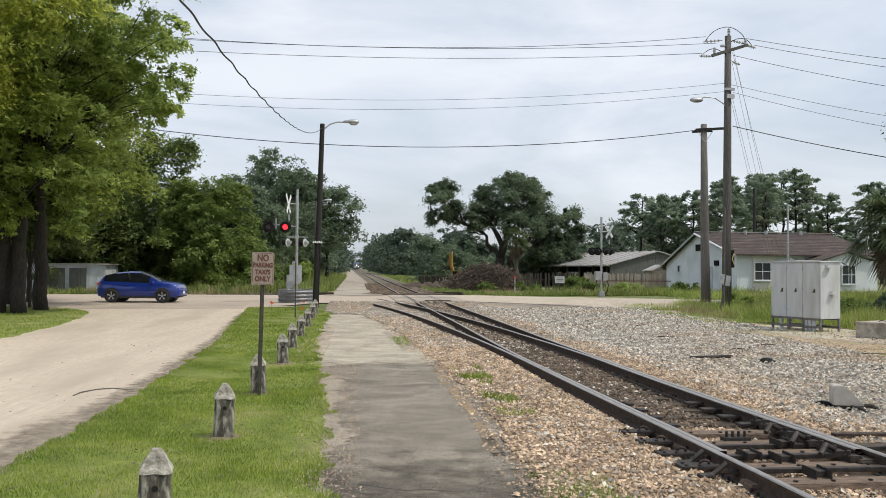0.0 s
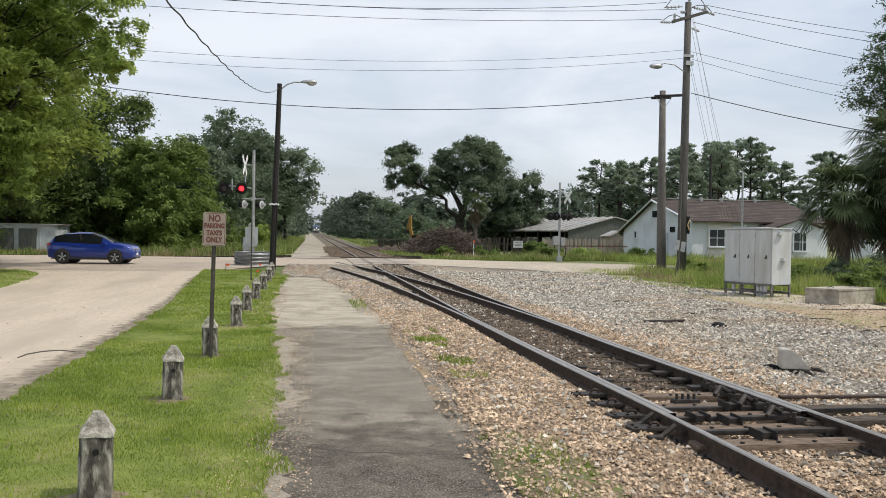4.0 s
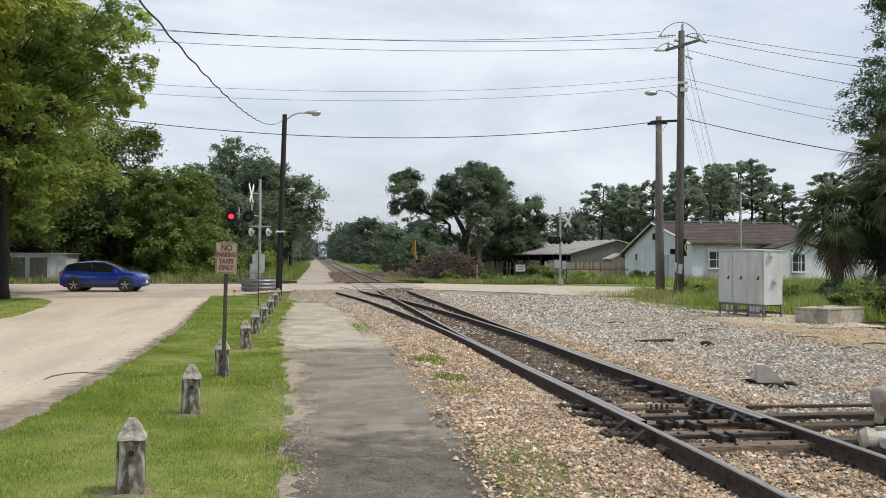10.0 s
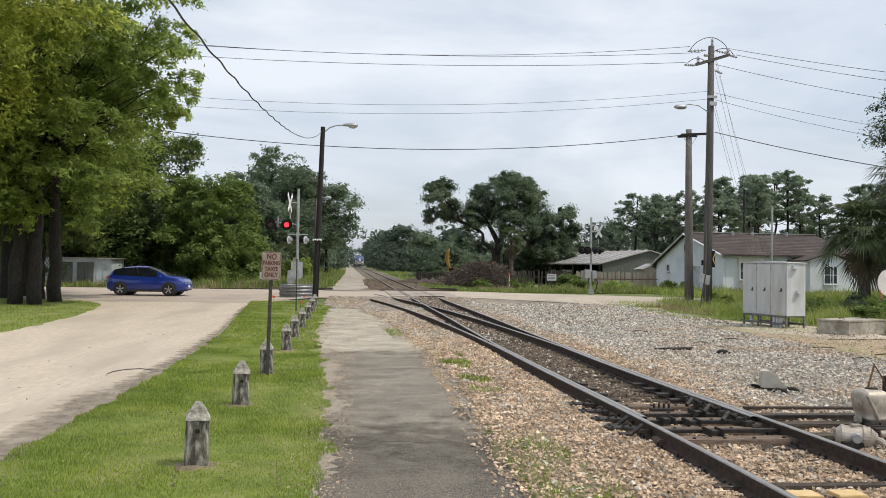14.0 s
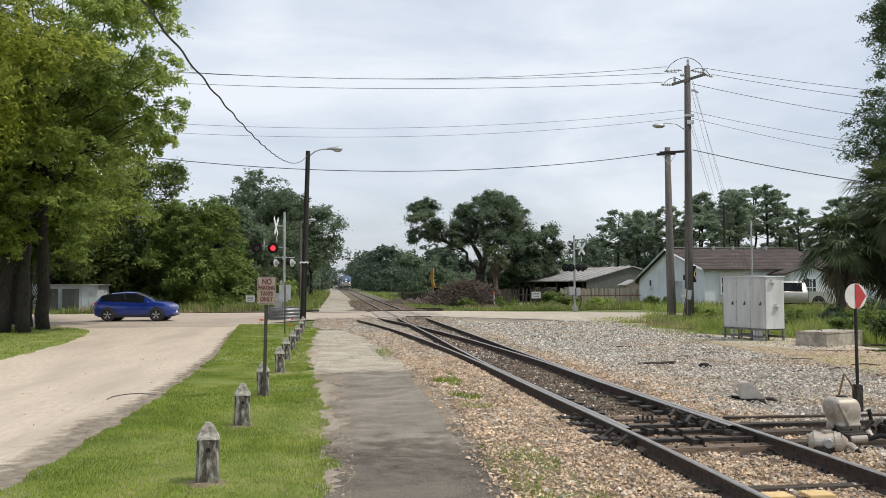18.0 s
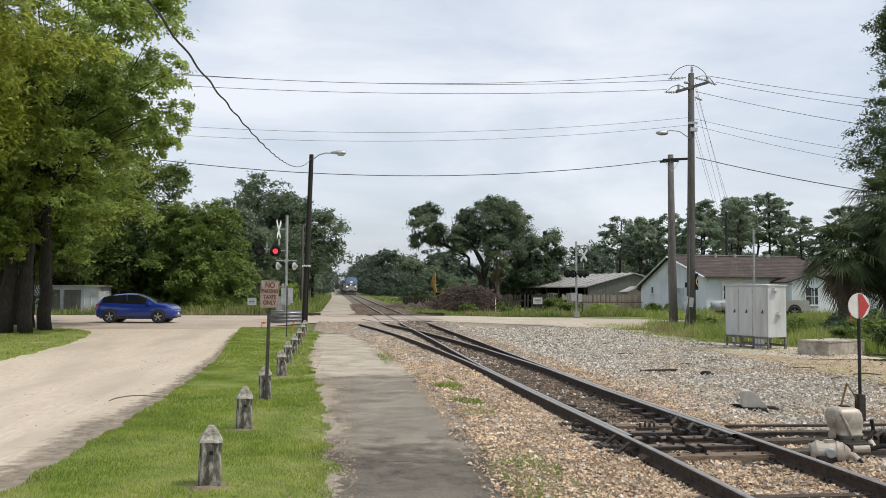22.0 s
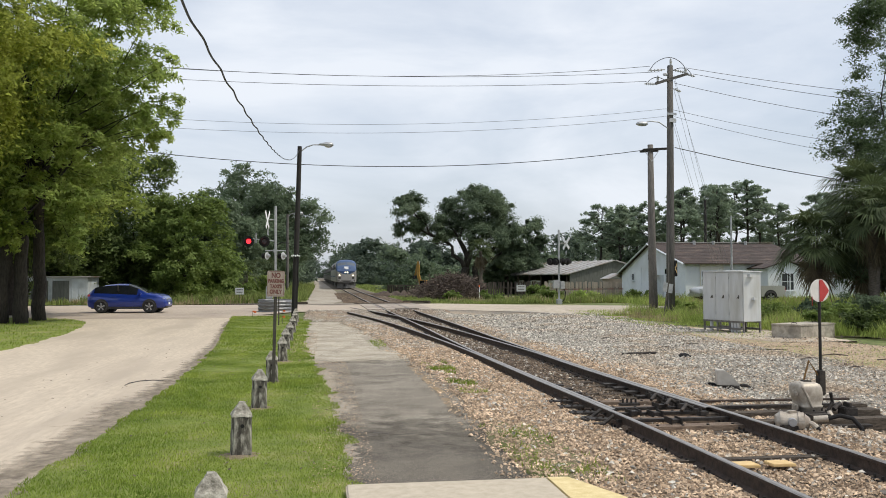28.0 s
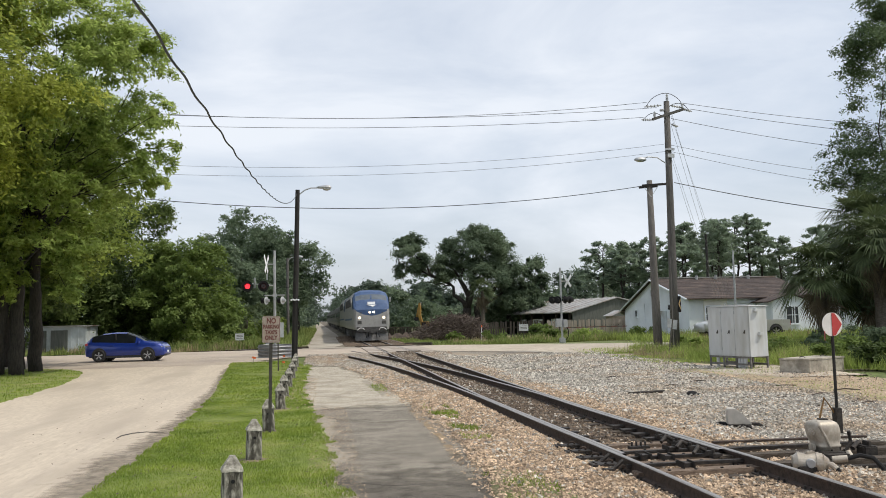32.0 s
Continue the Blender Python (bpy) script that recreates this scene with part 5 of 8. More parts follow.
steel_ring()


def crossing_signal_far():
    s = thing("crossing_signal", "railway crossing signal mast with unlit lamps beyond the sandy road", "crossing signal", pose(11.96, 44.9, gz(12, 44.9)), "crossing signals")
    part("mast", rod((0, 0, 0), (0, 0, 5.0), 0.07, n=12), M["galv"], s)
    part("mast_base", box(0, 0, 0.18, 0.36, 0.36, 0.36, bevel=0.04), M["galv"], s)
    for sign in (-1, 1):
        b = box(0, 0, 0, 0.012, 0.19, 1.05, turn=pose(0, 0, 0, 45 * sign, 0, 0))
        part("crossbuck_blade", b, M["white"], s, "white reflective crossbuck blade", at=pose(0.50 + 0.016 * sign, 0, 4.10, 0, 0, 19))
    part("crossbuck_bracket", rod((0, 0, 4.10), (0.50, 0, 4.10), 0.022), M["galv"], s)
    part("count_plate", box(0, 0, 0, 0.01, 0.26, 0.28), M["white"], s, at=pose(0.50, 0, 3.45, 0, 0, -11))
    part("lamp_arm", rod((-0.8, 0, 3.02), (0.75, 0, 3.02), 0.045), M["black"], s)
    for x, rz in ((-0.62, -28), (-0.26, -28), (0.26, 40), (0.55, 40)):
        u = part("signal_lamp", rod((0, 0.0, 0), (0, 0.03, 0), 0.25, n=24), M["black"], s, "unlit black signal lamp", at=pose(x, -0.10, 2.86, 0, 0, rz))
        part("hood", rod((0, -0.26, 0), (0, 0, 0), 0.14, 0.15, n=14), M["black"], u)
        part("lamp_housing", rod((0, 0.03, 0), (0, 0.2, 0), 0.13, 0.09, n=14), M["black"], u)
    part("junction_box", box(-0.22, -0.05, 1.35, 0.42, 0.30, 0.55, bevel=0.03), M["galv"], s)
    part("gate_mechanism", box(0.20, 0, 1.30, 0.30, 0.42, 0.52, bevel=0.03), M["galv"], s)
    part("gate_arm", box(2.4, 0.05, 1.02, 4.2, 0.04, 0.06), M["signink"], s, "faded red and grey gate arm, lowered")
    for k in range(5):
        part("gate_stripe", box(0.8 + 0.8 * k, 0.05, 1.02, 0.34, 0.046, 0.066), M["greypost"], s)
    part("cable", tube([(0.28, -0.1, 1.1), (0.42, -0.1, 0.8), (0.36, -0.1, 0.4), (0.12, -0.1, 0.1)], 0.03), M["black"], s)


crossing_signal_far()


# ---- poles and wires ----
def insulator(parent, p, q):
    bm = rod(p, q, 0.035, n=8)
    p, q = Vector(p), Vector(q)
    for k in range(4):
        c = p.lerp(q, 0.2 + 0.2 * k)
        d = (q - p).normalized() * 0.015
        rod(c - d, c + d, 0.075, n=10, bm=bm)
    part("insulator", bm, M["lensgrey"], parent)


def tall_pole():
    p = thing("utility_pole", "tall brown wooden power pole with crossarm, insulators and a lamp", "utility pole", pose(14.62, 32.7, gz(14.6, 32.7)), "utility poles")
    part("shaft", tube([(0, 0, -0.2), (0.03, 0, 4), (0.07, 0, 8), (0.12, 0, 13.45)], [0.235, 0.21, 0.185, 0.15], n=16), M["pole"], p, soft=True)
    part("crossarm", box(0.15, -0.12, 12.72, 1.9, 0.11, 0.14, turn=pose(0, 0, 0, 0, -18, 0)), M["pole"], p)
    for x0, z0, x1, z1 in ((-1.15, 13.12, -0.2, 13.22), (0.30, 13.22, 0.95, 13.10), (-0.75, 12.42, -1.35, 12.42), (1.05, 13.02, 1.5, 12.9), (0.3, 12.2, 0.7, 12.05), (-0.3, 12.95, -0.05, 12.95)):
        insulator(p, (x0, -0.05, z0), (x1, -0.05, z1))
    for x, z in ((0.12, 13.45), (-0.62, 12.5), (0.95, 12.98)):
        insulator(p, (x, -0.1, z), (x, -0.1, z + 0.36))
    jump = [[(-1.1, 13.1), (-0.7, 13.65), (0.1, 13.95), (0.8, 13.6), (1.0, 13.15)], [(-0.05, 12.9), (0.4, 13.3), (1.0, 13.35), (1.3, 13.0)], [(-1.3, 12.4), (-0.9, 12.75), (-0.5, 12.8), (0.0, 12.5)]]
    for pts in jump:
        pts = rounded(pts)
        part("jumper_wire", tube([(x, -0.08, z) for x, z in pts], 0.018, n=6), M["wire"], p)
    part("lamp_arm", tube([(-0.1, -0.1, 10.05), (-0.6, -0.15, 10.35), (-1.1, -0.15, 10.40), (-1.35, -0.15, 10.32)], 0.03), M["galv"], p)
    bm = bmesh.new()
    bmesh.ops.create_uvsphere(bm, u_segments=14, v_segments=8, radius=1, matrix=Matrix.Translation((-1.55, -0.15, 10.24)) @ Matrix.Diagonal((0.34, 0.15, 0.13, 1)))
    part("lamp_head", bm, M["galv"], p, "grey lamp head", soft=True)
    part("telephone_clamp", box(0.1, -0.2, 10.8, 0.5, 0.1, 0.12), M["galv"], p)
    part("telephone_clamp", box(0.15, -0.22, 10.45, 0.35, 0.1, 0.2), M["lensgrey"], p)
    part("warning_plate", box(0.23, -0.20, 2.55, 0.16, 0.02, 0.85), M["black"], p, "black plate with a yellow arrow")
    part("arrow_mark", prism([(0.05, -0.3), (0.05, -0.18), (-0.02, 0), (0.05, 0.18), (0.05, 0.3), (-0.06, 0.04), (-0.06, -0.04)], 0.01), M["pad"], p, at=pose(0.24, -0.222, 2.55))
    part("conduit", rod((-0.18, -0.16, 0), (-0.12, -0.14, 5), 0.03), M["pole_grey"], p)


tall_pole()


def short_pole():
    p = thing("utility_pole", "shorter silvered wooden pole with a crossarm and rotten base", "utility pole", pose(15.36, 37.0, gz(15.4, 37)), "utility poles")
    part("shaft", tube([(0.04, 0, -0.2), (0.0, 0, 2), (-0.03, 0, 5), (-0.06, 0, 9.6)], [0.26, 0.24, 0.21, 0.16], n=14), M["pole_grey"], p, soft=True)
    part("crossarm", box(0.2, -0.16, 9.32, 1.55, 0.10, 0.13, turn=pose(0, 0, 0, 0, -4, 0)), M["pole_dark"], p)
    part("crossarm", box(-0.1, 0.12, 9.24, 1.1, 0.10, 0.12, turn=pose(0, 0, 0, 0, -4, 0)), M["pole_dark"], p)
    for sx in (-1, 1):
        part("brace", rod((-0.05, -0.16, 8.6), (-0.05 + 0.45 * sx, -0.16, 9.25), 0.015), M["galv"], p)


short_pole()


def steel_pole():
    p = thing("vent_pole", "slim galvanised steel pole beside the house", "pole", pose(25.6, 47.6, gz(25.6, 47.6)))
    part("shaft", rod((0, 0, 0), (0, 0, 6.2), 0.08, 0.06, n=10), M["galv"], p)
    q = thing("utility_pole", "distant dark wooden pole behind the house", "utility pole", pose(36.5, 75.0, gz(36, 75)), "utility poles")
    part("shaft", rod((0, 0, 0), (0, 0, 10.2), 0.17, 0.13, n=10), M["pole_dark"], q)


steel_pole()


def wire(name, p, q, sag, r=0.016, label="thin black overhead power line", n=28, twist=0.0, beyond=1.0, group="overhead wires", mat="wire"):
    p, q = Vector(p), Vector(q)
    pts = []
    for k in range(n + 1):
        s = beyond * k / n
        c = p.lerp(q, s)
        c.z -= 4 * sag * s * (1 - s)
        if twist:
            c += Vector((math.sin(k * 0.9), 0, math.cos(k * 0.9))) * twist
        pts.append(c)
    solo(name, tube(pts, r, n=5), M[mat], label, "cable", group=group)


# spans to the next pole behind the street trees, and on from there
for name, x, y, z, zl, sag, r in (("power_line", 13.6, 32.65, 13.32, 13.78, 1.25, 0.012), ("power_line", 14.4, 33.25, 13.19, 13.42, 0.86, 0.012), ("power_line", 13.4, 32.65, 12.50, 12.65, 0.775, 0.012),
                                  ("telephone_line", 14.6, 32.6, 11.06, 11.1, 1.31, 0.008), ("telephone_line", 14.6, 32.6, 10.66, 10.67, 1.34, 0.008)):
    wire(name, (x, y, z), (-26, y, zl), sag, r)
    wire(name, (-26, y, zl), (-70, y + 0.8, zl), sag * 1.1, r)
for x, z, sag, r in ((15.6, 13.3, 1.34, 0.013), (16.04, 12.98, 1.58, 0.013), (14.95, 12.45, 2.15, 0.013), (14.77, 11.02, 2.2, 0.010), (14.91, 10.64, 2.54, 0.010)):
    wire("power_line", (x, 32.65, z), (60, 32.0, z - 0.5), sag, r)
wire("service_cable", (14.87, 32.5, 8.95), (60, 32.0, 8.45), 2.26, 0.022, "thick black overhead service cable")
wire("service_cable", (15.2, 36.9, 9.52), (-34, 36.0, 12.84), 2.72, 0.020, "thick black overhead service cable")
wire("lamp_cable", (-4.92, 32.7, 8.45), (-4.8, -4.4, 4.0), 0.80, 0.0105, "twisted black cable running to the street lamp", n=240, twist=0.009, beyond=1.22)
for dx, zt, gx, gy in ((0.35, 12.9, 24.9, 47.4), (0.3, 12.2, 24.6, 47.5), (0.35, 12.6, 25.2, 47.3), (0.3, 10.5, 24.4, 47.5), (0.25, 10.3, 24.2, 47.6)):
    wire("guy_wire", (14.62 + dx, 32.7, zt), (gx, gy, 3.05), 0.1, 0.008, "thin grey slanting guy wire beside the tall pole", mat="wire_grey")


def leaning_sign():
    s = thing("leaning_sign", "small grey-backed sign on a leaning post in tall grass", "sign", pose(13.1, 30.0, gz(13, 30) - 0.03, 0, 9, 10))
    part("post", box(0, 0, 0.95, 0.06, 0.04, 1.9), M["greypost"], s)
    part("plate", box(-0.16, -0.03, 1.62, 0.24, 0.008, 0.46), M["galv"], s, at=pose(0, 0, 0))
    part("plate", box(0.16, -0.03, 1.60, 0.24, 0.008, 0.46), M["galv"], s)


leaning_sign()


# ---- equipment by the gravel ----
def relay_cabinet():
    m = Matrix.Translation((11.9, 20.45, gz(11.9, 20.4))) @ pose(0, 0, 0, 0, 0, -74)
    c = thing("relay_cabinet", "large grey steel relay cabinet on a raised frame", "cabinet", m)
    W, D, z0, z1 = 2.2, 0.86, 0.44, 2.30
    part("body", box(0, 0, (z0 + z1) / 2, W, D, z1 - z0, bevel=0.012), M["cab"], c)
    part("roof", prism([(-W / 2 - 0.04, 0), (W / 2 + 0.04, 0), (W / 2 + 0.04, 0.03), (0, 0.07), (-W / 2 - 0.04, 0.03)], D + 0.08), M["cab"], c, at=pose(0, 0, z1))
    for k in range(3):
        x0 = -W / 2 + 0.03 + k * (W - 0.06) / 3
        w = (W - 0.06) / 3 - 0.012
        d = part("door", box(x0 + w / 2, -D / 2 - 0.014, (z0 + z1) / 2, w, 0.022, z1 - z0 - 0.06, bevel=0.005), M["cab"], c, "grey steel door")
        for z in (0.72, 1.40, 2.08):
            part("hinge", box(x0 + 0.01, -D / 2 - 0.03, z, 0.035, 0.02, 0.10), M["galv"], d)
        hb = box(x0 + w * (0.75 if k != 1 else 0.62), -D / 2 - 0.04, 1.36, 0.05, 0.03, 0.13, bevel=0.008)
        rod((x0 + w * (0.75 if k != 1 else 0.62), -D / 2 - 0.05, 1.38), (x0 + w * (0.75 if k != 1 else 0.62) - 0.05, -D / 2 - 0.07, 1.30), 0.013, bm=hb)
        part("handle", hb, M["greypost"], d)
    for z in (0.42, 0.16):
        fr = bmesh.new()
        box(0, -D / 2 + 0.03, z, W, 0.06, 0.07, bm=fr)
        box(0, D / 2 - 0.03, z, W, 0.06, 0.07, bm=fr)
        part("frame_rail", fr, M["frame_steel"], c)
    for x in (-W / 2 + 0.04, -0.33, 0.33, W / 2 - 0.04):
        for y in (-D / 2 + 0.03, D / 2 - 0.03):
            part("leg", box(x, y, 0.22, 0.06, 0.06, 0.50), M["frame_steel"], c)
    for x in (-0.72, 0.42, 0.58, 0.74):
        part("conduit", rod((x, -0.34, -0.05), (x, -0.34, 0.5), 0.065, n=12), M["lensgrey"], c, "pale plastic conduit")
    part("side_vent", prism([(-0.11, 0), (0.11, 0), (0.09, 0.10), (-0.09, 0.12)], 0.14), M["cab"], c, at=pose(W / 2 + 0.06, -0.12, 2.10, 0, 0, 90))
    part("side_vent", prism([(-0.10, 0), (0.10, 0), (0.08, 0.09), (-0.08, 0.11)], 0.14), M["cab"], c, at=pose(W / 2 + 0.06, 0.05, 1.24, 0, 0, 90))
    part("roof_ring", tube([(-0.6 + 0.05 * math.cos(a), 0, z1 + 0.10 + 0.05 * math.sin(a)) for a in [math.pi * k / 4 for k in range(9)]], 0.01, n=6), M["galv"], c)


relay_cabinet()


def concrete_vault():
    m = Matrix.Translation((12.98, 17.42, gz(12.9, 17.4))) @ pose(0, 0, 0, 0, 0, -62)
    v = thing("concrete_vault", "low stained concrete box with a heavy lid beside the cabinet", "concrete box", m)
    bm = box(0, 0.13, 0.17, 1.1, 2.2, 0.52, bevel=0.02)
    part("tub", bm, M["conc"], v)
    part("lid", box(0, 0.13, 0.455, 1.13, 2.23, 0.065, bevel=0.012), M["conc"], v)
    for y in (-0.45, 0.85):
        part("lifting_ring", tube([(0.10 * math.cos(a), y, 0.485 + 0.05 * math.sin(a)) for a in [math.pi * k / 6 for k in range(7)]], 0.012, n=6), M["iron"], v)


concrete_vault()


def hooded_box():
    m = Matrix.Translation((3.76, 4.48, gz(3.6, 4.5) + 0.02)) @ pose(0, 0, 0, 0, 0, -18) @ Matrix.Scale(0.97, 4)
    h = thing("junction_housing", "grey cast junction housing with a sloping side on the gravel", "junction box", m)
    part("base", box(0.02, 0, 0.0, 0.40, 0.26, 0.14, bevel=0.012), M["iron"], h)
    bm = prism([(-0.20, 0.06), (0.23, 0.06), (0.21, 0.10), (-0.01, 0.32), (-0.06, 0.35), (-0.18, 0.35), (-0.20, 0.33)], 0.28)
    bmesh.ops.bevel(bm, geom=bm.edges[:], offset=0.010, segments=2, affect="EDGES")
    part("cover", bm, M["housing"], h)
    part("cable", tube([(-0.18, 0.1, 0.04), (-0.30, 0.16, 0.05), (-0.44, 0.2, 0.0)], 0.035), M["black"], h)
    part("cable", tube([(0.2, 0.05, 0.05), (0.36, -0.02, 0.05), (0.48, -0.1, -0.01)], 0.03), M["iron"], h)
    part("cable", tube([(0.05, -0.14, 0.05), (0.16, -0.24, 0.04), (0.24, -0.30, -0.01)], 0.025), M["iron"], h)


hooded_box()


def switch_machine():
    m = pose(2.96, 0.07, -0.005) @ Matrix.Scale(0.80, 4)
    s = thing("switch_machine", "cast metal switch machine with a red and white target", "switch machine", m)
    part("bed_plate", box(-0.15, -0.15, 0.03, 1.3, 0.9, 0.04, bevel=0.008), M["iron"], s)
    cover = bmesh.new()
    rings = []
    for z, hw, hd, dx in ((0.16, 0.20, 0.17, 0.03), (0.24, 0.205, 0.175, 0.03), (0.25, 0.235, 0.20, 0.02), (0.275, 0.24, 0.205, 0.02), (0.285, 0.222, 0.19, 0.015), (0.36, 0.25, 0.21, 0.0), (0.46, 0.268, 0.222, -0.02), (0.54, 0.262, 0.215, -0.035), (0.585, 0.235, 0.19, -0.045), (0.61, 0.17, 0.13, -0.05), (0.617, 0.06, 0.05, -0.055)):
        ring = []
        for k in range(28):
            a = 2 * math.pi * k / 28
            c, sn = math.cos(a), math.sin(a)
            ring.append(cover.verts.new((dx + hw * math.copysign(abs(c) ** 0.42, c), hd * math.copysign(abs(sn) ** 0.42, sn), z)))
        rings.append(ring)
    for a, b in zip(rings, rings[1:]):
        for k in range(28):
            cover.faces.new((a[k], a[(k + 1) % 28], b[(k + 1) % 28], b[k]))
    cover.faces.new(rings[-1])
    cover.faces.new(rings[0][::-1])
    part("gear_cover", cover, M["alu"], s, "pale cast aluminium cover with rounded shoulders", at=pose(-0.24, 0.10, -0.03, 0, 0, 8) @ Matrix.Diagonal((0.84, 0.92, 1.16, 1)), soft=True)
    for z in (0.26, 0.50):
        ear = box(-0.48, 0.06, z, 0.07, 0.12, 0.10, bevel=0.015)
        rod((-0.49, -0.03, z), (-0.49, -0.01, z), 0.022, n=8, bm=ear)
        part("hinge_ear", ear, M["alu"], s)
    part("pedestal", box(-0.27, -0.06, 0.10, 0.44, 0.40, 0.22, bevel=0.03), M["iron"], s)
    part("drain_spout", rod((-0.03, -0.20, 0.20), (-0.03, -0.30, 0.12), 0.05, 0.045, n=12), M["alu"], s)
    for k in range(3):
        part("cover_bolt", rod((-0.47 + 0.22 * k, -0.12, 0.20), (-0.47 + 0.22 * k, -0.12, 0.235), 0.018, n=6), M["iron"], s)
    part("latch_plate", box(-0.25, 0.10, 0.690, 0.14, 0.12, 0.03, bevel=0.008), M["iron"], s)
    part("gear_base", box(-0.30, -0.12, 0.10, 0.42, 0.62, 0.2, bevel=0.03), M["iron"], s)
    part("hinge_strap", tube([(-0.40, 0.02, 0.675), (-0.43, -0.10, 0.60), (-0.36, -0.125, 0.46), (-0.27, -0.11, 0.27)], 0.022), M["alu"], s)
    motor = rod((-1.17, -0.66, 0.16), (-0.84, -0.80, 0.16), 0.150, n=24)
    rod((-1.17, -0.66, 0.16), (-1.23, -0.635, 0.16), 0.150, 0.10, n=24, bm=motor)
    rod((-0.84, -0.80, 0.16), (-0.76, -0.835, 0.15), 0.135, 0.075, n=24, bm=motor)
    for u in (0.06, 0.80):
        x, y = -1.17 + 0.33 * u, -0.66 - 0.14 * u
        rod((x - 0.02, y + 0.0085, 0.16), (x + 0.02, y - 0.0085, 0.16), 0.163, n=24, bm=motor)
    box(-1.0, -0.73, 0.31, 0.16, 0.10, 0.05, bm=motor, bevel=0.015)
    mo = part("motor", motor, M["alu"], s, "domed cylindrical motor housing", soft=False)
    part("motor_foot", box(-1.03, -0.74, 0.05, 0.40, 0.30, 0.16, bevel=0.01), M["iron"], s)
    part("motor_cap", rod((-1.06, -0.85, 0.17), (-1.08, -0.905, 0.17), 0.075, 0.06, n=16), M["galv"], mo)
    part("elbow", tube([(-0.82, -0.85, 0.16), (-0.75, -0.91, 0.14), (-0.71, -0.96, 0.09)], 0.045), M["alu"], s)
    part("hose", tube([(-0.71, -0.96, 0.09), (-0.66, -1.01, 0.0), (-0.60, -1.06, -0.1)], 0.040), M["black"], s, "black flexible hose")
    part("coupling", rod((-0.50, -0.52, 0.15), (-0.30, -0.60, 0.17), 0.055, n=14), M["alu"], s)
    part("hose", tube([(-0.30, -0.60, 0.17), (-0.12, -0.65, 0.22), (0.05, -0.73, 0.18), (0.14, -0.82, 0.04), (0.16, -0.86, -0.1)], 0.036), M["black"], s, "black flexible hose")
    part("throw_lever", tube([(0.22, 0.25, 0.12), (0.34, 0.28, 0.30), (0.30, 0.26, 0.46)], 0.03), M["iron"], s)
    part("crank_arm", tube([(0.25, 0.1, 0.2), (0.42, 0.2, 0.28), (0.52, 0.22, 0.12)], 0.04), M["iron"], s)
    part("lock_box", box(0.48, 0.06, 0.14, 0.24, 0.24, 0.22, bevel=0.02), M["iron"], s)
    part("lock_lug", box(0.48, 0.06, 0.28, 0.06, 0.18, 0.08, bevel=0.01), M["iron"], s)
    part("handle_bar", tube([(-0.14, 0.40, 0.2), (-0.13, 0.42, 0.56), (0.0, 0.42, 1.0), (0.19, 0.42, 0.72)], 0.018), M["rust"], s, "rusty bent throw handle")
    mast = part("target_mast", rod((0.22, 0.42, 0.05), (0.22, 0.42, 2.05), 0.026, n=10), M["pole_dark"], s)
    part("mast_socket", box(0.22, 0.42, 0.62, 0.12, 0.12, 0.42, bevel=0.01), M["iron"], s)
    tgt = part("target_disc", rod((0, 0.0, 0), (0, 0.012, 0), 0.200, n=36), M["target_white"], mast, "white round target with a red arrow", at=pose(0.22, 0.40, 2.22, 0, 0, 8))
    part("target_arrow", prism([(-0.012, -0.19), (-0.012, 0.19), (0.05, 0.185), (0.185, 0.0), (0.05, -0.185)], 0.006), M["red"], mast, "red arrow", at=pose(0.22, 0.392, 2.22, 0, 0, 8))
    part("rear_target", rod((0, 0.02, 0), (0, 0.03, 0), 0.10, n=20), M["red"], mast, at=pose(0.12, 0.43, 2.05, 0, 0, 60))


switch_machine()
for y, x, L in ((-0.18, 2.9, 2.5), (0.52, 2.75, 2.6), (1.06, 3.0, 2.4)):
    solo("switch_timber", box(0, 0, 0, L, 0.23, 0.16, bevel=0.012), M["tie"], "dark long switch timber reaching out under the machine", "timber", pose(x, y, 0.012, 0, 0, random.uniform(-1, 1)), "switch timbers")
solo("operating_rod", box(0, 0, 0, 2.0, 0.06, 0.04, bevel=0.006), M["iron"], "dark steel operating rod lying across the ballast", "rod", pose(2.6, 0.80, 0.115))
solo("steel_strip", box(0, 0, 0, 2.4, 0.10, 0.03, bevel=0.006), M["rail_side"], "rusty steel strip lying in the gravel", "scrap", pose(3.2, 1.75, 0.06, 0, 0, -2))

# scraps on the gravel
lump = bmesh.new()
bmesh.ops.create_icosphere(lump, subdivisions=2, radius=0.2)
for v in lump.verts:
    v.co += Vector((noise.noise(v.co * 6), noise.noise(v.co * 7 + Vector((4, 0, 0))), noise.noise(v.co * 5))) * 0.09
    v.co.z *= 0.55
    v.co.x *= 1.5
solo("rubber_scrap", lump, M["black"], "crumpled black rubber scrap lying on the gravel", "scrap", pose(5.60, 10.50, -0.06) @ Matrix.Scale(0.66, 4))
solo("hose_scrap", tube([(-0.75, 0.1, 0), (-0.4, 0.0, 0.02), (-0.1, 0.08, 0.02), (0.2, 0.0, 0.03)], 0.035), M["iron"], "dark hose scrap lying on the gravel", "scrap", pose(4.95, 11.25, -0.07))
rng = random.Random(77)
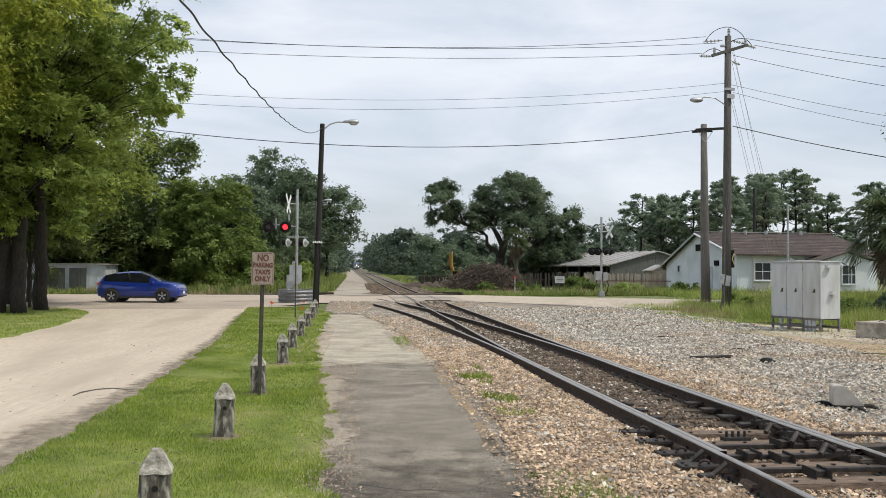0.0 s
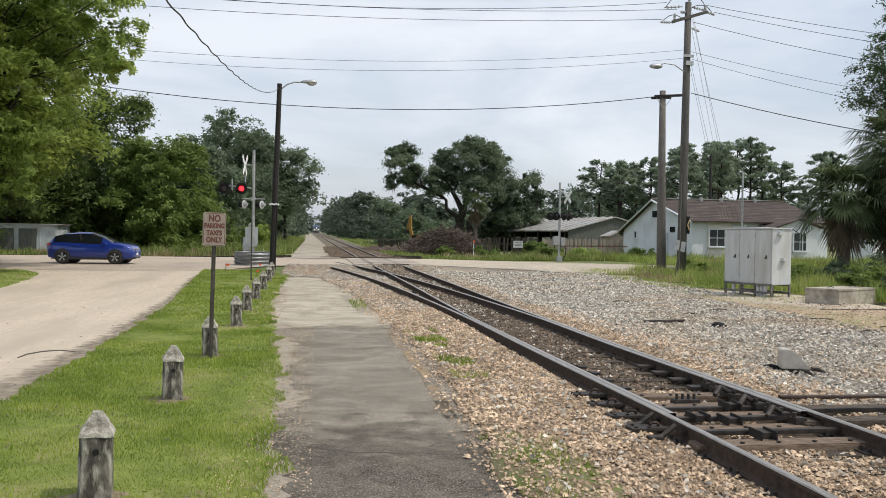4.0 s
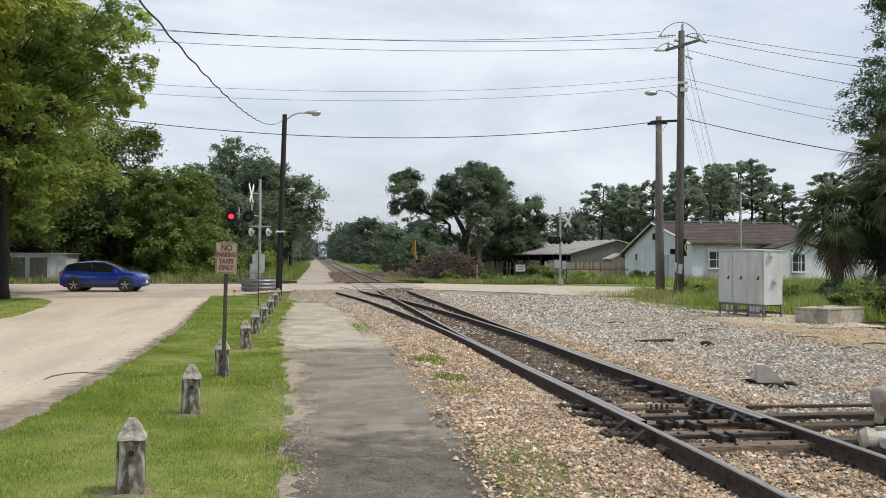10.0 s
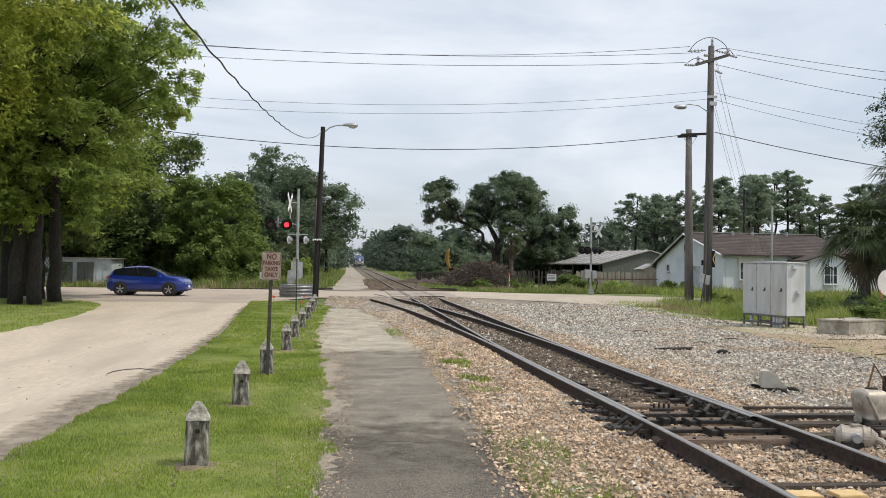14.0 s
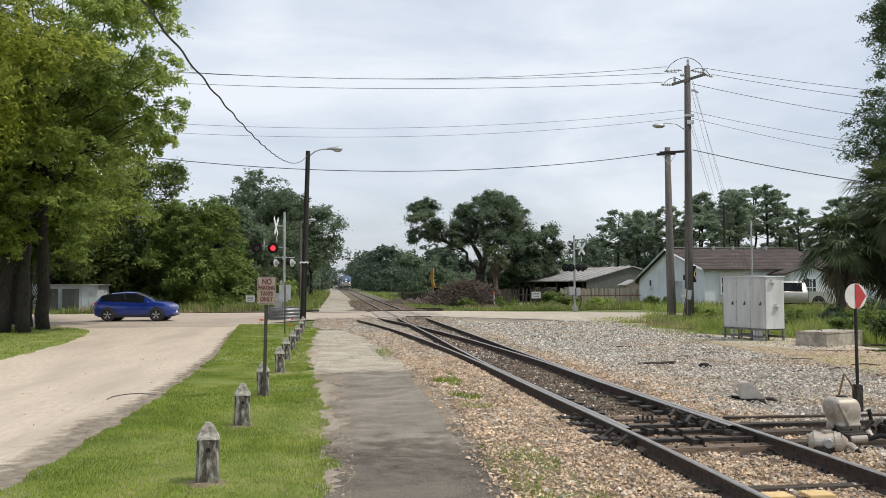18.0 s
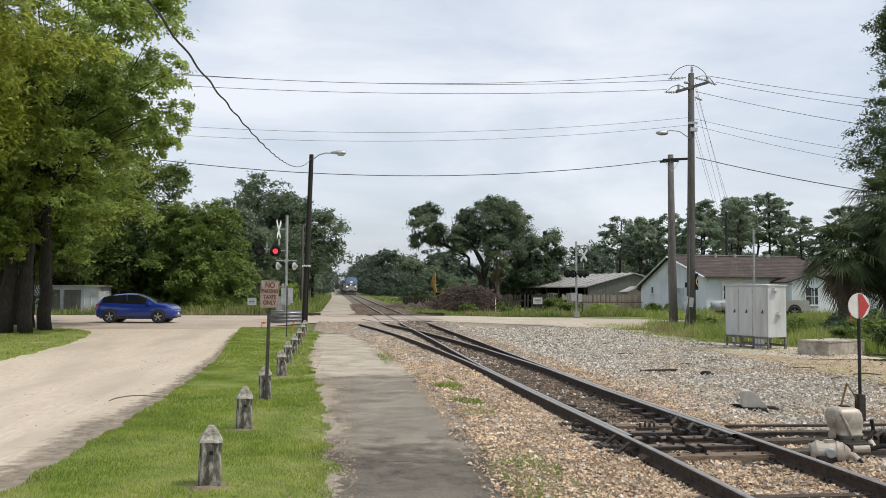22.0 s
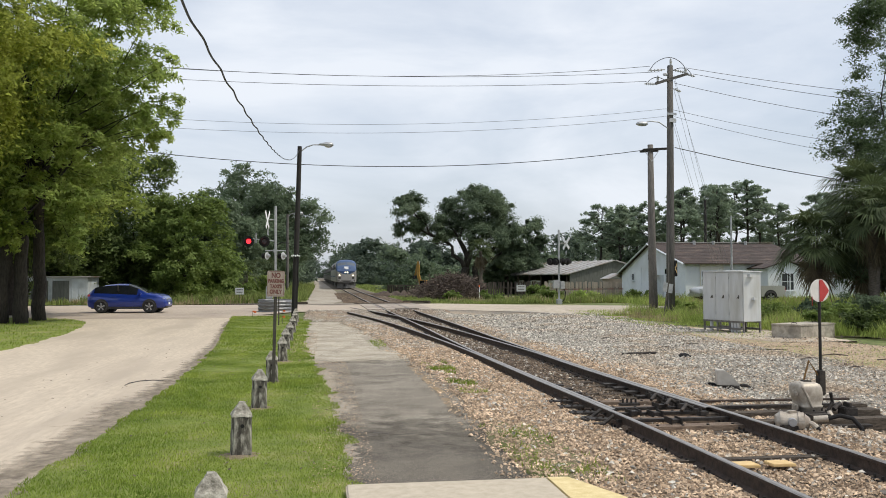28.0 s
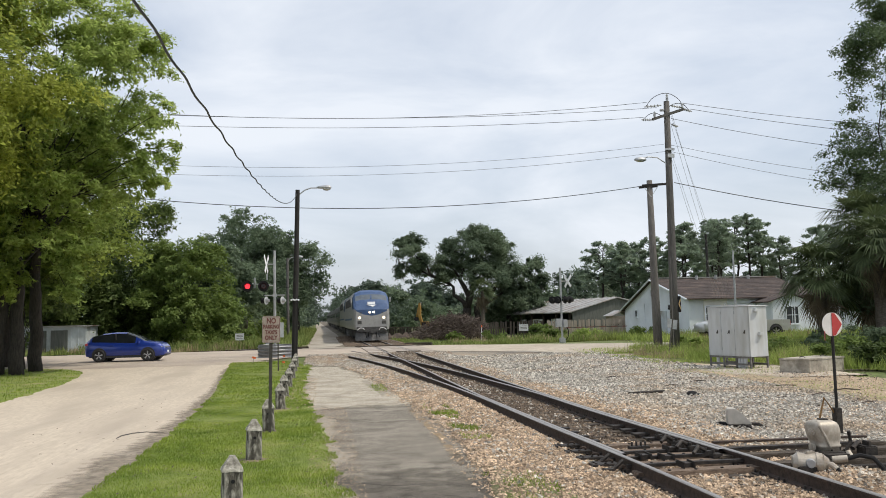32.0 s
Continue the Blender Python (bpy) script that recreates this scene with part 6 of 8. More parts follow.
for i, (x, y) in enumerate([(6.8, 22), (7.6, 14.5), (5.8, 17.2), (8.4, 9.4), (8.9, 12), (6.2, 13.3), (4.2, 22.6), (9.6, 10.2), (10.2, 8.8), (3.2, 27.5), (7.2, 9.0), (8.2, 7.2)]):
    solo("stick", tube([(-0.3, 0, 0.0), (0, rng.uniform(-0.08, 0.08), 0.03), (0.35, rng.uniform(-0.15, 0.15), 0.0)], 0.016, n=6), M["brush"], "brown dead stick lying on the ground", "stick",
         pose(x, y, gz(x, y) + 0.05, 0, 0, rng.uniform(-30, 30)), "sticks on the gravel")
for i, (x, y, s) in enumerate([(4.9, 8.1, 0.10), (4.6, 9.9, 0.12), (7.5, 13.2, 0.09), (2.9, 26.0, 0.16), (3.6, 30.5, 0.2)]):
    bm = bmesh.new()
    bmesh.ops.create_icosphere(bm, subdivisions=1, radius=s)
    for v in bm.verts:
        v.co *= 0.7 + 0.5 * noise.noise(v.co * 9 + Vector((i, 0, 0)))
        v.co.z *= 0.5
    solo("pale_rock", bm, M["conc"], "pale rock lying on the gravel", "rock", pose(x, y, gz(x, y) + 0.06), "rocks on the gravel")


# ---- house ----
def window(parent, x, y, z, w, h, rows=2, cols=2, face="front"):
    f = bmesh.new()
    t = 0.07
    for sx in (-1, 1):
        box(sx * (w / 2 + t / 2), 0, 0, t, 0.08, h + 2 * t, bm=f)
    for sz in (-1, 1):
        box(0, 0, sz * (h / 2 + t / 2), w, 0.08, t, bm=f)
    win = part("window", f, M["wall"], parent, "white framed window with dark panes", at=pose(x, y, z, 0, 0, 0 if face == "front" else -90))
    for k in range(1, cols):
        part("glazing_bar", box(-w / 2 + w * k / cols, 0.005, 0, 0.035, 0.05, h), M["wall"], win)
    for k in range(1, rows):
        part("glazing_bar", box(0, 0.003, -h / 2 + h * k / rows, w, 0.05, 0.045), M["wall"], win)
    part("pane", box(0, 0.02, 0, w, 0.012, h), M["pane"], win)
    part("sill", box(0, -0.05, -h / 2 - 0.09, w + 0.2, 0.14, 0.05), M["wall"], win)
    return win


def white_house():
    z = gz(24, 50)
    h = thing("house", "low white painted house with a worn brown shingle roof", "house", pose(23.13, 50.0, z, 0, 0, 2.7))
    L, D, ef, eb, rg, ry = 8.6, 12.0, 3.03, 2.40, 4.68, 6.0
    part("wall", box(L / 2 + 1.1, 0.09, ef / 2 - 0.1, L + 1.79, 0.2, ef + 0.2), M["wall"], h, "white front wall")
    part("block_wall", box(2.1, -0.03, ef / 2 - 0.1, 1.9, 0.12, ef + 0.14), M["wall_cream"], h, "cream block wall panel")
    g = bmesh.new()
    out = [(0, -0.2), (0, ef), (ry, rg), (D, eb), (D, -0.2)]
    a, b = [g.verts.new((0.002, y, zz)) for y, zz in out], [g.verts.new((0.2, y, zz)) for y, zz in out]
    g.faces.new(a)
    g.faces.new(b[::-1])
    for k in range(5):
        g.faces.new((a[k], b[k], b[(k + 1) % 5], a[(k + 1) % 5]))
    part("gable_wall", g, M["wall"], h, "white gable wall")
    part("wall", box(L + 2.0, D / 2, 1.2, 0.2, D, 2.6), M["wall"], h)
    part("wall", box(L / 2 + 1.0, D, 1.0, L + 2.0, 0.2, 2.3), M["wall"], h)
    for (y0, z0, y1, z1) in ((-0.45, ef - 0.12, ry, rg), (ry, rg, D + 0.4, eb - 0.16)):
        n = 14
        top, low = [], []
        for k in range(n + 1):
            yy, zz = y0 + (y1 - y0) * k / n, z0 + (z1 - z0) * k / n
            if z1 > z0:
                top += [(yy, zz + 0.03)] if k == 0 else [(yy, zz + 0.028), (yy, zz + 0.04)]
            else:
                top += [(yy, zz + 0.04), (yy, zz + 0.028)] if k < n else [(yy, zz + 0.03)]
        outline = top + [(y1, z1 - 0.06), (y0, z0 - 0.06)]
        r = prism(outline, L + 2.65, m=Matrix(((0, 1, 0, L / 2 + 0.97), (1, 0, 0, 0), (0, 0, 1, 0), (0, 0, 0, 1))))
        part("roof", r, M["roof"], h, "worn brown shingle roof slope")
    part("ridge_cap", box(L / 2 + 1, ry, rg + 0.09, L + 2.6, 0.3, 0.06), M["tin"], h, "rusty metal ridge cap")
    for k, x in enumerate((3.6, 5.3, 8.2)):
        part("roof_vent", rod((x, ry - 0.4, rg - 0.1), (x, ry - 0.4, rg + 0.22), 0.12, n=10), M["galv"], h)
    for y0, z0, y1, z1 in ((-0.45, ef - 0.16, ry, rg - 0.06), (ry, rg - 0.06, D + 0.4, eb - 0.2)):
        part("bargeboard", rod((-0.37, y0, z0), (-0.37, y1, z1), 0.08, n=4), M["wall"], h)
    window(h, 1.85, -0.135, 1.75, 1.15, 1.15)
    part("gable_vent", box(-0.03, ry, 3.55, 0.06, 0.9, 0.5), M["glass"], h, "dark louvred gable vent")
    part("gable_vent", box(-0.03, 3.0, 2.35, 0.06, 0.7, 0.38), M["glass"], h)
    part("gable_door", box(-0.03, 4.35, 1.05, 0.05, 1.3, 2.1), M["shed"], h, "pale grey boarded door")
    window(h, -0.02, 9.6, 1.95, 0.45, 0.5, 1, 1, "side")
    part("wall_batten", box(-0.02, 7.9, 1.3, 0.03, 0.06, 2.9), M["wall"], h)
    # small projecting porch with its own gable
    part("porch_wall", box(6.9, -2.1, 1.25, 2.9, 0.16, 2.8), M["wall"], h, "white porch wall")
    part("porch_wall", box(5.5, -1.0, 1.25, 0.14, 2.1, 2.8), M["wall"], h)
    part("porch_wall", box(8.28, -1.0, 1.25, 0.14, 2.1, 2.8), M["wall"], h)
    pg = prism([(-1.75, 0), (1.75, 0), (0, 0.55)], 2.6)
    part("porch_gable", pg, M["wall"], h, at=pose(6.9, -0.9, 2.5))
    for s in (-1, 1):
        part("porch_roof", box(0, 0, 0, 2.02, 2.9, 0.08, turn=pose(0, 0, 0, 0, 17.4 * s, 0)), M["roof"], h, at=pose(6.9 + 0.94 * s, -0.95, 2.83))
    window(h, 7.0, -2.2, 1.55, 0.95, 1.2)
    part("dark_doorway", box(8.8, -0.02, 1.0, 0.7, 0.1, 2.1), M["glass"], h, "dark doorway")
    # bracket in front of the porch window
    part("clothes_bracket", tube([(6.1, -2.6, 2.45), (6.9, -2.7, 1.95), (7.7, -2.6, 2.5)], 0.03, n=6), M["pole_dark"], h, "dark antenna bracket")
    part("bracket_post", rod((6.9, -2.65, -0.1), (6.9, -2.65, 2.2), 0.04, n=8), M["wall"], h)


white_house()


def white_cabin():
    c = thing("cabin", "low white painted cabin behind the palms", "cabin", pose(38.4, 52.0, gz(40, 52)))
    part("wall", box(5.0, 2.2, 1.45, 10.0, 4.4, 3.2), M["wall"], c, "white painted wall")
    part("roof", prism([(-5.4, 0), (5.4, 0), (5.4, 0.1), (0, 0.75), (-5.4, 0.1)], 5.0), M["roof"], c, "brown shingle roof", at=pose(5.0, 2.2, 3.02))
    window(c, 3.4, -0.05, 1.9, 1.2, 0.9)
    window(c, 6.6, -0.05, 1.9, 1.2, 0.9)
    part("door", box(5.0, -0.02, 0.95, 0.95, 0.08, 2.05), M["pane"], c, "dark door")


white_cabin()


def barn():
    """Open-sided barn; its gable end stands before the yard and its ridge runs away from it."""
    b = thing("barn", "long open-sided barn with a weathered tin roof behind the fence", "barn", pose(26.0, 74.0, gz(26, 74), 0, 0, 12))
    half, D, ez, az = 5.1, 18.5, 2.42, 3.72
    n = 22
    for s in (-1, 1):
        top = [((-0.02 - (half + 0.5) * k / n) * -s, az + 0.05 - (az - ez) * (half + 0.5) / half * k / n + 0.03 * (k % 2)) for k in range(n + 1)]
        under = [(x, z - 0.10) for x, z in top[::-1]]
        part("roof", prism(top + under, D + 0.7, m=pose(0, D / 2, 0)), M["tin"], b, "weathered tin roof slope")
    for k in range(12):
        part("roof_seam", box(-half / 2 - 0.25, 0.4 + 1.6 * k, (az + ez) / 2 + 0.045, half + 0.9, 0.05, 0.05, turn=pose(0, 0, 0, 0, -14.2, 0)), M["tin"], b)
    part("end_wall", prism([(-half, -0.1), (half, -0.1), (half, ez), (0, az - 0.06), (-half, ez)], 0.15), M["barnwall"], b, "grey green board gable wall")
    for k in range(34):
        x = -half + 0.15 + 0.3 * k
        part("batten", box(x, -0.085, (az - 0.2 - (az - ez) * abs(x) / half) / 2, 0.04, 0.02, az - 0.35 - (az - ez) * abs(x) / half), M["barnwall"], b)
    for k in range(7):
        part("post", box(-half, 0.6 + 2.9 * k, 1.15, 0.16, 0.16, 2.5), M["plank"], b)
    part("back_wall", box(half, D / 2, 1.15, 0.12, D, 2.5), M["barnwall"], b)
    part("far_wall", box(0, D, 1.1, 2 * half, 0.12, 2.4), M["barnwall"], b)
    for y in (5.0, 9.5, 13.6):
        part("white_panel", box(-half + 0.8, y, 1.3, 0.1, 2.4, 0.75), M["white"], b, "white stored panel")


barn()


def small_shed():
    z = gz(24.5, 67)
    s = thing("shed", "small shed with a pale tin roof behind the fence", "shed", pose(23.1, 67.0, z))
    part("wall", box(1.0, 1.0, 0.9, 2.0, 2.0, 1.9), M["plank_light"], s)
    for sg in (-1, 1):
        part("roof", box(0, 0, 0, 1.35, 2.5, 0.06, turn=pose(0, 0, 0, 0, 24 * sg, 0)), M["tin"], s, at=pose(1.0 + 0.56 * sg, 1.0, 2.12))


small_shed()


# ---- fences, pile and machine beyond the crossing ----
plank_mesh = mesh_of("plank", box(0, 0, 0.8, 0.15, 0.035, 1.75, bevel=0.006), M["plank"])
light_plank = mesh_of("plank", box(0, 0, 0.8, 0.15, 0.03, 1.7, bevel=0.006), M["plank_light"])


def fence(name, x0, y0, x1, y1, n, mesh, label, gap=0.0):
    f = thing(name, label, "fence", pose(0, 0, 0), "yard fences")
    rng = random.Random(int(x0 * 10))
    ang = math.degrees(math.atan2(y1 - y0, x1 - x0))
    for k in range(n):
        if rng.random() < gap:
            continue
        u = (k + 0.5) / n
        x, y = x0 + (x1 - x0) * u, y0 + (y1 - y0) * u
        part("plank", mesh, None, f, at=pose(x, y, gz(x, y) - 0.06 + rng.uniform(-0.05, 0.08), 0, rng.uniform(-3, 3), ang + rng.uniform(-8, 8)))
    mid = ((x0 + x1) / 2, (y0 + y1) / 2)
    part("rail", rod((x0, y0 + 0.05, gz(x0, y0) + 1.1), (x1, y1 + 0.05, gz(x1, y1) + 1.1), 0.045, n=6), M["plank"], f)


fence("plank_fence", 10.2, 62.0, 15.6, 61.0, 26, plank_mesh, "ragged dark wooden plank fence with gaps", 0.22)
fence("board_fence", 15.8, 63.5, 27.5, 62.0, 72, light_plank, "tan wooden board fence behind the signal")
low_plank = mesh_of("plank", box(0, 0, 0.5, 0.16, 0.035, 1.15, bevel=0.006), M["plank"])
fence("board_fence", 3.4, 84.0, 8.4, 77.0, 46, low_plank, "low dark board fence beside the brush pile")


def notice(x, y, z, w, h, label):
    s = thing("notice_sign", label, "sign", pose(x, y, gz(x, y)), "notice signs")
    part("post", rod((0, 0.02, -0.05), (0, 0.02, z + h / 2), 0.03, n=8), M["greypost"], s)
    p = part("plate", box(0, -0.02, z, w, 0.012, h, bevel=0.003), M["cab"], s)
    for k in range(3):
        part("text_bar", box(0, -0.028, z + h * (0.25 - 0.22 * k), w * 0.7, 0.003, h * 0.08), M["greypost"], p)


notice(11.5, 54.0, 1.2, 0.72, 0.5, "white notice board with grey lines of text on a post")
notice(-9.6, 52.0, 0.95, 0.62, 0.48, "small white notice with grey lines of text in the grass")
z = gz(-7.6, 49.5)
solo("old_rail", rail_mesh("old_rail", [-3.0, 0.0, 3.2], lambda y: 0.0, -0.15), None, "rusty old rail lying in the roadside grass", "rail", pose(-9.8, 49.2, gz(-9.8, 49) + 0.06, 0, 0, 82))
solo("old_timber", box(0, 0, 0, 1.8, 0.2, 0.16, bevel=0.03), M["tie"], "dark old timber lying beside the lane", "timber", pose(-5.6, 48.5, gz(-5.6, 48.5) + 0.08, 0, 0, -4), "old timbers")
solo("old_timber", box(0, 0, 0, 2.2, 0.26, 0.24, bevel=0.03), M["tie"], "dark old timber lying beside the track", "timber", pose(2.9, 49.6, gz(2.9, 49.6) + 0.10, 0, 0, -40), "old timbers")


def brush_pile():
    rng = np.random.default_rng(91)
    b = thing("brush_pile", "large heap of dead branches and dark soil from cleared land", "brush pile", pose(8.6, 70.0, gz(8.6, 70)))
    n = 40
    v, f = [], []
    for i in range(n + 1):
        for j in range(13):
            x, y = -4.2 + 8.6 * i / n, -1.6 + 3.4 * j / 12
            h = max(0, 1 - (x / 4.3) ** 2) ** 0.8 * max(0, 1 - ((y - 0.1) / 1.75) ** 2) ** 0.7
            v.append((x, y, -0.1 + h * (1.25 + 0.8 * noise.noise((x * 0.9, y * 0.9, 1)) + 0.35 * noise.noise((x * 2.6, y * 2.6, 5)))))
    for i in range(n):
        for j in range(12):
            f.append((i * 13 + j, (i + 1) * 13 + j, (i + 1) * 13 + j + 1, i * 13 + j + 1))
    part("soil_mound", quick("soil_mound", v, f, M["debris"], True), None, b)
    v, f = [], []
    for k in range(4200):
        x = rng.normal(0.2, 1.9)
        y = rng.uniform(-1.7, 1.5)
        if abs(x) > 4.6:
            continue
        h = max(0.05, 1 - (x / 4.5) ** 2) * max(0.1, 1 - ((y - 0.1) / 2.0) ** 2)
        p = np.array([x, y, h * rng.uniform(0.2, 2.35)])
        d = rng.normal(0, 1, 3) * (1, 0.7, 0.55)
        d /= np.linalg.norm(d)
        L, r = rng.uniform(0.4, 1.7), rng.uniform(0.012, 0.045)
        s = np.cross(d, (0.1, 0.2, 1.0))
        s /= np.linalg.norm(s)
        u = np.cross(d, s)
        i0 = len(v)
        for e, rr in ((-0.5, r), (0.5, r * 0.4)):
            for a in (0, 2.1, 4.2):
                v.append(p + d * L * e + (s * math.cos(a) + u * math.sin(a)) * rr)
        for a in range(3):
            f.append((i0 + a, i0 + (a + 1) % 3, i0 + 3 + (a + 1) % 3, i0 + 3 + a))
    tagged(part("brush_tangle", quick("brush_tangle", v, f, M["brush"]), None, b, "tangle of dead grey branches"), kind="stuff")
    part("marker_stake", rod((2.1, -2.6, -0.1), (2.1, -2.6, 1.15), 0.03, n=6), M["white"], b)
    part("stake_flag", box(2.1, -2.62, 1.2, 0.12, 0.03, 0.2), M["orange"], b, "orange flagging tape")


brush_pile()


def soil_bank():
    v, f = [], []
    n = 44
    for i in range(n + 1):
        for j in range(9):
            x, y = -5.0 + 10.0 * i / n, -1.5 + 3.0 * j / 8
            h = max(0, 1 - (x / 5) ** 4) * max(0, 1 - (y / 1.5) ** 2)
            v.append((x, y, -0.1 + h * (0.75 + 0.5 * noise.noise((x * 1.1, y, 3)) + 0.3 * noise.noise((x * 3, y * 3, 5)))))
    for i in range(n):
        for j in range(8):
            f.append((i * 9 + j, (i + 1) * 9 + j, (i + 1) * 9 + j + 1, i * 9 + j + 1))
    solo("soil_bank", quick("soil_bank", v, f, M["debris"], True), None, "low bank of dark cleared soil and debris", "soil bank", pose(5.2, 74.6, gz(5, 74)))
    rng = random.Random(6)
    for k in range(14):
        x, y = rng.uniform(1.8, 9.5), rng.uniform(70.5, 73.0)
        L = rng.uniform(0.8, 2.4)
        solo("log", tube([(-L / 2, 0, 0), (0, rng.uniform(-0.1, 0.1), 0.06), (L / 2, 0, 0)], [0.09, 0.08, 0.06], n=7), M["bark"], "dark fallen log lying by the brush pile", "log",
             pose(x, y, gz(x, y) + 0.08, 0, 0, rng.uniform(-60, 60)), "logs by the brush pile")


soil_bank()


def excavator():
    e = thing("excavator", "yellow tracked excavator with a raised boom behind the brush pile", "excavator", pose(7.2, 80.5, gz(7.2, 80.5), 0, 0, 150))
    for y in (-0.6, 0.6):
        part("track", box(0, y, 0.30, 2.2, 0.36, 0.55, bevel=0.2), M["trim"], e)
    part("turntable", rod((0, 0, 0.55), (0, 0, 0.72), 0.5, n=16), M["trim"], e)
    part("engine_body", box(-0.75, 0, 1.02, 0.9, 1.3, 0.62, bevel=0.1), M["excav"], e)
    cabp = part("cab", box(-0.05, 0.38, 1.20, 0.7, 0.62, 1.0, bevel=0.06), M["excav"], e)
    part("cab_window", box(0.05, 0.38, 1.38, 0.52, 0.65, 0.5), M["glass"], cabp)
    part("boom", prism([(0.35, 0.9), (0.60, 0.85), (1.05, 2.3), (0.92, 3.7), (0.76, 3.72), (0.78, 2.4)], 0.24), M["excav"], e, at=pose(0, -0.25, 0))
    part("stick_arm", prism([(-0.09, 0.15), (0.09, 0.15), (0.07, -1.4), (-0.05, -1.4)], 0.2), M["excav"], e, at=pose(0.92, -0.25, 3.55, 0, -14, 0))
    part("hydraulic_ram", rod((0.72, -0.25, 3.75), (0.86, -0.25, 3.2), 0.05), M["lensgrey"], e)
    part("bucket", box(1.32, -0.25, 2.0, 0.4, 0.5, 0.4, bevel=0.1), M["trim"], e)


excavator()


# ---- shed at the left ----
def metal_shed():
    s = thing("metal_shed", "pale metal shed with a dark door behind the street tree", "shed", pose(-26.5, 52.5, gz(-22, 52)))
    part("wall", box(3.2, 1.5, 0.95, 6.4, 3.0, 2.0), M["shed"], s)
    for x in (3.2, 4.6):
        part("door", box(x, -0.03, 0.85, 1.1, 0.06, 1.75), M["barnwall"], s, "weathered grey door")
    for k in range(14):
        part("rib", box(0.2 + 0.47 * k, -0.015, 0.95, 0.05, 0.03, 1.95), M["shed"], s)
    part("roof", box(3.2, 1.5, 2.0, 6.8, 3.4, 0.08), M["tin"], s)


metal_shed()
rng = random.Random(8)
for x, y in ((-7.0, 30.6), (-5.6, 30.9), (-6.9, 30.2), (-5.4, 26.0)):
    f = thing("marker_flag", "small orange utility marker flag in the grass", "marker flag", pose(x, y, gz(x, y)), "utility marker flags")
    part("wire_stem", rod((0, 0, 0), (0, 0, 0.34), 0.006, n=5), M["wire"], f)
    part("flag", box(0.05, 0, 0.33, 0.11, 0.006, 0.08), M["orange"], f, "orange plastic flag")
solo("tar_line", tube([(-7.34, 5.72, 0.004), (-7.33, 6.05, 0.004), (-7.2, 6.36, 0.004), (-6.98, 6.48, 0.004), (-6.63, 6.25, 0.004)], [0.010, 0.014, 0.014, 0.013, 0.008], n=5), M["tar"], "curved dark tar line on the street", "tar line")
crack = [(-3.35, 0.20, 0), (-3.2, 0.19, 0), (-3.02, 0.05, 0), (-2.84, -0.05, 0), (-2.66, -0.04, 0), (-2.47, -0.10, 0), (-2.25, -0.12, 0), (-2.11, -0.18, 0), (-1.8, -0.2, 0)]
solo("path_crack", tube([(x, y + 0.0, 0.010) for x, y, _ in crack], [0.004, 0.010, 0.012, 0.008, 0.011, 0.007, 0.012, 0.007, 0.004], n=5), M["tar"], "dark crack running across the asphalt path", "crack")
solo("path_joint", tube([(-3.95, 9.32, 0.011), (-2.6, 9.26, 0.011), (-1.6, 9.3, 0.011)], 0.008, n=5), M["tar"], "dark joint between the two path surfaces", "joint")


# ---- trees ----
def leaf_cloud(centres, radii, count, size, rng, squash=0.75, shell=0.5, droop=0.0, twigs=9, spray=1.0):
    """Leaf quads in sprays: each clump is broken into small sprays of leaves, thin at their edges."""
    centres, radii = np.asarray(centres, float), np.asarray(radii, float)
    n = len(centres) * twigs
    d = rng.normal(size=(n, 3))
    d[:, 2] = np.where(rng.uniform(size=n) < 0.35, np.abs(d[:, 2]), d[:, 2])
    d /= np.linalg.norm(d, axis=1)[:, None]
    big = np.repeat(np.arange(len(centres)), twigs)
    sub = centres[big] + d * (radii[big] * (shell + (1.12 - shell) * rng.uniform(0, 1, n) ** 0.7))[:, None] * (1, 1, squash)
    sr = radii[big] * rng.uniform(0.20, 0.46, n) * spray
    weight = sr ** 1.7 / (sr ** 1.7).sum()
    which = rng.choice(n, count, p=weight)
    off = rng.normal(size=(count, 3)) * (0.62, 0.62, 0.40) * sr[which][:, None]
    off[:, 2] -= 0.18 * np.linalg.norm(off[:, :2], axis=1)
    p = sub[which] + off
    p[:, 2] -= droop * rng.uniform(0, 1, count) ** 2 * radii[big[which]]
    nrm = d[which] * 0.45 + rng.normal(0, 0.42, (count, 3)) + (0, 0, 0.6)
    nrm /= np.linalg.norm(nrm, axis=1)[:, None]
    a = np.cross(nrm, rng.normal(size=(count, 3)))
    a /= np.linalg.norm(a, axis=1)[:, None]
    b = np.cross(nrm, a)
    s = size * rng.uniform(0.55, 1.3, count)[:, None]
    v = np.stack([p - a * s * 0.8 - b * s * 0.45, p - a * s * 0.6 + b * s * 0.5 + nrm * s * 0.1, p + a * s * 1.1], 1)
    return v.reshape(-1, 3), (np.arange(3)[None] + 3 * np.arange(count)[:, None])


def limb(bm, p, q, r0, r1, rng, n=7, bend=0.12, steps=5):
    p, q = Vector(p), Vector(q)
    L = (q - p).length
    mid = [p.lerp(q, i / steps) + Vector(rng.normal(0, bend * L * 0.3, 3).tolist()) * math.sin(math.pi * i / steps) for i in range(steps + 1)]
    tube(mid, [r0 + (r1 - r0) * i / steps for i in range(steps + 1)], n=n, bm=bm)


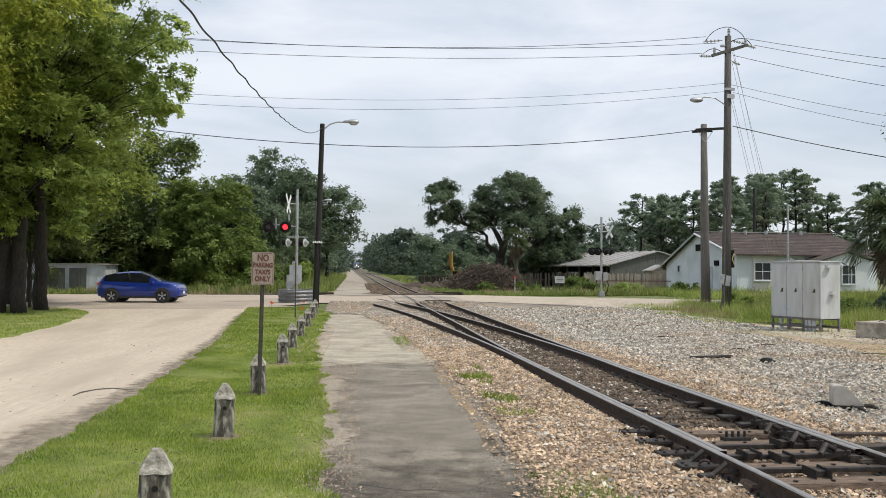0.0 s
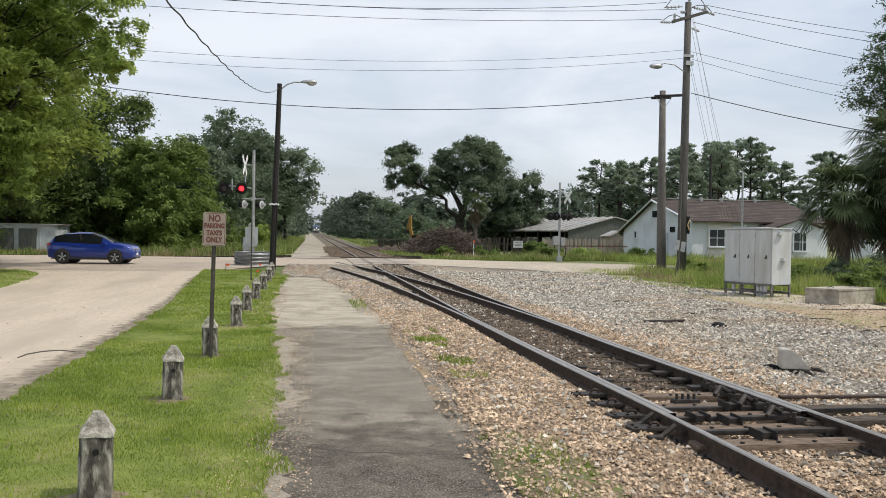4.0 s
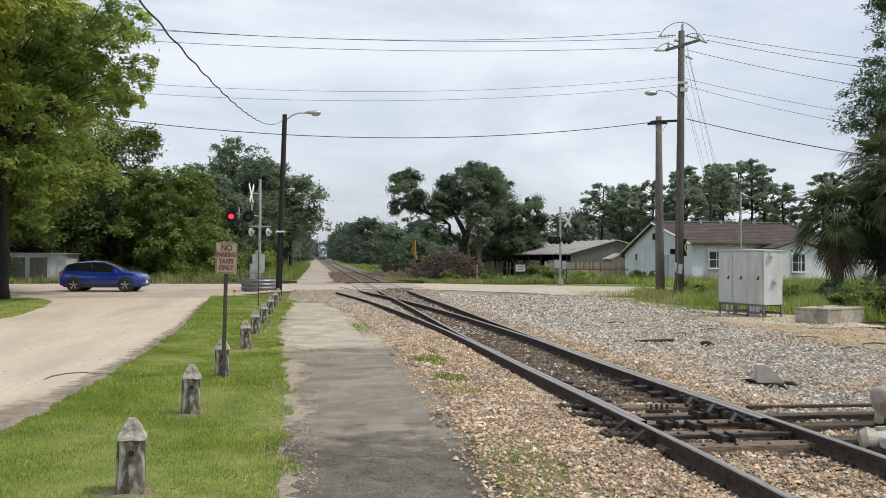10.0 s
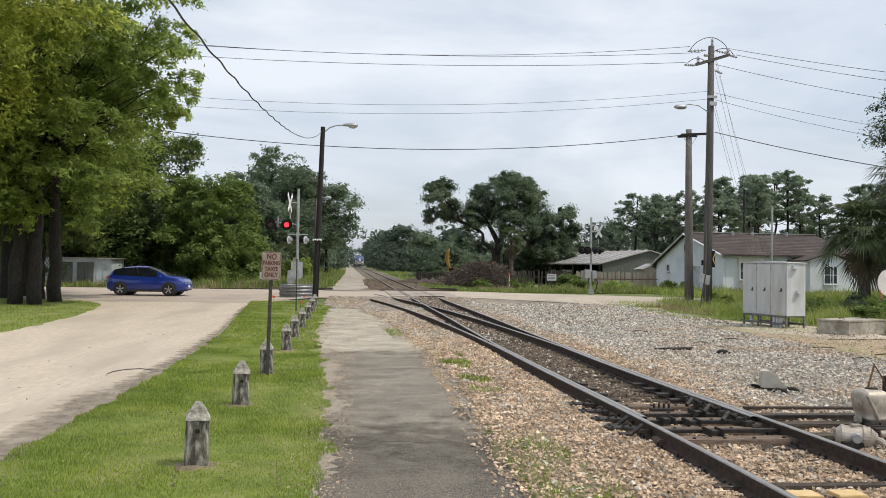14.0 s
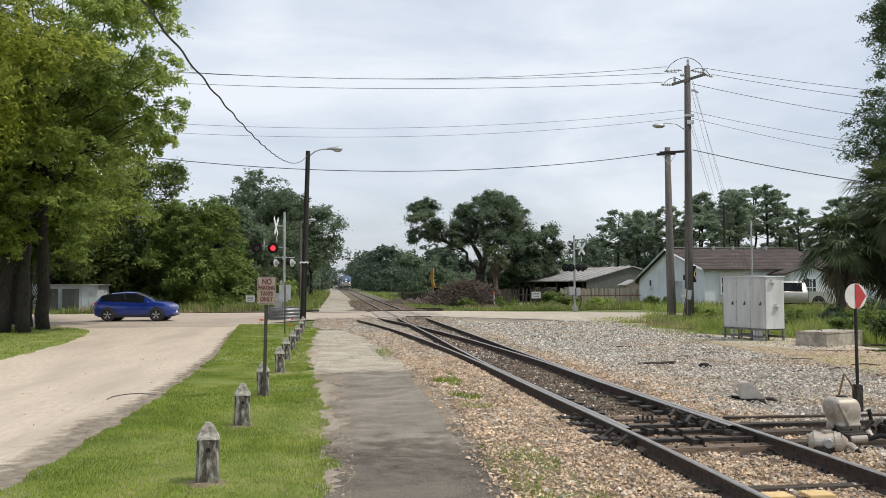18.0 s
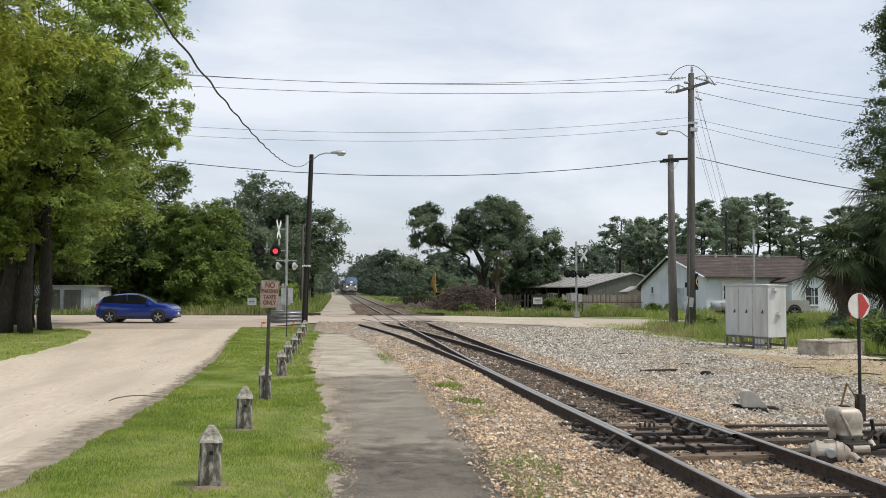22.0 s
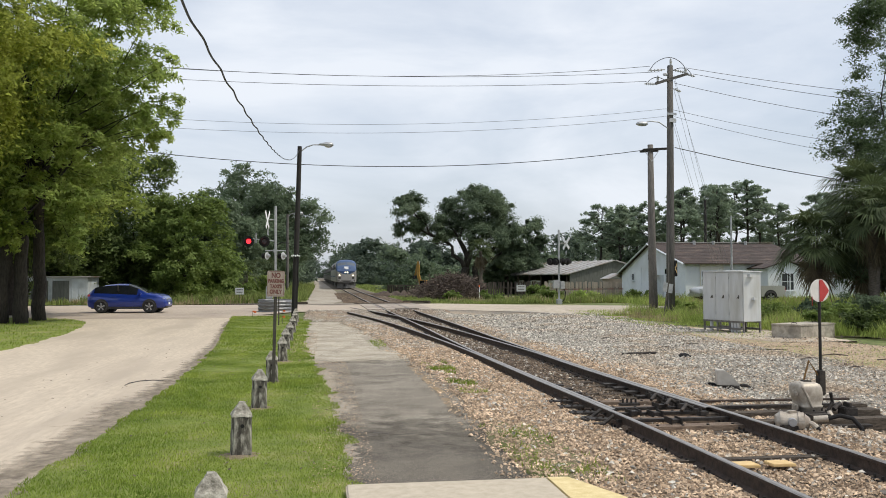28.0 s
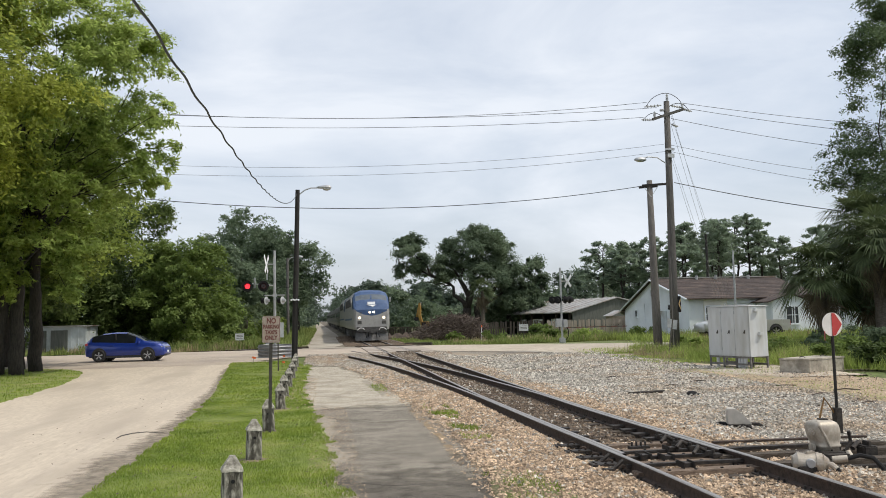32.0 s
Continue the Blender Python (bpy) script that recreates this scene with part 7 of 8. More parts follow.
def tree(name, x, y, height, spread, leafmat, label, seed, leaves=9000, size=0.3, bole=0.3, trunk=0.3, clumps=26, clump=0.24, group="", lean=(0, 0),
         squash=0.75, low=0.35, trunks=1, droop=0.0, bark="bark", shape=1.0, under=1.0, spray=1.0, boughs=()):
    """A tree: trunk with limbs, and a crown of leaf clumps. low: height of the crown's base as a part of the whole."""
    rng = np.random.default_rng(seed)
    z = gz(x, y) - 0.08
    t = thing(name, label, "tree", pose(x, y, z), group)
    bm = bmesh.new()
    cs, rs = [], []
    for k in range(clumps):
        u = (k + 0.5) / clumps
        h = height * (low + (1 - low) * rng.uniform(0.08, 0.93))
        f = (h / height - low) / (1 - low)
        reach = spread * (math.sin(math.pi * min(1, (0.18 + 0.78 * f))) ** 0.7) * rng.uniform(0.35, 1.0) ** 0.6 * shape * (under + (1 - under) * min(1.0, 2.2 * f))
        a = 2.4 * k + rng.uniform(-0.5, 0.5)
        cs.append((math.cos(a) * reach + lean[0] * f, math.sin(a) * reach + lean[1] * f, h))
        rs.append(spread * clump * rng.uniform(0.75, 1.3) * (1.15 - 0.35 * f))
    for bx, by, bz, br in boughs:
        cs.append((bx - x, by - y, bz - z))
        rs.append(br)
        limb(bm, (0.1, 0, height * 0.4), cs[-1], trunk * 0.16, trunk * 0.03, rng, n=5)
    for k in range(trunks):
        ox, oy = (0, 0) if trunks == 1 else ((0.1, -0.5), (0.25, 1.5), (-0.75, -0.4))[k]
        top = (ox + lean[0] * 0.5, oy + lean[1] * 0.5, height * 0.62)
        fork = (ox * 0.8 + lean[0] * 0.15, oy * 0.8 + lean[1] * 0.15, height * bole)
        limb(bm, (ox, oy, -0.1), fork, trunk * 1.15, trunk * 0.85, rng, n=9, bend=0.05)
        limb(bm, fork, top, trunk * 0.85, trunk * 0.25, rng, n=8)
        for c in cs[k::trunks][:14]:
            s = rng.uniform(0.0, 0.8)
            p = [fork[i] + (top[i] - fork[i]) * s for i in range(3)]
            if c[2] > p[2] - 0.15 * height:
                limb(bm, p, c, trunk * 0.22 * (1.1 - s), trunk * 0.03, rng, n=5)
    part("trunk", bm, M[bark], t, soft=True)
    v, f = leaf_cloud(cs, rs, leaves, size, rng, squash, droop=droop, spray=spray)
    part("crown", quick("crown", v, f, M[leafmat]), None, t)
    return t


def frond_arrays(origin, heading, pitch, length, width, rng, blades_n=30, curl=0.5):
    """A fan palm frond: stiff folded blades spread from a stalk whose end arches over."""
    o = np.array(origin, float)
    h = np.array([math.cos(heading), math.sin(heading), 0])
    up = np.array([0, 0, 1.0])
    stalk = o + (h * math.cos(pitch) + up * math.sin(pitch)) * length * 0.5
    bow = pitch - 0.55
    ahead = h * math.cos(bow) + up * math.sin(bow)
    side = np.array([-h[1], h[0], 0])
    face = np.cross(ahead, side)
    v, f = [], []
    for k in range(blades_n):
        a = (k / (blades_n - 1) - 0.5) * 3.9
        root = stalk + ahead * length * 0.16 * max(0.0, math.cos(a * 0.7))
        d = ahead * math.cos(a) + side * math.sin(a) + face * (0.22 * abs(math.sin(a)) - 0.05)
        L = length * 0.54 * (0.72 + 0.28 * math.cos(a * 0.8)) * rng.uniform(0.88, 1.1)
        wv = np.cross(d, face) * width
        mid = root + d * L * 0.5
        tip = root + d * L * 0.97 - up * curl * L * rng.uniform(0.1, 0.6)
        n = len(v)
        v += [root, mid + wv, tip, mid - wv]
        f.append((n, n + 1, n + 2, n + 3))
    n = len(v)
    w = side * 0.022
    v += [o - w, o + w, stalk + w, stalk - w]
    f.append((n, n + 1, n + 2, n + 3))
    return v, f


def palm(name, x, y, height, label, seed, fronds=30, length=2.0, trunk=0.17, group="", dead=8, lean=(0.0, 0.0)):
    rng = np.random.default_rng(seed)
    t = thing(name, label, "palm tree", pose(x, y, gz(x, y) - 0.05), group)
    top = (lean[0], lean[1], height)
    pts = [(lean[0] * u * u, lean[1] * u * u, height * u) for u in np.linspace(-0.02, 1, 15)]
    part("trunk", tube(pts, [trunk * (1.15 - 0.25 * u) * (1 + 0.09 * (i % 2)) for i, u in enumerate(np.linspace(0, 1, 15))], n=10), M["bark_palm"], t, soft=True)
    for nm, mat, count, lo, hi in (("frond", "leaf_palm", fronds, -0.55, 1.4), ("dead_frond", "frond_dead", dead, -1.4, -0.95)):
        for k in range(count):
            v, f = frond_arrays(top, 2.4 * k + rng.uniform(-0.5, 0.5), lo + (hi - lo) * ((k + 0.5) / count) ** 0.9, length * rng.uniform(0.8, 1.12), 0.018 * length, rng, curl=0.85 if nm == "frond" else 1.2)
            part(nm, quick(nm, v, f, M[mat]), None, t)
    return t


def hanging_moss(parent, spots, seed):
    rng = np.random.default_rng(seed)
    for x, y, z, L in spots:
        v, f = [], []
        for k in range(26):
            px, py = x + rng.normal(0, 0.22), y + rng.normal(0, 0.22)
            l = L * rng.uniform(0.3, 1.0)
            a = rng.uniform(0, math.pi)
            w = np.array([math.cos(a), math.sin(a), 0]) * rng.uniform(0.02, 0.06)
            n = len(v)
            p = np.array([px, py, z + rng.uniform(-0.2, 0.2)])
            v += [p - w, p + w, p + w * 0.2 - (0, 0, l), p - w * 0.2 - (0, 0, l)]
            f.append((n, n + 1, n + 2, n + 3))
        tagged(part("hanging_moss", quick("hanging_moss", v, f, M["moss"]), None, parent, "grey hanging moss"), kind="stuff")


# the large trees by the street corner
tree("street_tree", -16.6, 28.6, 18.6, 6.0, "leaf_light", "large light green street tree with several trunks on the grass corner", 41, leaves=125000, size=0.116, bole=0.24, trunk=0.27,
     clumps=92, clump=0.24, low=0.36, trunks=3, lean=(0.2, -0.6), group="trees on the street corner", droop=0.15, under=0.6, spray=0.72,
     boughs=[(-10.6, 27.5, 8.7, 0.8), (-11.1, 27.2, 8.2, 0.75), (-11.8, 27.8, 8.3, 0.9), (-10.5, 27.6, 9.6, 0.75), (-11.2, 27.5, 9.4, 0.9), (-12.2, 28.0, 9.2, 1.2), (-13.0, 28.0, 8.6, 1.2), (-13.6, 28.3, 10.2, 1.4), (-10.4, 27.0, 11.2, 0.7),
             (-13.6, 27.0, 5.2, 0.9), (-13.9, 26.8, 4.2, 0.8), (-14.1, 26.7, 3.5, 0.6), (-13.3, 27.2, 6.3, 1.0), (-14.6, 26.8, 5.6, 1.0), (-14.2, 27.2, 6.8, 1.1), (-15.8, 26.6, 5.8, 1.0), (-16.9, 26.4, 5.0, 0.8),
             (-14.4, 25.8, 8.0, 1.2), (-15.6, 25.4, 7.2, 1.2), (-16.6, 25.2, 8.4, 1.3), (-13.4, 26.2, 7.6, 1.0), (-15.2, 25.6, 9.4, 1.2), (-17.0, 25.0, 6.8, 1.0)])
tree("street_tree", -18.9, 21.6, 18.0, 5.4, "leaf_gold", "large yellowish green street tree on the grass corner", 42, leaves=80000, size=0.112, bole=0.30, trunk=0.22,
     clumps=60, clump=0.27, low=0.38, trunks=2, group="trees on the street corner", droop=0.4, spray=0.72)
tree("street_tree", -19.4, 33.0, 14.0, 5.6, "leaf_young", "dense green tree behind the street corner", 43, leaves=60000, size=0.15, bole=0.25, trunk=0.32,
     clumps=60, clump=0.30, low=0.26, trunks=2, group="trees on the street corner", droop=0.3)
tree("street_tree", -17.4, 31.6, 5.8, 1.5, "leaf_mid", "small leafy tree behind the large street tree", 44, leaves=8000, size=0.13, bole=0.2, trunk=0.07, clumps=36, clump=0.36, low=0.5, group="trees on the street corner")
# added under the crowns, its leaf colour darkened in place of their shade
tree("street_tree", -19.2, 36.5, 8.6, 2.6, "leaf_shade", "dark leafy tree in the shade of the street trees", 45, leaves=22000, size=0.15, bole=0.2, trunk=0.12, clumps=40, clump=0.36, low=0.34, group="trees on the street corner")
tree("street_tree", -17.6, 26.6, 8.6, 1.8, "leaf_young", "young leafy tree before the trunks of the large street tree", 46, leaves=22000, size=0.105, bole=0.2, trunk=0.08, clumps=44, clump=0.34, low=0.36, group="trees on the street corner", droop=0.2, spray=0.8)
# wood to the left of the crossing
for i, (x, y, h, s, mt, lw) in enumerate([(-24, 55, 11.0, 5.0, "leaf_deep", 0.03), (-18.0, 60, 12.4, 3.3, "leaf_deep", 0.03), (-14.2, 57, 8.7, 3.6, "leaf_mid", 0.02), (-33, 58, 12, 5.5, "leaf_mid", 0.03),
                                         (-13.5, 70, 9.5, 3.6, "leaf_oak", 0.04), (-19.0, 78, 9.6, 4.6, "leaf_oak", 0.04), (-12.4, 84, 14.6, 5.0, "leaf_oak", 0.06), (-28, 80, 14.5, 6, "leaf_oak", 0.06),
                                         (-10.0, 97, 13.4, 4.4, "leaf_oak", 0.05), (-11.2, 112, 12.6, 4.6, "leaf_oak", 0.06), (-16, 108, 15, 5.5, "leaf_oak", 0.06), (-12.4, 132, 13.6, 5.4, "leaf_oak", 0.05),
                                         (-14, 158, 14.5, 6.5, "leaf_oak", 0.05), (-44, 62, 13, 6, "leaf_mid", 0.05), (-13, 122, 14, 5, "leaf_oak", 0.05), (-6.9, 100, 12.2, 4.2, "leaf_oak", 0.36), (-22.4, 58, 11.6, 3.6, "leaf_deep", 0.05)]):
    tree("wood_tree", x, y, h, s, mt, "dense dark green broadleaf tree at the edge of the wood", 60 + i, leaves=30000 if y < 100 else 11000, size=0.098 + 0.00105 * y, bole=0.2, trunk=0.22,
         clumps=60, clump=0.37 if i == 1 else 0.30, low=lw, group="trees left of the railway", squash=0.85)
palm("cabbage_palm", -10.2, 64, 2.2, "small fan palm among the weeds by the lane", 81, fronds=16, length=1.7, dead=2, group="palms by the lane")
palm("cabbage_palm", -9.0, 74, 2.6, "small fan palm among the weeds by the lane", 82, fronds=16, length=1.7, dead=2, group="palms by the lane")
def oak():
    x, y = 12.2, 85.0
    rng = np.random.default_rng(101)
    t = thing("live_oak", "large dark live oak with a leaning limb and hanging moss", "tree", pose(x, y, gz(x, y) - 0.1))
    for p, q, r in (((0, 0, -0.1), (0.2, 0, 3.2), 0.62), ((1.6, 0.5, -0.1), (1.3, 0.3, 3.4), 0.42)):
        bm = bmesh.new()
        limb(bm, p, q, r, r * 0.78, rng, n=10, bend=0.04)
        part("trunk", bm, M["bark"], t, soft=True)
    arms = [((0.1, 0, 3.0), (-1.9, -0.6, 6.0), 0.30), ((-1.8, -0.6, 5.9), (-4.9, -0.3, 7.4), 0.19), ((-3.6, -0.4, 6.8), (-5.9, -0.4, 9.6), 0.13), ((-1.8, -0.5, 5.7), (-4.2, -0.3, 6.1), 0.08),
            ((0.2, 0, 3.2), (-0.2, 0.3, 8.6), 0.36), ((0.2, 0, 3.2), (2.2, 0.4, 9.4), 0.34), ((1.3, 0.3, 3.4), (4.8, 0.2, 7.0), 0.28), ((2.2, 0.4, 7.0), (0.8, 0, 11.4), 0.16), ((1.3, 0.3, 3.4), (7.4, 0, 5.6), 0.22),
            ((-0.2, 0.3, 6.0), (-2.2, 0.2, 9.2), 0.16), ((4.8, 0.2, 6.6), (4.6, 0, 10.6), 0.14)]
    for p, q, r in arms:
        bm = bmesh.new()
        limb(bm, p, q, r, r * 0.45, rng, n=7, bend=0.16)
        part("limb", bm, M["bark"], t, soft=True)
    clumps = [(-6.2, 0, 10.7, 1.2), (-6.4, 0.2, 9.2, 1.3), (-5.3, 0, 8.3, 1.2), (-6.9, 0, 7.4, 0.9), (-4.3, 0, 7.7, 0.9), (-1.8, 0.3, 8.9, 1.3), (-0.6, 0, 10.2, 1.4), (0.9, 0, 11.6, 1.2), (2.4, 0.2, 11.3, 1.3), (4.2, 0, 10.4, 1.4),
              (1.3, 0.3, 9.8, 1.7), (-0.7, 0.2, 8.0, 1.5), (2.9, 0.3, 8.6, 1.9), (1.4, -0.4, 7.2, 1.6), (4.8, 0, 8.2, 1.6), (5.6, 0, 6.6, 1.5), (3.4, 0, 6.2, 1.5), (6.2, 0.1, 4.8, 1.4), (7.9, 0, 7.7, 1.2), (8.2, 0, 6.0, 1.2),
              (7.4, 0, 3.9, 1.1), (9.2, 0.3, 5.6, 0.7), (5.0, -0.2, 3.9, 1.2), (-2.4, 0.2, 7.2, 1.0)]
    cs, rs = [(c[0], c[1] + rng.uniform(-1.6, 1.6), c[2]) for c in clumps], [c[3] * 1.2 for c in clumps]
    for k in range(70):
        i = rng.integers(len(clumps))
        d = rng.normal(0, 1, 3)
        d /= np.linalg.norm(d)
        cs.append(tuple(np.array(cs[i]) + d * clumps[i][3] * 0.9))
        rs.append(clumps[i][3] * rng.uniform(0.25, 0.5))
    v, f = leaf_cloud(cs, rs, 125000, 0.135, rng, 0.85, shell=0.3, twigs=11)
    part("crown", quick("crown", v, f, M["leaf_oak"]), None, t)
    hanging_moss(t, [(cx + rng.normal(0, 0.5), cy, cz - cr * 0.4, rng.uniform(0.4, 1.1)) for cx, cy, cz, cr in clumps], 7)


oak()
palm("cabbage_palm", 13.3, 80.5, 4.9, "cabbage palm with drooping fronds before the oak", 111, fronds=24, length=1.75, dead=12)
tree("yard_tree", 17.8, 88, 7.8, 2.6, "leaf_oak", "dark broadleaf tree behind the barn", 112, leaves=7000, size=0.28, low=0.12, clumps=26, clump=0.34)
tree("yard_tree", 25.0, 98, 5.0, 2.6, "leaf_oak", "dark broadleaf tree behind the barn", 113, leaves=7000, size=0.28, low=0.10, clumps=26, clump=0.34)


# ---- distant woods ----
def far_wood(name, rows, seed, leaves, size, mat, label):
    """A belt of distant wood: rows of x, y, height, spread."""
    rng = np.random.default_rng(seed)
    cs, rs = [], []
    for x, y, h, s in rows:
        z0 = gz(x, y)
        for k in range(14):
            f = rng.uniform(0.03, 0.92)
            a = rng.uniform(0, 2 * math.pi)
            reach = s * (1 - 0.55 * f) * rng.uniform(0.2, 1.0)
            cx, cy, r = x + math.cos(a) * reach, y + math.sin(a) * reach * 0.5, s * rng.uniform(0.34, 0.6) * (1.1 - 0.4 * f)
            # the railway's own way stays open
            if y > 780 or abs(cx - main_x(cy)) > 2.4 + r:
                cs.append((cx, cy, z0 + h * f))
                rs.append(r)
    v, f = leaf_cloud(cs, rs, leaves, size, rng, 0.8, shell=0.45)
    solo(name, quick(name, v, f, M[mat]), None, label, "woodland", kind="stuff")


rng = np.random.default_rng(5)
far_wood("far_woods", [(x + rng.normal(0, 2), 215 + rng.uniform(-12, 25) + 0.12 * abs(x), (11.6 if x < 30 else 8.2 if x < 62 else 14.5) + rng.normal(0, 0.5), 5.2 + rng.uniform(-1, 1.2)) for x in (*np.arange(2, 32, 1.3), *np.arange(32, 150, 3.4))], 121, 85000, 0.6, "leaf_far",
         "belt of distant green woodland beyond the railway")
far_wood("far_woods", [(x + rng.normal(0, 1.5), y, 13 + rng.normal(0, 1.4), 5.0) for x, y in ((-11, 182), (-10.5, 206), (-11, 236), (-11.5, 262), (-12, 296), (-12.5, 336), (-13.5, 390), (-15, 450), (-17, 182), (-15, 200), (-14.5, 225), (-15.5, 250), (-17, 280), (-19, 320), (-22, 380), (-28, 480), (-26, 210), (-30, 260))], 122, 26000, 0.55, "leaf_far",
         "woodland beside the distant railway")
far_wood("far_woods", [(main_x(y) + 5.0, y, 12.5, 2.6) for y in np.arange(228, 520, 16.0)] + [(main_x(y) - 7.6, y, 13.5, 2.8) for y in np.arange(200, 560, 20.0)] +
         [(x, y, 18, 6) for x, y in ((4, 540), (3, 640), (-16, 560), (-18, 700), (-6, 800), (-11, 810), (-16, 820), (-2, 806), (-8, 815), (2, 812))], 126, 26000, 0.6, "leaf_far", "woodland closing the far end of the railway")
far_wood("low_scrub", [(x + rng.normal(0, 2), 112 + rng.uniform(-8, 20), 5.2 + rng.normal(0, 0.9), 3.6) for x in np.arange(6, 60, 3.0)], 123, 30000, 0.33, "leaf_oak", "low dark scrub behind the yard")
far_wood("wood_understorey", [(-11.5 - 0.5 * rng.random(), y, 3.6 + rng.normal(0, 0.7), 2.4) for y in np.arange(62, 170, 5)] + [(x, 61 + rng.normal(0, 1.5), 3.4 + rng.normal(0, 0.6), 2.5) for x in np.arange(-44, -12, 2.8)] +
         [(x, 88 + rng.normal(0, 2), 8 + rng.normal(0, 1), 4) for x in np.arange(-44, -14, 4)], 124, 42000, 0.25, "leaf_mid", "dense leafy undergrowth at the edge of the wood")


def pine(x, y, h, seed):
    rng = np.random.default_rng(seed)
    t = thing("pine_tree", "tall slender pine with an open tufted crown behind the house", "tree", pose(x, y, gz(x, y) - 0.1), "pines behind the house")
    bm = bmesh.new()
    limb(bm, (0, 0, 0), (rng.normal(0, 0.4), 0, h * 0.96), 0.26, 0.07, rng, n=8, bend=0.03, steps=7)
    cs, rs = [], []
    for k in range(36):
        f = 0.56 + 0.44 * (k + rng.uniform(0, 1)) / 36
        a = rng.uniform(0, 2 * math.pi)
        reach = (0.6 + 2.7 * math.sin(math.pi * min(0.97, 0.25 + 0.75 * (f - 0.54) / 0.48))) * rng.uniform(0.35, 1.0)
        c = (math.cos(a) * reach, math.sin(a) * reach, h * f)
        cs.append(c)
        rs.append(rng.uniform(0.5, 1.05))
        limb(bm, (0, 0, h * (f - 0.05)), c, 0.06, 0.02, rng, n=4, steps=3)
    part("trunk", bm, M["bark"], t, soft=True)
    v, f = leaf_cloud(cs, rs, 8500, 0.17, rng, 0.42, shell=0.1, twigs=7, spray=0.85)
    part("crown", quick("crown", v, f, M["leaf_pine"]), None, t)


for i, (x, y, h) in enumerate([(39.5, 110, 12.2), (41, 114, 12.4), (45, 118, 12.6), (49.5, 110, 15.2), (52.5, 106, 15.0), (56, 112, 15.9), (59.5, 110, 16.4), (57.5, 118, 16.4), (62.5, 112, 15.9), (46.5, 104, 12.8),
                              (66, 112, 13.0), (70, 108, 14.4), (74, 112, 14.9), (78, 106, 13.8), (39, 118, 13.2), (43.4, 108, 12.9), (54.5, 109, 15.5), (61.0, 116, 16.6), (51.0, 115, 15.6)]):
    pine(x, y, h, 200 + i)
# the pale bluish leaf colour gives this belt its haze
far_wood("pine_understorey", [(x + rng.normal(0, 1.5), 122 + rng.uniform(-6, 10), (11.2 if x < 46 else 9.8) + rng.normal(0, 1.0), 4.0) for x in np.arange(38.5, 112, 2.4)], 125, 55000, 0.35, "leaf_haze", "woodland behind the house, its leaf colour paled for haze")

# ---- trees at the right ----
tree("cypress_tree", 28.0, 31.5, 21.5, 4.0, "leaf_cypress", "tall narrow tree with fine foliage beyond the palms", 131, leaves=110000, size=0.09, bole=0.2, trunk=0.30, clumps=120, clump=0.27, low=0.06, shape=0.9)
tree("cypress_tree", 31.5, 30.0, 15.0, 4.2, "leaf_oak", "tall dense tree beyond the palms", 132, leaves=50000, size=0.13, bole=0.2, trunk=0.30, clumps=54, clump=0.26, low=0.05)
tree("shade_tree", 24.6, 27.4, 7.0, 2.9, "leaf_oak", "dense dark broadleaf tree among the palms", 133, leaves=15000, size=0.13, bole=0.2, trunk=0.2, clumps=40, clump=0.30, low=0.10)
tree("shade_tree", 27.2, 29.5, 9.5, 3.4, "leaf_oak", "dense dark broadleaf tree among the palms", 134, leaves=18000, size=0.13, bole=0.2, trunk=0.2, clumps=46, clump=0.32, low=0.06)
tree("shade_tree", 29.0, 26.5, 8.5, 3.4, "leaf_mid", "dense broadleaf tree among the palms", 135, leaves=16000, size=0.13, bole=0.2, trunk=0.2, clumps=46, clump=0.32, low=0.05)
for i, (x, y, h) in enumerate([(19.5, 27.0, 3.7), (21.5, 25.6, 4.9), (23.4, 29.4, 6.2), (23.6, 25.8, 4.4), (22.6, 27.6, 3.4), (25.4, 26.2, 5.8), (26.6, 24.4, 4.6)]):
    palm("cabbage_palm", x, y, h, "cabbage palm with spreading fan fronds beyond the vault", 141 + i, fronds=34, length=2.2, dead=6, trunk=0.22, group="palms beyond the gravel")


def bush(x, y, h, s, seed, mat="leaf_mid", leaves=3500, size=0.09):
    rng = np.random.default_rng(seed)
    b = thing("bush", "leafy green roadside bush in the weeds", "bush", pose(x, y, gz(x, y) - 0.05), "roadside bushes")
    bm = bmesh.new()
    cs, rs = [], []
    for k in range(14):
        a = rng.uniform(0, 2 * math.pi)
        c = (math.cos(a) * s * rng.uniform(0.1, 0.9), math.sin(a) * s * rng.uniform(0.1, 0.9), h * rng.uniform(0.25, 0.9))
        cs.append(c)
        rs.append(s * rng.uniform(0.25, 0.45))
        limb(bm, (0, 0, 0), c, 0.025, 0.008, rng, n=4, steps=3)
    part("stems", bm, M["bark"], b)
    v, f = leaf_cloud(cs, rs, leaves, size, rng, 0.8, shell=0.2)
    part("foliage", quick("foliage", v, f, M[mat]), None, b)


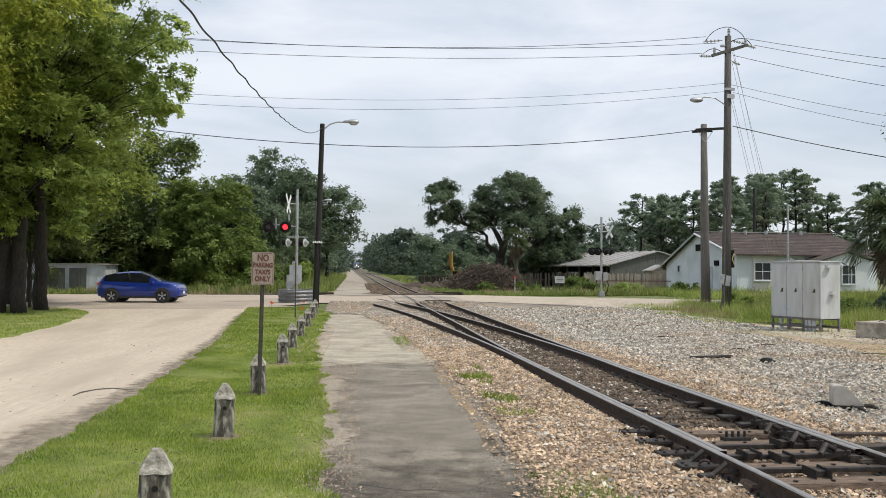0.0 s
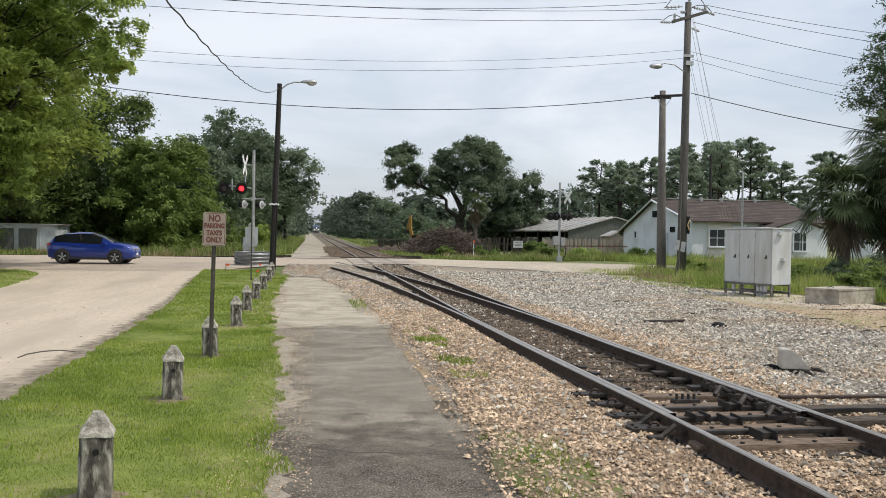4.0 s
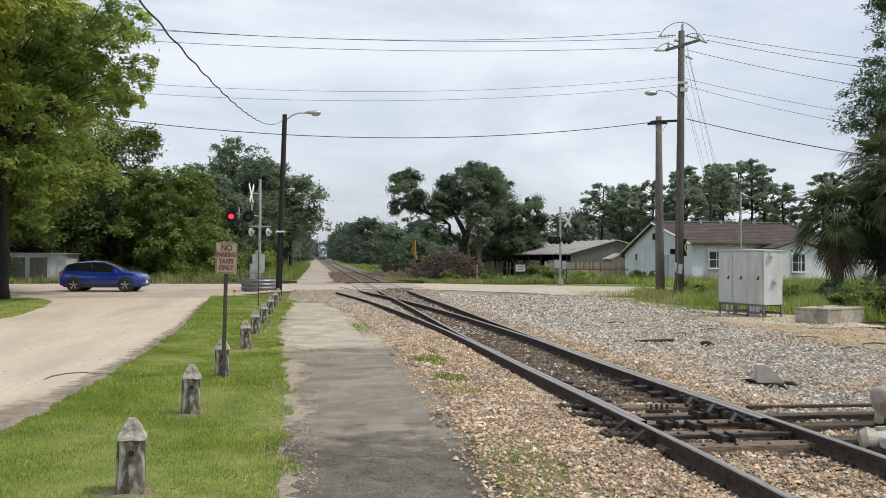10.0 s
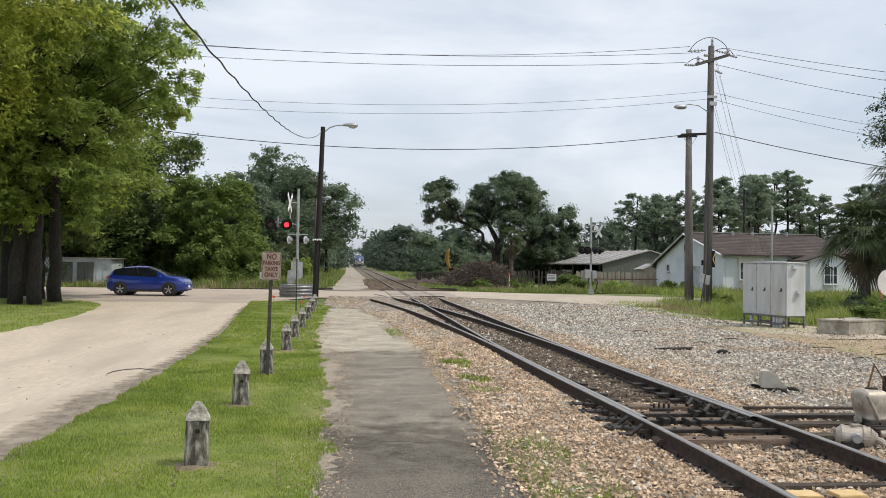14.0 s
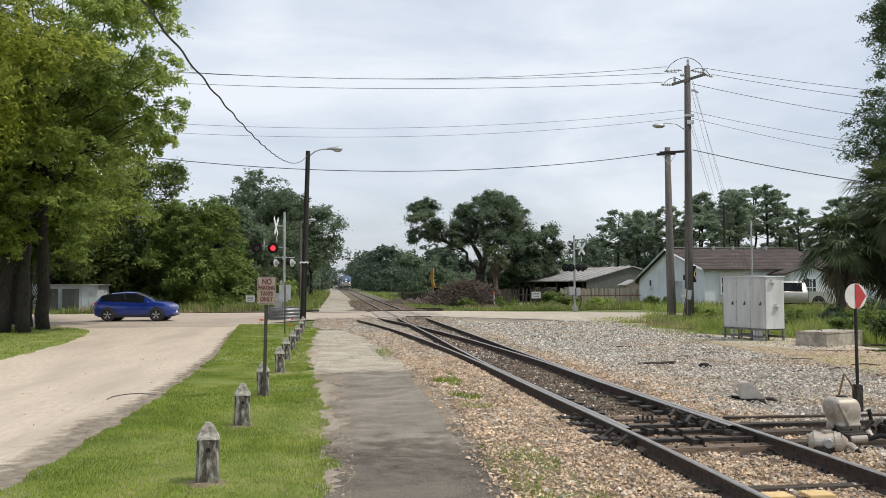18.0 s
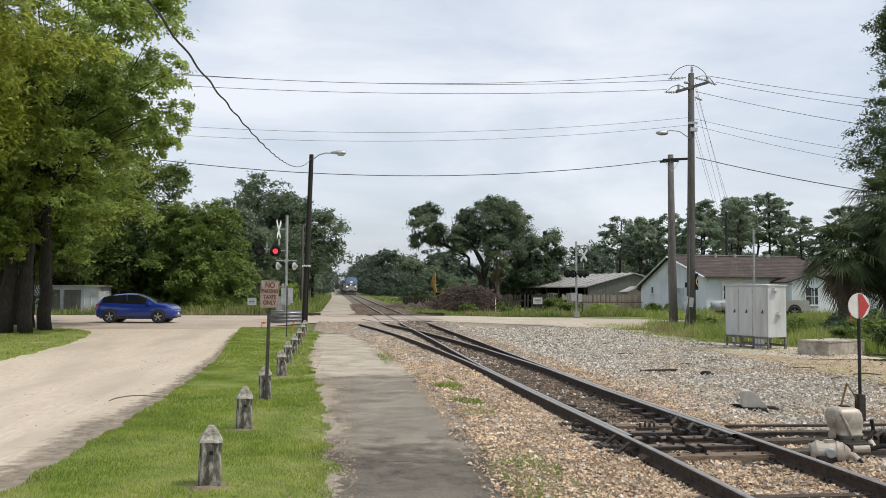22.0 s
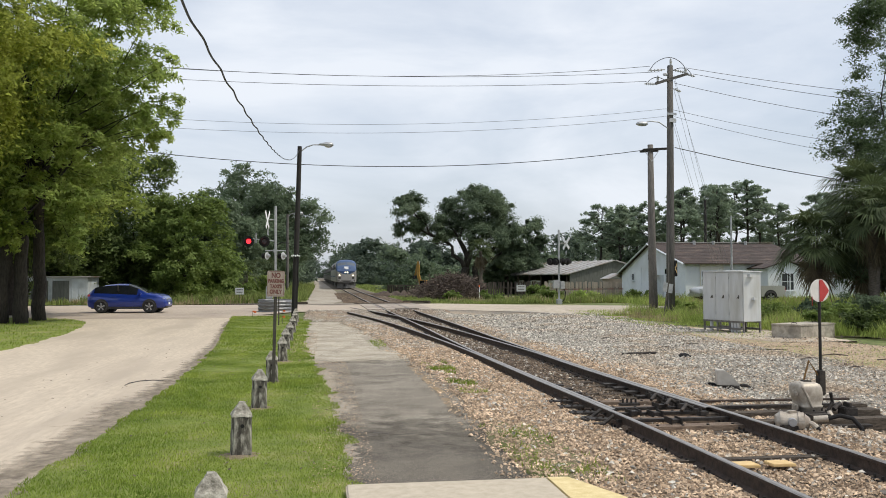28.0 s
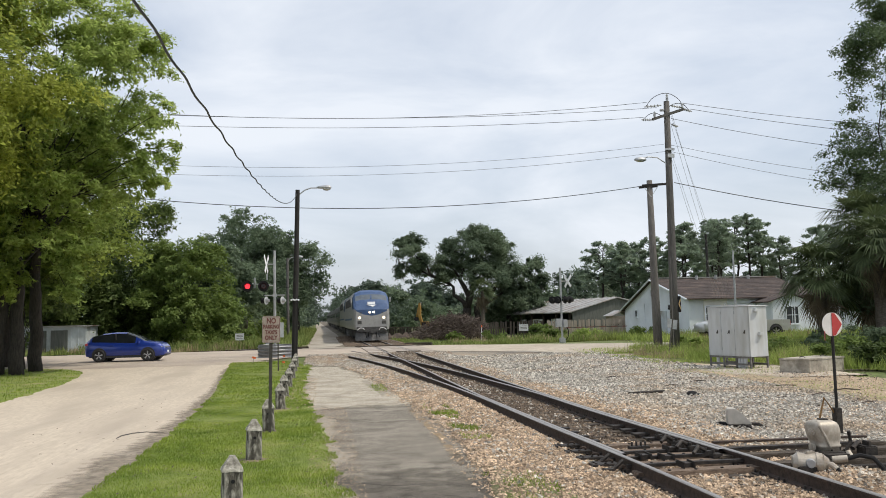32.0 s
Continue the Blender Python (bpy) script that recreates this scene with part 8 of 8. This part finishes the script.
for i, (x, y, h, s, mt) in enumerate([(17.6, 22.5, 1.3, 1.3, "leaf_mid"), (19.5, 20.5, 1.1, 1.5, "leaf_light"), (18.6, 18.2, 0.8, 1.3, "leaf_light"), (21.5, 21.5, 1.8, 1.6, "leaf_mid"), (23.5, 22.5, 2.2, 1.8, "leaf_oak"),
                                      (16.0, 26.0, 1.0, 1.2, "leaf_mid"), (24.5, 25.0, 2.6, 1.8, "leaf_oak"), (20.4, 17.0, 0.8, 1.2, "leaf_mid"), (17.0, 29.5, 0.9, 1.4, "leaf_light"), (8.0, 66.0, 0.7, 0.9, "leaf_mid"), (11.2, 64.0, 0.9, 0.9, "leaf_mid"),
                                      (14.4, 60.0, 1.4, 1.0, "leaf_mid"), (-13.2, 55.5, 2.2, 1.8, "leaf_light"), (-10.6, 58.5, 1.8, 1.6, "leaf_mid"), (-8.6, 68.0, 2.2, 1.6, "leaf_light"), (-9.0, 82.0, 2.6, 1.8, "leaf_mid")]):
    bush(x, y, h * (0.72 if 15 < x and y < 32 else 1.0), s, 300 + i, mt, 3200, 0.075 if y < 50 else 0.13)
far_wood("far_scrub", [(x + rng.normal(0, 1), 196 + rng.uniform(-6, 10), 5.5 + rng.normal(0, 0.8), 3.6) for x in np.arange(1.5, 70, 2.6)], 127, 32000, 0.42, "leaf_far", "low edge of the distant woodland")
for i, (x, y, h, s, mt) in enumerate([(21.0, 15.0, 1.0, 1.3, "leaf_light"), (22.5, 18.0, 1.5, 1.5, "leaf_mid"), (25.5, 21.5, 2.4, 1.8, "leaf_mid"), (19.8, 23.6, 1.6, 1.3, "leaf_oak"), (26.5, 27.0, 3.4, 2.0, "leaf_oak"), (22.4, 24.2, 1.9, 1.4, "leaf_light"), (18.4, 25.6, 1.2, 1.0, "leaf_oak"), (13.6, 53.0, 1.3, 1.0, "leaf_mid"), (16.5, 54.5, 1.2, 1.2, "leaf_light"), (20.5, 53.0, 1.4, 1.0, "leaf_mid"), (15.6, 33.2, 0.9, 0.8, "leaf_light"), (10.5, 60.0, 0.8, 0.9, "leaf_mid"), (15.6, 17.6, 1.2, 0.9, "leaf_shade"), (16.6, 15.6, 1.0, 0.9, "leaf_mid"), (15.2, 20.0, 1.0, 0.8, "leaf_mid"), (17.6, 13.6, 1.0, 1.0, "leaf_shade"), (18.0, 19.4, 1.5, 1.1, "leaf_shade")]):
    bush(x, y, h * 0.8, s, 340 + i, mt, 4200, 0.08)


# ---- vehicles ----
def loft(rings, closed=False):
    """Faces between rings, as lists of four points with the indices of ring and place."""
    out = []
    for i, (a, b) in enumerate(zip(rings, rings[1:])):
        for j in range(len(a) - 1):
            out.append((i, j, (a[j], a[j + 1], b[j + 1], b[j])))
    return out


def faces_mesh(quads):
    bm = bmesh.new()
    for q in quads:
        bm.faces.new([bm.verts.new(p) for p in q])
    bmesh.ops.remove_doubles(bm, verts=bm.verts[:], dist=0.0008)
    return bm


def wheel(parent, x, y, r, w, spokes=5, rim="alloy"):
    t = bmesh.new()
    s = 1 if y > 0 else -1
    prof = [(r * 0.66, -w / 2), (r * 0.93, -w / 2), (r, -w * 0.34), (r, w * 0.34), (r * 0.93, w / 2), (r * 0.66, w / 2)]
    rings = [[t.verts.new((rr * math.cos(a), d, rr * math.sin(a))) for rr, d in prof] for a in [2 * math.pi * k / 24 for k in range(24)]]
    for k in range(24):
        a, b = rings[k], rings[(k + 1) % 24]
        for j in range(len(prof)):
            t.faces.new((a[j], a[(j + 1) % 6], b[(j + 1) % 6], b[j]))
    wh = part("wheel", t, M["tyre"], parent, "black tyre on a silver alloy wheel", at=pose(x, y, r), soft=True)
    rm = rod((0, -w * 0.1 * s, 0), (0, w * 0.12 * s, 0), r * 0.16, n=12)
    for k in range(spokes):
        a = 2 * math.pi * k / spokes
        for o in (-0.11, 0.11):
            box(0, w * 0.36 * s, 0, r * 0.09, 0.03, r * 0.62, bm=rm, turn=Matrix.Rotation(a + o, 4, "Y") @ Matrix.Translation((0, 0, r * 0.36)))
    part("rim", rm, M[rim], wh)
    part("rim_barrel", rod((0, -w * 0.35, 0), (0, w * 0.20 * s if s > 0 else -w * 0.20, 0), r * 0.66, n=24), M["trim"], wh)
    return wh


def car_shell(parent, st, paint, glass_from, glass_to, shield, back):
    """A car body from stations: x, underside, belt, roof, half width, half roof width."""
    rings = []
    for x, zb, belt, roof, hw, hr in st:
        half = [(hw * 0.90, zb), (hw * 0.985, zb + 0.12), (hw, zb + (belt - zb) * 0.55), (hw * 0.985, belt - 0.05), (hw * 0.95, belt), (hr + (hw * 0.95 - hr) * 0.18, belt + (roof - belt) * 0.86),
                (hr * 0.92, roof - 0.018), (hr * 0.5, roof), (0, roof + 0.006)]
        rings.append([Vector((x, y, z)) for y, z in half] + [Vector((x, -y, z)) for y, z in half[-2::-1]])
    n = len(rings[0])
    body, side, screen, rear = [], [], [], []
    for i, j, q in loft(rings):
        x0, x1 = st[i][0], st[i + 1][0]
        jj = min(j, n - 2 - j)
        if jj == 4 and x0 >= glass_from - 1e-6 and x1 <= glass_to + 1e-6:
            side.append(q)
        elif jj >= 5 and (shield[0] - 1e-6 <= x0 and x1 <= shield[1] + 1e-6):
            screen.append(q)
        elif jj >= 5 and (back[0] - 1e-6 <= x0 and x1 <= back[1] + 1e-6):
            rear.append(q)
        else:
            body.append(q)
    body.append([p for p in rings[0]])
    body.append([p for p in rings[-1][::-1]])
    part("body", faces_mesh(body), M[paint], parent, soft=True)
    for nm, keep in (("side_window", lambda q: q[0].y > 0), ("side_window", lambda q: q[0].y < 0)):
        part(nm, faces_mesh([q for q in side if keep(q)]), M["glass"], parent, "dark tinted side glass", soft=True)
    part("rear_window", faces_mesh(rear), M["glass"], parent, "dark rear window", soft=True)
    part("windscreen", faces_mesh(screen), M["glass"], parent, "dark windscreen", soft=True)


def blue_car():
    c = thing("car", "blue compact crossover car standing at the railway crossing", "car", pose(-13.85, 36.7, gz(-13.8, 36.7) + 0.02, 0, 0, -5) @ Matrix.Scale(0.945, 4))
    st = [(-2.13, 0.42, 0.84, 0.90, 0.72, 0.60), (-2.03, 0.30, 1.00, 1.12, 0.83, 0.62), (-1.74, 0.27, 1.07, 1.40, 0.87, 0.60), (-1.2, 0.25, 1.06, 1.53, 0.885, 0.61), (-0.5, 0.23, 1.03, 1.60, 0.89, 0.62), (0.10, 0.23, 1.00, 1.585, 0.89, 0.62),
          (0.62, 0.23, 0.985, 1.38, 0.89, 0.64), (1.12, 0.24, 0.99, 1.10, 0.885, 0.74), (1.65, 0.26, 0.955, 1.03, 0.875, 0.70), (1.96, 0.28, 0.87, 0.94, 0.83, 0.62), (2.10, 0.32, 0.74, 0.80, 0.76, 0.54), (2.16, 0.36, 0.62, 0.66, 0.68, 0.48)]
    car_shell(c, st, "carblue", -1.74, 0.62, (0.10, 1.12), (-2.03, -1.2))
    for x in (-1.31, 1.30):
        for y in (-0.83, 0.83):
            wheel(c, x, y, 0.335, 0.215)
            s = 1 if y > 0 else -1
            part("wheel_arch", rod((x, y * 0.5, 0.37), (x, s * 0.894, 0.37), 0.39, n=26), M["trim"], c)
    for y in (-0.893, 0.893):
        part("sill_trim", box(0, y * 0.985, 0.27, 1.9, 0.03, 0.13, bevel=0.01), M["trim"], c)
        part("pillar", box(-0.42, y * 0.90, 1.27, 0.07, 0.06, 0.5, turn=pose(0, 0, 0, 22 if y < 0 else -22, 0, 0)), M["trim"], c)
        part("mirror", box(0.80, y * 1.06, 1.04, 0.16, 0.20, 0.14, bevel=0.04), M["carblue"], c)
        part("headlight", box(1.92, y * 0.76, 0.76, 0.32, 0.24, 0.12, bevel=0.04), M["lensgrey"], c, "clear headlight")
        part("tail_light", box(-2.0, y * 0.82, 0.95, 0.18, 0.22, 0.14, bevel=0.03), M["red"], c, "red tail light")
        part("door_handle", box(-0.62, y * 1.0, 0.90, 0.18, 0.03, 0.03), M["carblue"], c)
    part("grille", box(2.10, 0, 0.66, 0.08, 1.0, 0.16, bevel=0.02), M["trim"], c)
    part("grille_bar", box(2.135, 0, 0.74, 0.03, 0.9, 0.05, bevel=0.01), M["alloy"], c)
    part("lower_bumper", box(2.08, 0, 0.36, 0.14, 1.3, 0.16, bevel=0.03), M["trim"], c)
    part("number_plate", box(2.16, 0, 0.50, 0.02, 0.30, 0.11), M["white"], c)
    part("underbody", box(0, 0, 0.30, 3.8, 1.5, 0.16), M["trim"], c)


blue_car()
TRUCK_Y = 44.2


def pickup():
    c = thing("pickup_truck", "silver beige crew cab pickup truck driving past the white house", "pickup truck", pose(24.4, TRUCK_Y, gz(24.4, TRUCK_Y) + 0.03, 0, 0, 180))
    st = [(0.15, 0.45, 1.20, 1.22, 0.96, 0.85), (0.18, 0.45, 1.20, 1.80, 0.98, 0.72), (0.45, 0.45, 1.20, 1.90, 0.99, 0.74), (1.0, 0.45, 1.18, 1.92, 0.99, 0.74), (1.35, 0.45, 1.17, 1.88, 0.99, 0.73), (1.95, 0.45, 1.15, 1.25, 0.99, 0.84),
          (2.3, 0.46, 1.10, 1.17, 0.98, 0.82), (2.8, 0.5, 1.04, 1.10, 0.95, 0.78), (2.98, 0.56, 0.9, 0.94, 0.84, 0.66)]
    st = [(-1.28, 0.45, 1.18, 1.20, 0.98, 0.85), (-1.20, 0.45, 1.18, 1.80, 0.98, 0.72), (-0.9, 0.45, 1.18, 1.89, 0.99, 0.74)] + st[2:]
    car_shell(c, st, "truck", -0.9, 1.35, (1.35, 1.95), (-1.28, -1.20))
    bed = bmesh.new()
    for y in (-0.95, 0.95):
        box(-2.12, y, 0.82, 1.75, 0.09, 0.72, bm=bed, bevel=0.02)
    box(-2.98, 0, 0.82, 0.08, 1.9, 0.72, bm=bed, bevel=0.02)
    box(-2.12, 0, 0.62, 1.75, 1.8, 0.08, bm=bed)
    part("cargo_bed", bed, M["truck"], c)
    for x in (-1.95, 2.0):
        for y in (-0.925, 0.925):
            wheel(c, x, y, 0.40, 0.26, 6)
            part("wheel_arch", rod((x, y * 0.5, 0.45), (x, y * 1.08, 0.45), 0.47, n=24), M["trim"], c)
    part("underbody", box(0, 0, 0.46, 5.4, 1.5, 0.2), M["trim"], c)
    for y in (-0.8, 0.8):
        part("headlight", box(2.93, y * 0.95, 0.92, 0.14, 0.24, 0.16, bevel=0.03), M["lensgrey"], c)
        part("tail_light", box(-3.01, y * 1.1, 0.95, 0.06, 0.12, 0.3), M["red"], c)
        part("mirror", box(1.35, y * 1.38, 1.28, 0.14, 0.22, 0.22, bevel=0.04), M["trim"], c)
    part("bumper", box(3.02, 0, 0.58, 0.14, 1.8, 0.22, bevel=0.04), M["alloy"], c)
    part("bumper", box(-3.05, 0, 0.56, 0.14, 1.8, 0.2, bevel=0.04), M["alloy"], c)
    return c


truck_ob = pickup()


# ---- train ----
TRAIN = []


def bogie(parent, y, axles=2, gap=2.7):
    b = box(0, y, 0.62, 2.5, gap * (axles - 1) + 1.2, 0.30, bevel=0.05)
    for x in (-1.18, 1.18):
        box(x, y, 0.58, 0.16, gap * (axles - 1) + 1.5, 0.42, bm=b, bevel=0.04)
    bg = part("bogie", b, M["loco_dark"], parent)
    for k in range(axles):
        yy = y + (k - (axles - 1) / 2) * gap
        for x in (-0.75, 0.75):
            part("wheel", rod((x - 0.07, yy, 0.50), (x + 0.07, yy, 0.50), 0.50, n=20), M["loco_dark"], bg)
        part("axle", rod((-0.75, yy, 0.5), (0.75, yy, 0.5), 0.09, n=8), M["loco_dark"], bg)


def locomotive(label):
    """Nose at y = 0, facing -y; z = 0 on the rail head."""
    c = thing("locomotive", label, "locomotive", group="train")
    st = [(0.00, 1.30, 0.98, 2.62), (0.10, 1.42, 0.98, 2.78), (0.30, 1.49, 0.98, 3.14), (0.55, 1.51, 1.0, 3.46), (0.86, 1.52, 1.0, 3.88), (1.15, 1.53, 1.02, 4.12), (1.7, 1.54, 1.02, 4.26), (2.6, 1.54, 1.02, 4.30), (20.6, 1.54, 1.02, 4.30)]
    rings = []
    for y, hw, zb, zt in st:
        band = min(2.66, zt - 0.02)
        half = [(hw * 0.97, zb), (hw, zb + 0.3), (hw, min(2.2, band - 0.05)), (hw * 0.995, band), (hw * 0.97, band + (zt - band) * 0.62), (hw * 0.86, band + (zt - band) * 0.86), (hw * 0.55, zt - 0.02), (0, zt + 0.02)]
        rings.append([Vector((x, y, z)) for x, z in half] + [Vector((-x, y, z)) for x, z in half[-2::-1]])
    n = len(rings[0])
    silver, blue, roof, glass = [], [], [], []
    for i, j, q in loft(rings):
        jj = min(j, n - 2 - j)
        front = st[i + 1][0] <= 1.75
        if st[i][0] >= 0.54 and st[i + 1][0] <= 0.87 and jj >= 5:
            glass.append(q)
        elif jj >= 3 and front:
            blue.append(q)
        elif jj >= 5:
            roof.append(q)
        else:
            silver.append(q)
    # rounded front, with a blue band dipping in the middle
    lo = [p for p in rings[0]]
    low_front = [Vector((x, -0.012, z)) for x, z in ((1.255, 0.98), (1.285, 2.5), (0.62, 2.20), (0, 2.10), (-0.62, 2.20), (-1.285, 2.5), (-1.255, 0.98))]
    up_front = [Vector((x, -0.012, z)) for x, z in ((1.285, 2.5), (1.28, 2.6), (0, 2.63), (-1.28, 2.6), (-1.285, 2.5), (-0.62, 2.20), (0, 2.10), (0.62, 2.20))]
    silver.append(lo)
    part("body", faces_mesh(silver), M["loco_silver"], c, "silver grey body sides")
    part("nose_panel", faces_mesh([low_front]), M["loco_silver"], c, "silver lower nose")
    part("blue_nose", faces_mesh(blue + [up_front]), M["loco_blue"], c, "blue upper nose and cab")
    part("roof", faces_mesh(roof), M["loco_blue"], c, "blue grey roof")
    part("windscreen", faces_mesh(glass), M["screen"], c, "dark slanted windscreen")
    part("windscreen_post", box(0, 0.66, 3.66, 0.10, 0.36, 0.05, turn=pose(0, 0, 0, 55, 0, 0)), M["loco_blue"], c)
    part("number_board", box(0, 0.27, 3.15, 0.62, 0.05, 0.22, turn=pose(0, 0, 0, -20, 0, 0)), M["white"], c, "white number board")
    part("nose_emblem", prism([(-0.42, 0.1), (0.40, 0.1), (0.1, -0.10), (-0.06, 0.0)], 0.03), M["white"], c, "white arrow-shaped emblem", at=pose(0, 0.14, 2.92, -25, 0, 0))
    for x in (-0.16, 0.16):
        part("headlight", rod((x, -0.06, 2.40), (x, 0.02, 2.40), 0.085, n=16), M["headlamp"], c, "lit headlight")
    for x in (-1.0, 1.0):
        part("ditch_light", rod((x, -0.05, 1.95), (x, 0.02, 1.95), 0.095, n=16), M["headlamp"], c, "lit ditch light")
        part("marker_recess", box(x, -0.02, 1.56, 0.34, 0.05, 0.26), M["loco_dark"], c)
        part("class_light", rod((x * 0.88, -0.03, 2.36), (x * 0.88, 0.02, 2.36), 0.06, n=12), M["loco_dark"], c)
        part("grab_iron", tube([(x * 1.2, -0.08, 0.95), (x * 0.95, -0.14, 1.12), (x * 0.70, -0.14, 1.10), (x * 0.60, -0.12, 0.95)], 0.03), M["white"], c, "white grab iron")
        part("mirror", box(x * 1.62, 0.95, 3.45, 0.10, 0.10, 0.42), M["loco_silver"], c)
        part("side_window", box(x * 1.53, 1.55, 3.05, 0.03, 0.7, 0.5), M["glass"], c)
        for k in range(9):
            part("side_grille", box(x * 1.545, 5.0 + 1.5 * k, 3.3, 0.03, 1.1, 0.7), M["loco_dark"], c)
        part("side_step", box(x * 1.46, 1.6, 0.75, 0.08, 0.5, 0.7), M["loco_dark"], c)
        part("side_stripe", box(x * 1.548, 11.5, 1.85, 0.012, 17.5, 0.16), M["loco_blue"], c, "blue side stripe")
    part("front_sill", box(0, 0.06, 0.98, 2.5, 0.24, 0.44, bevel=0.03), M["loco_dark"], c)
    plow = bmesh.new()
    prow = [(-1.36, 0.10, 0.08), (-0.75, -0.16, 0.08), (0, -0.26, 0.08), (0.75, -0.16, 0.08), (1.36, 0.10, 0.08)]
    lo = [plow.verts.new(p) for p in prow]
    hi = [plow.verts.new((x * 0.98, y + 0.28, 0.76)) for x, y, z in prow]
    for k in range(4):
        plow.faces.new((lo[k], lo[k + 1], hi[k + 1], hi[k]))
    bmesh.ops.solidify(plow, geom=plow.faces[:], thickness=0.04)
    part("snow_plough", plow, M["loco_grey"], c, "dusty grey pilot plough")
    part("coupler", box(0, -0.30, 0.82, 0.34, 0.6, 0.34, bevel=0.06), M["loco_dark"], c)
    for x in (-0.5, -0.3, 0.35, 0.55):
        part("air_hose", tube([(x, -0.06, 0.74), (x, -0.22, 0.55), (x + 0.05, -0.2, 0.32)], 0.03), M["black"], c)
    part("fuel_tank", box(0, 10.5, 0.62, 2.6, 4.6, 0.8, bevel=0.08), M["loco_dark"], c)
    bogie(c, 3.8)
    bogie(c, 17.0)
    for y in (6, 9.5, 13, 16.5):
        part("roof_fan", rod((0, y, 4.26), (0, y, 4.42), 0.55, n=18), M["loco_dark"], c)
    return c


def coach():
    c = thing("passenger_coach", "silver stainless steel passenger coach with a dark window band", "passenger coach", group="train")
    st = [(0.15, 1.50, 1.0, 3.95), (25.85, 1.50, 1.0, 3.95)]
    rings = []
    for y, hw, zb, zt in st:
        half = [(hw * 0.94, zb), (hw, zb + 0.4), (hw, 3.0), (hw * 0.93, 3.5), (hw * 0.7, 3.8), (0, zt)]
        rings.append([Vector((x, y, z)) for x, z in half] + [Vector((-x, y, z)) for x, z in half[-2::-1]])
    q = [f for _, _, f in loft(rings)] + [rings[0], rings[1][::-1]]
    part("body", faces_mesh(q), M["coach_steel"], c)
    for x in (-1.508, 1.508):
        part("window_band", box(x, 13, 2.45, 0.02, 23.5, 0.85), M["loco_dark"], c, "dark window band")
        for k in range(12):
            part("window", box(x * 1.008, 2.4 + 1.92 * k, 2.45, 0.02, 1.2, 0.55), M["glass"], c)
    part("diaphragm", box(0, 0.0, 2.1, 1.2, 0.4, 2.2), M["trim"], c)
    part("underframe", box(0, 13, 0.8, 2.4, 12, 0.5), M["loco_dark"], c)
    bogie(c, 3.6)
    bogie(c, 22.4)
    return c


TRAIN.append((locomotive("blue and silver diesel passenger locomotive with lit headlights, leading the train"), 0.0))
TRAIN.append((locomotive("blue and silver diesel passenger locomotive coupled second in the train"), 21.3))
car0 = coach()
TRAIN.append((car0, 42.6))
for k in range(1, 6):
    TRAIN.append((copy_thing(car0, pose(0, 0, 0)), 42.6 + 26.3 * k))
for ob in [o for o in TRAIN[1][0].children if o.name.startswith(("headlight", "ditch_light"))]:
    ob.data.materials.clear()
    ob.data.materials.append(M["lensgrey"])


# ---- what moves ----
FLASHES = [0.35, 0.8, 1.75, 2.4, 3.1, 3.7, 4.2, 4.9, 5.5, 6.1, 6.75, 7.5, 8.2, 8.8, 9.6, 10.25, 10.8, 11.5, 12.2, 12.7, 13.3, 13.7,
           14.7, 15.3, 15.9, 16.6, 17.2, 17.8, 18.5, 19.3, 19.6, 20.5, 21.3, 21.7, 22.5, 23.4, 23.7, 24.5, 25.2, 25.7, 26.3, 27.0, 27.7, 28.3, 29.2, 29.6, 30.2, 30.75, 31.75]


def motions():
    # the train runs along the main line at an even 14.1 m/s
    for ob, back in TRAIN:
        rows = []
        for k in range(17):
            t = 2.0 * k
            y = 60.4 + 14.1 * (32.0 - t) + back
            yaw = math.degrees(math.atan2(main_x(y) - main_x(y + 20), 20.0))
            rows.append((t, pose(main_x(y), y, rail_z(y), 0, 0, yaw)))
        walk(ob, rows)
    # the pickup rolls up from behind the palms and stops before the house
    rows = []
    for t, dx in ((0, 60), (6, 42), (11, 24), (14, 12.5), (15, 9.0), (16, 5.8), (17, 3.1), (18, 1.8), (19, 1.15), (20, 0.4), (21, 0.05), (22, 0), (32, 0)):
        x = 24.2 + dx
        rows.append((t, pose(x, TRUCK_Y, gz(x, TRUCK_Y) + 0.03, 0, 0, 180)))
    walk(truck_ob, rows)
    # an added dark disc slides before whichever lamp is out
    for k, cover in enumerate(LAMPS):
        rows = [(0.0, pose(0, 0.06 if k == 1 else -0.02, 0))]
        on = True
        for s in FLASHES:
            a, b = (0.06, -0.02) if on == (k == 1) else (-0.02, 0.06)
            rows += [(s - 0.034, pose(0, a, 0)), (s, pose(0, b, 0))]
            on = not on
        rows.append((32.0, rows[-1][1]))
        walk(cover, rows)


motions()
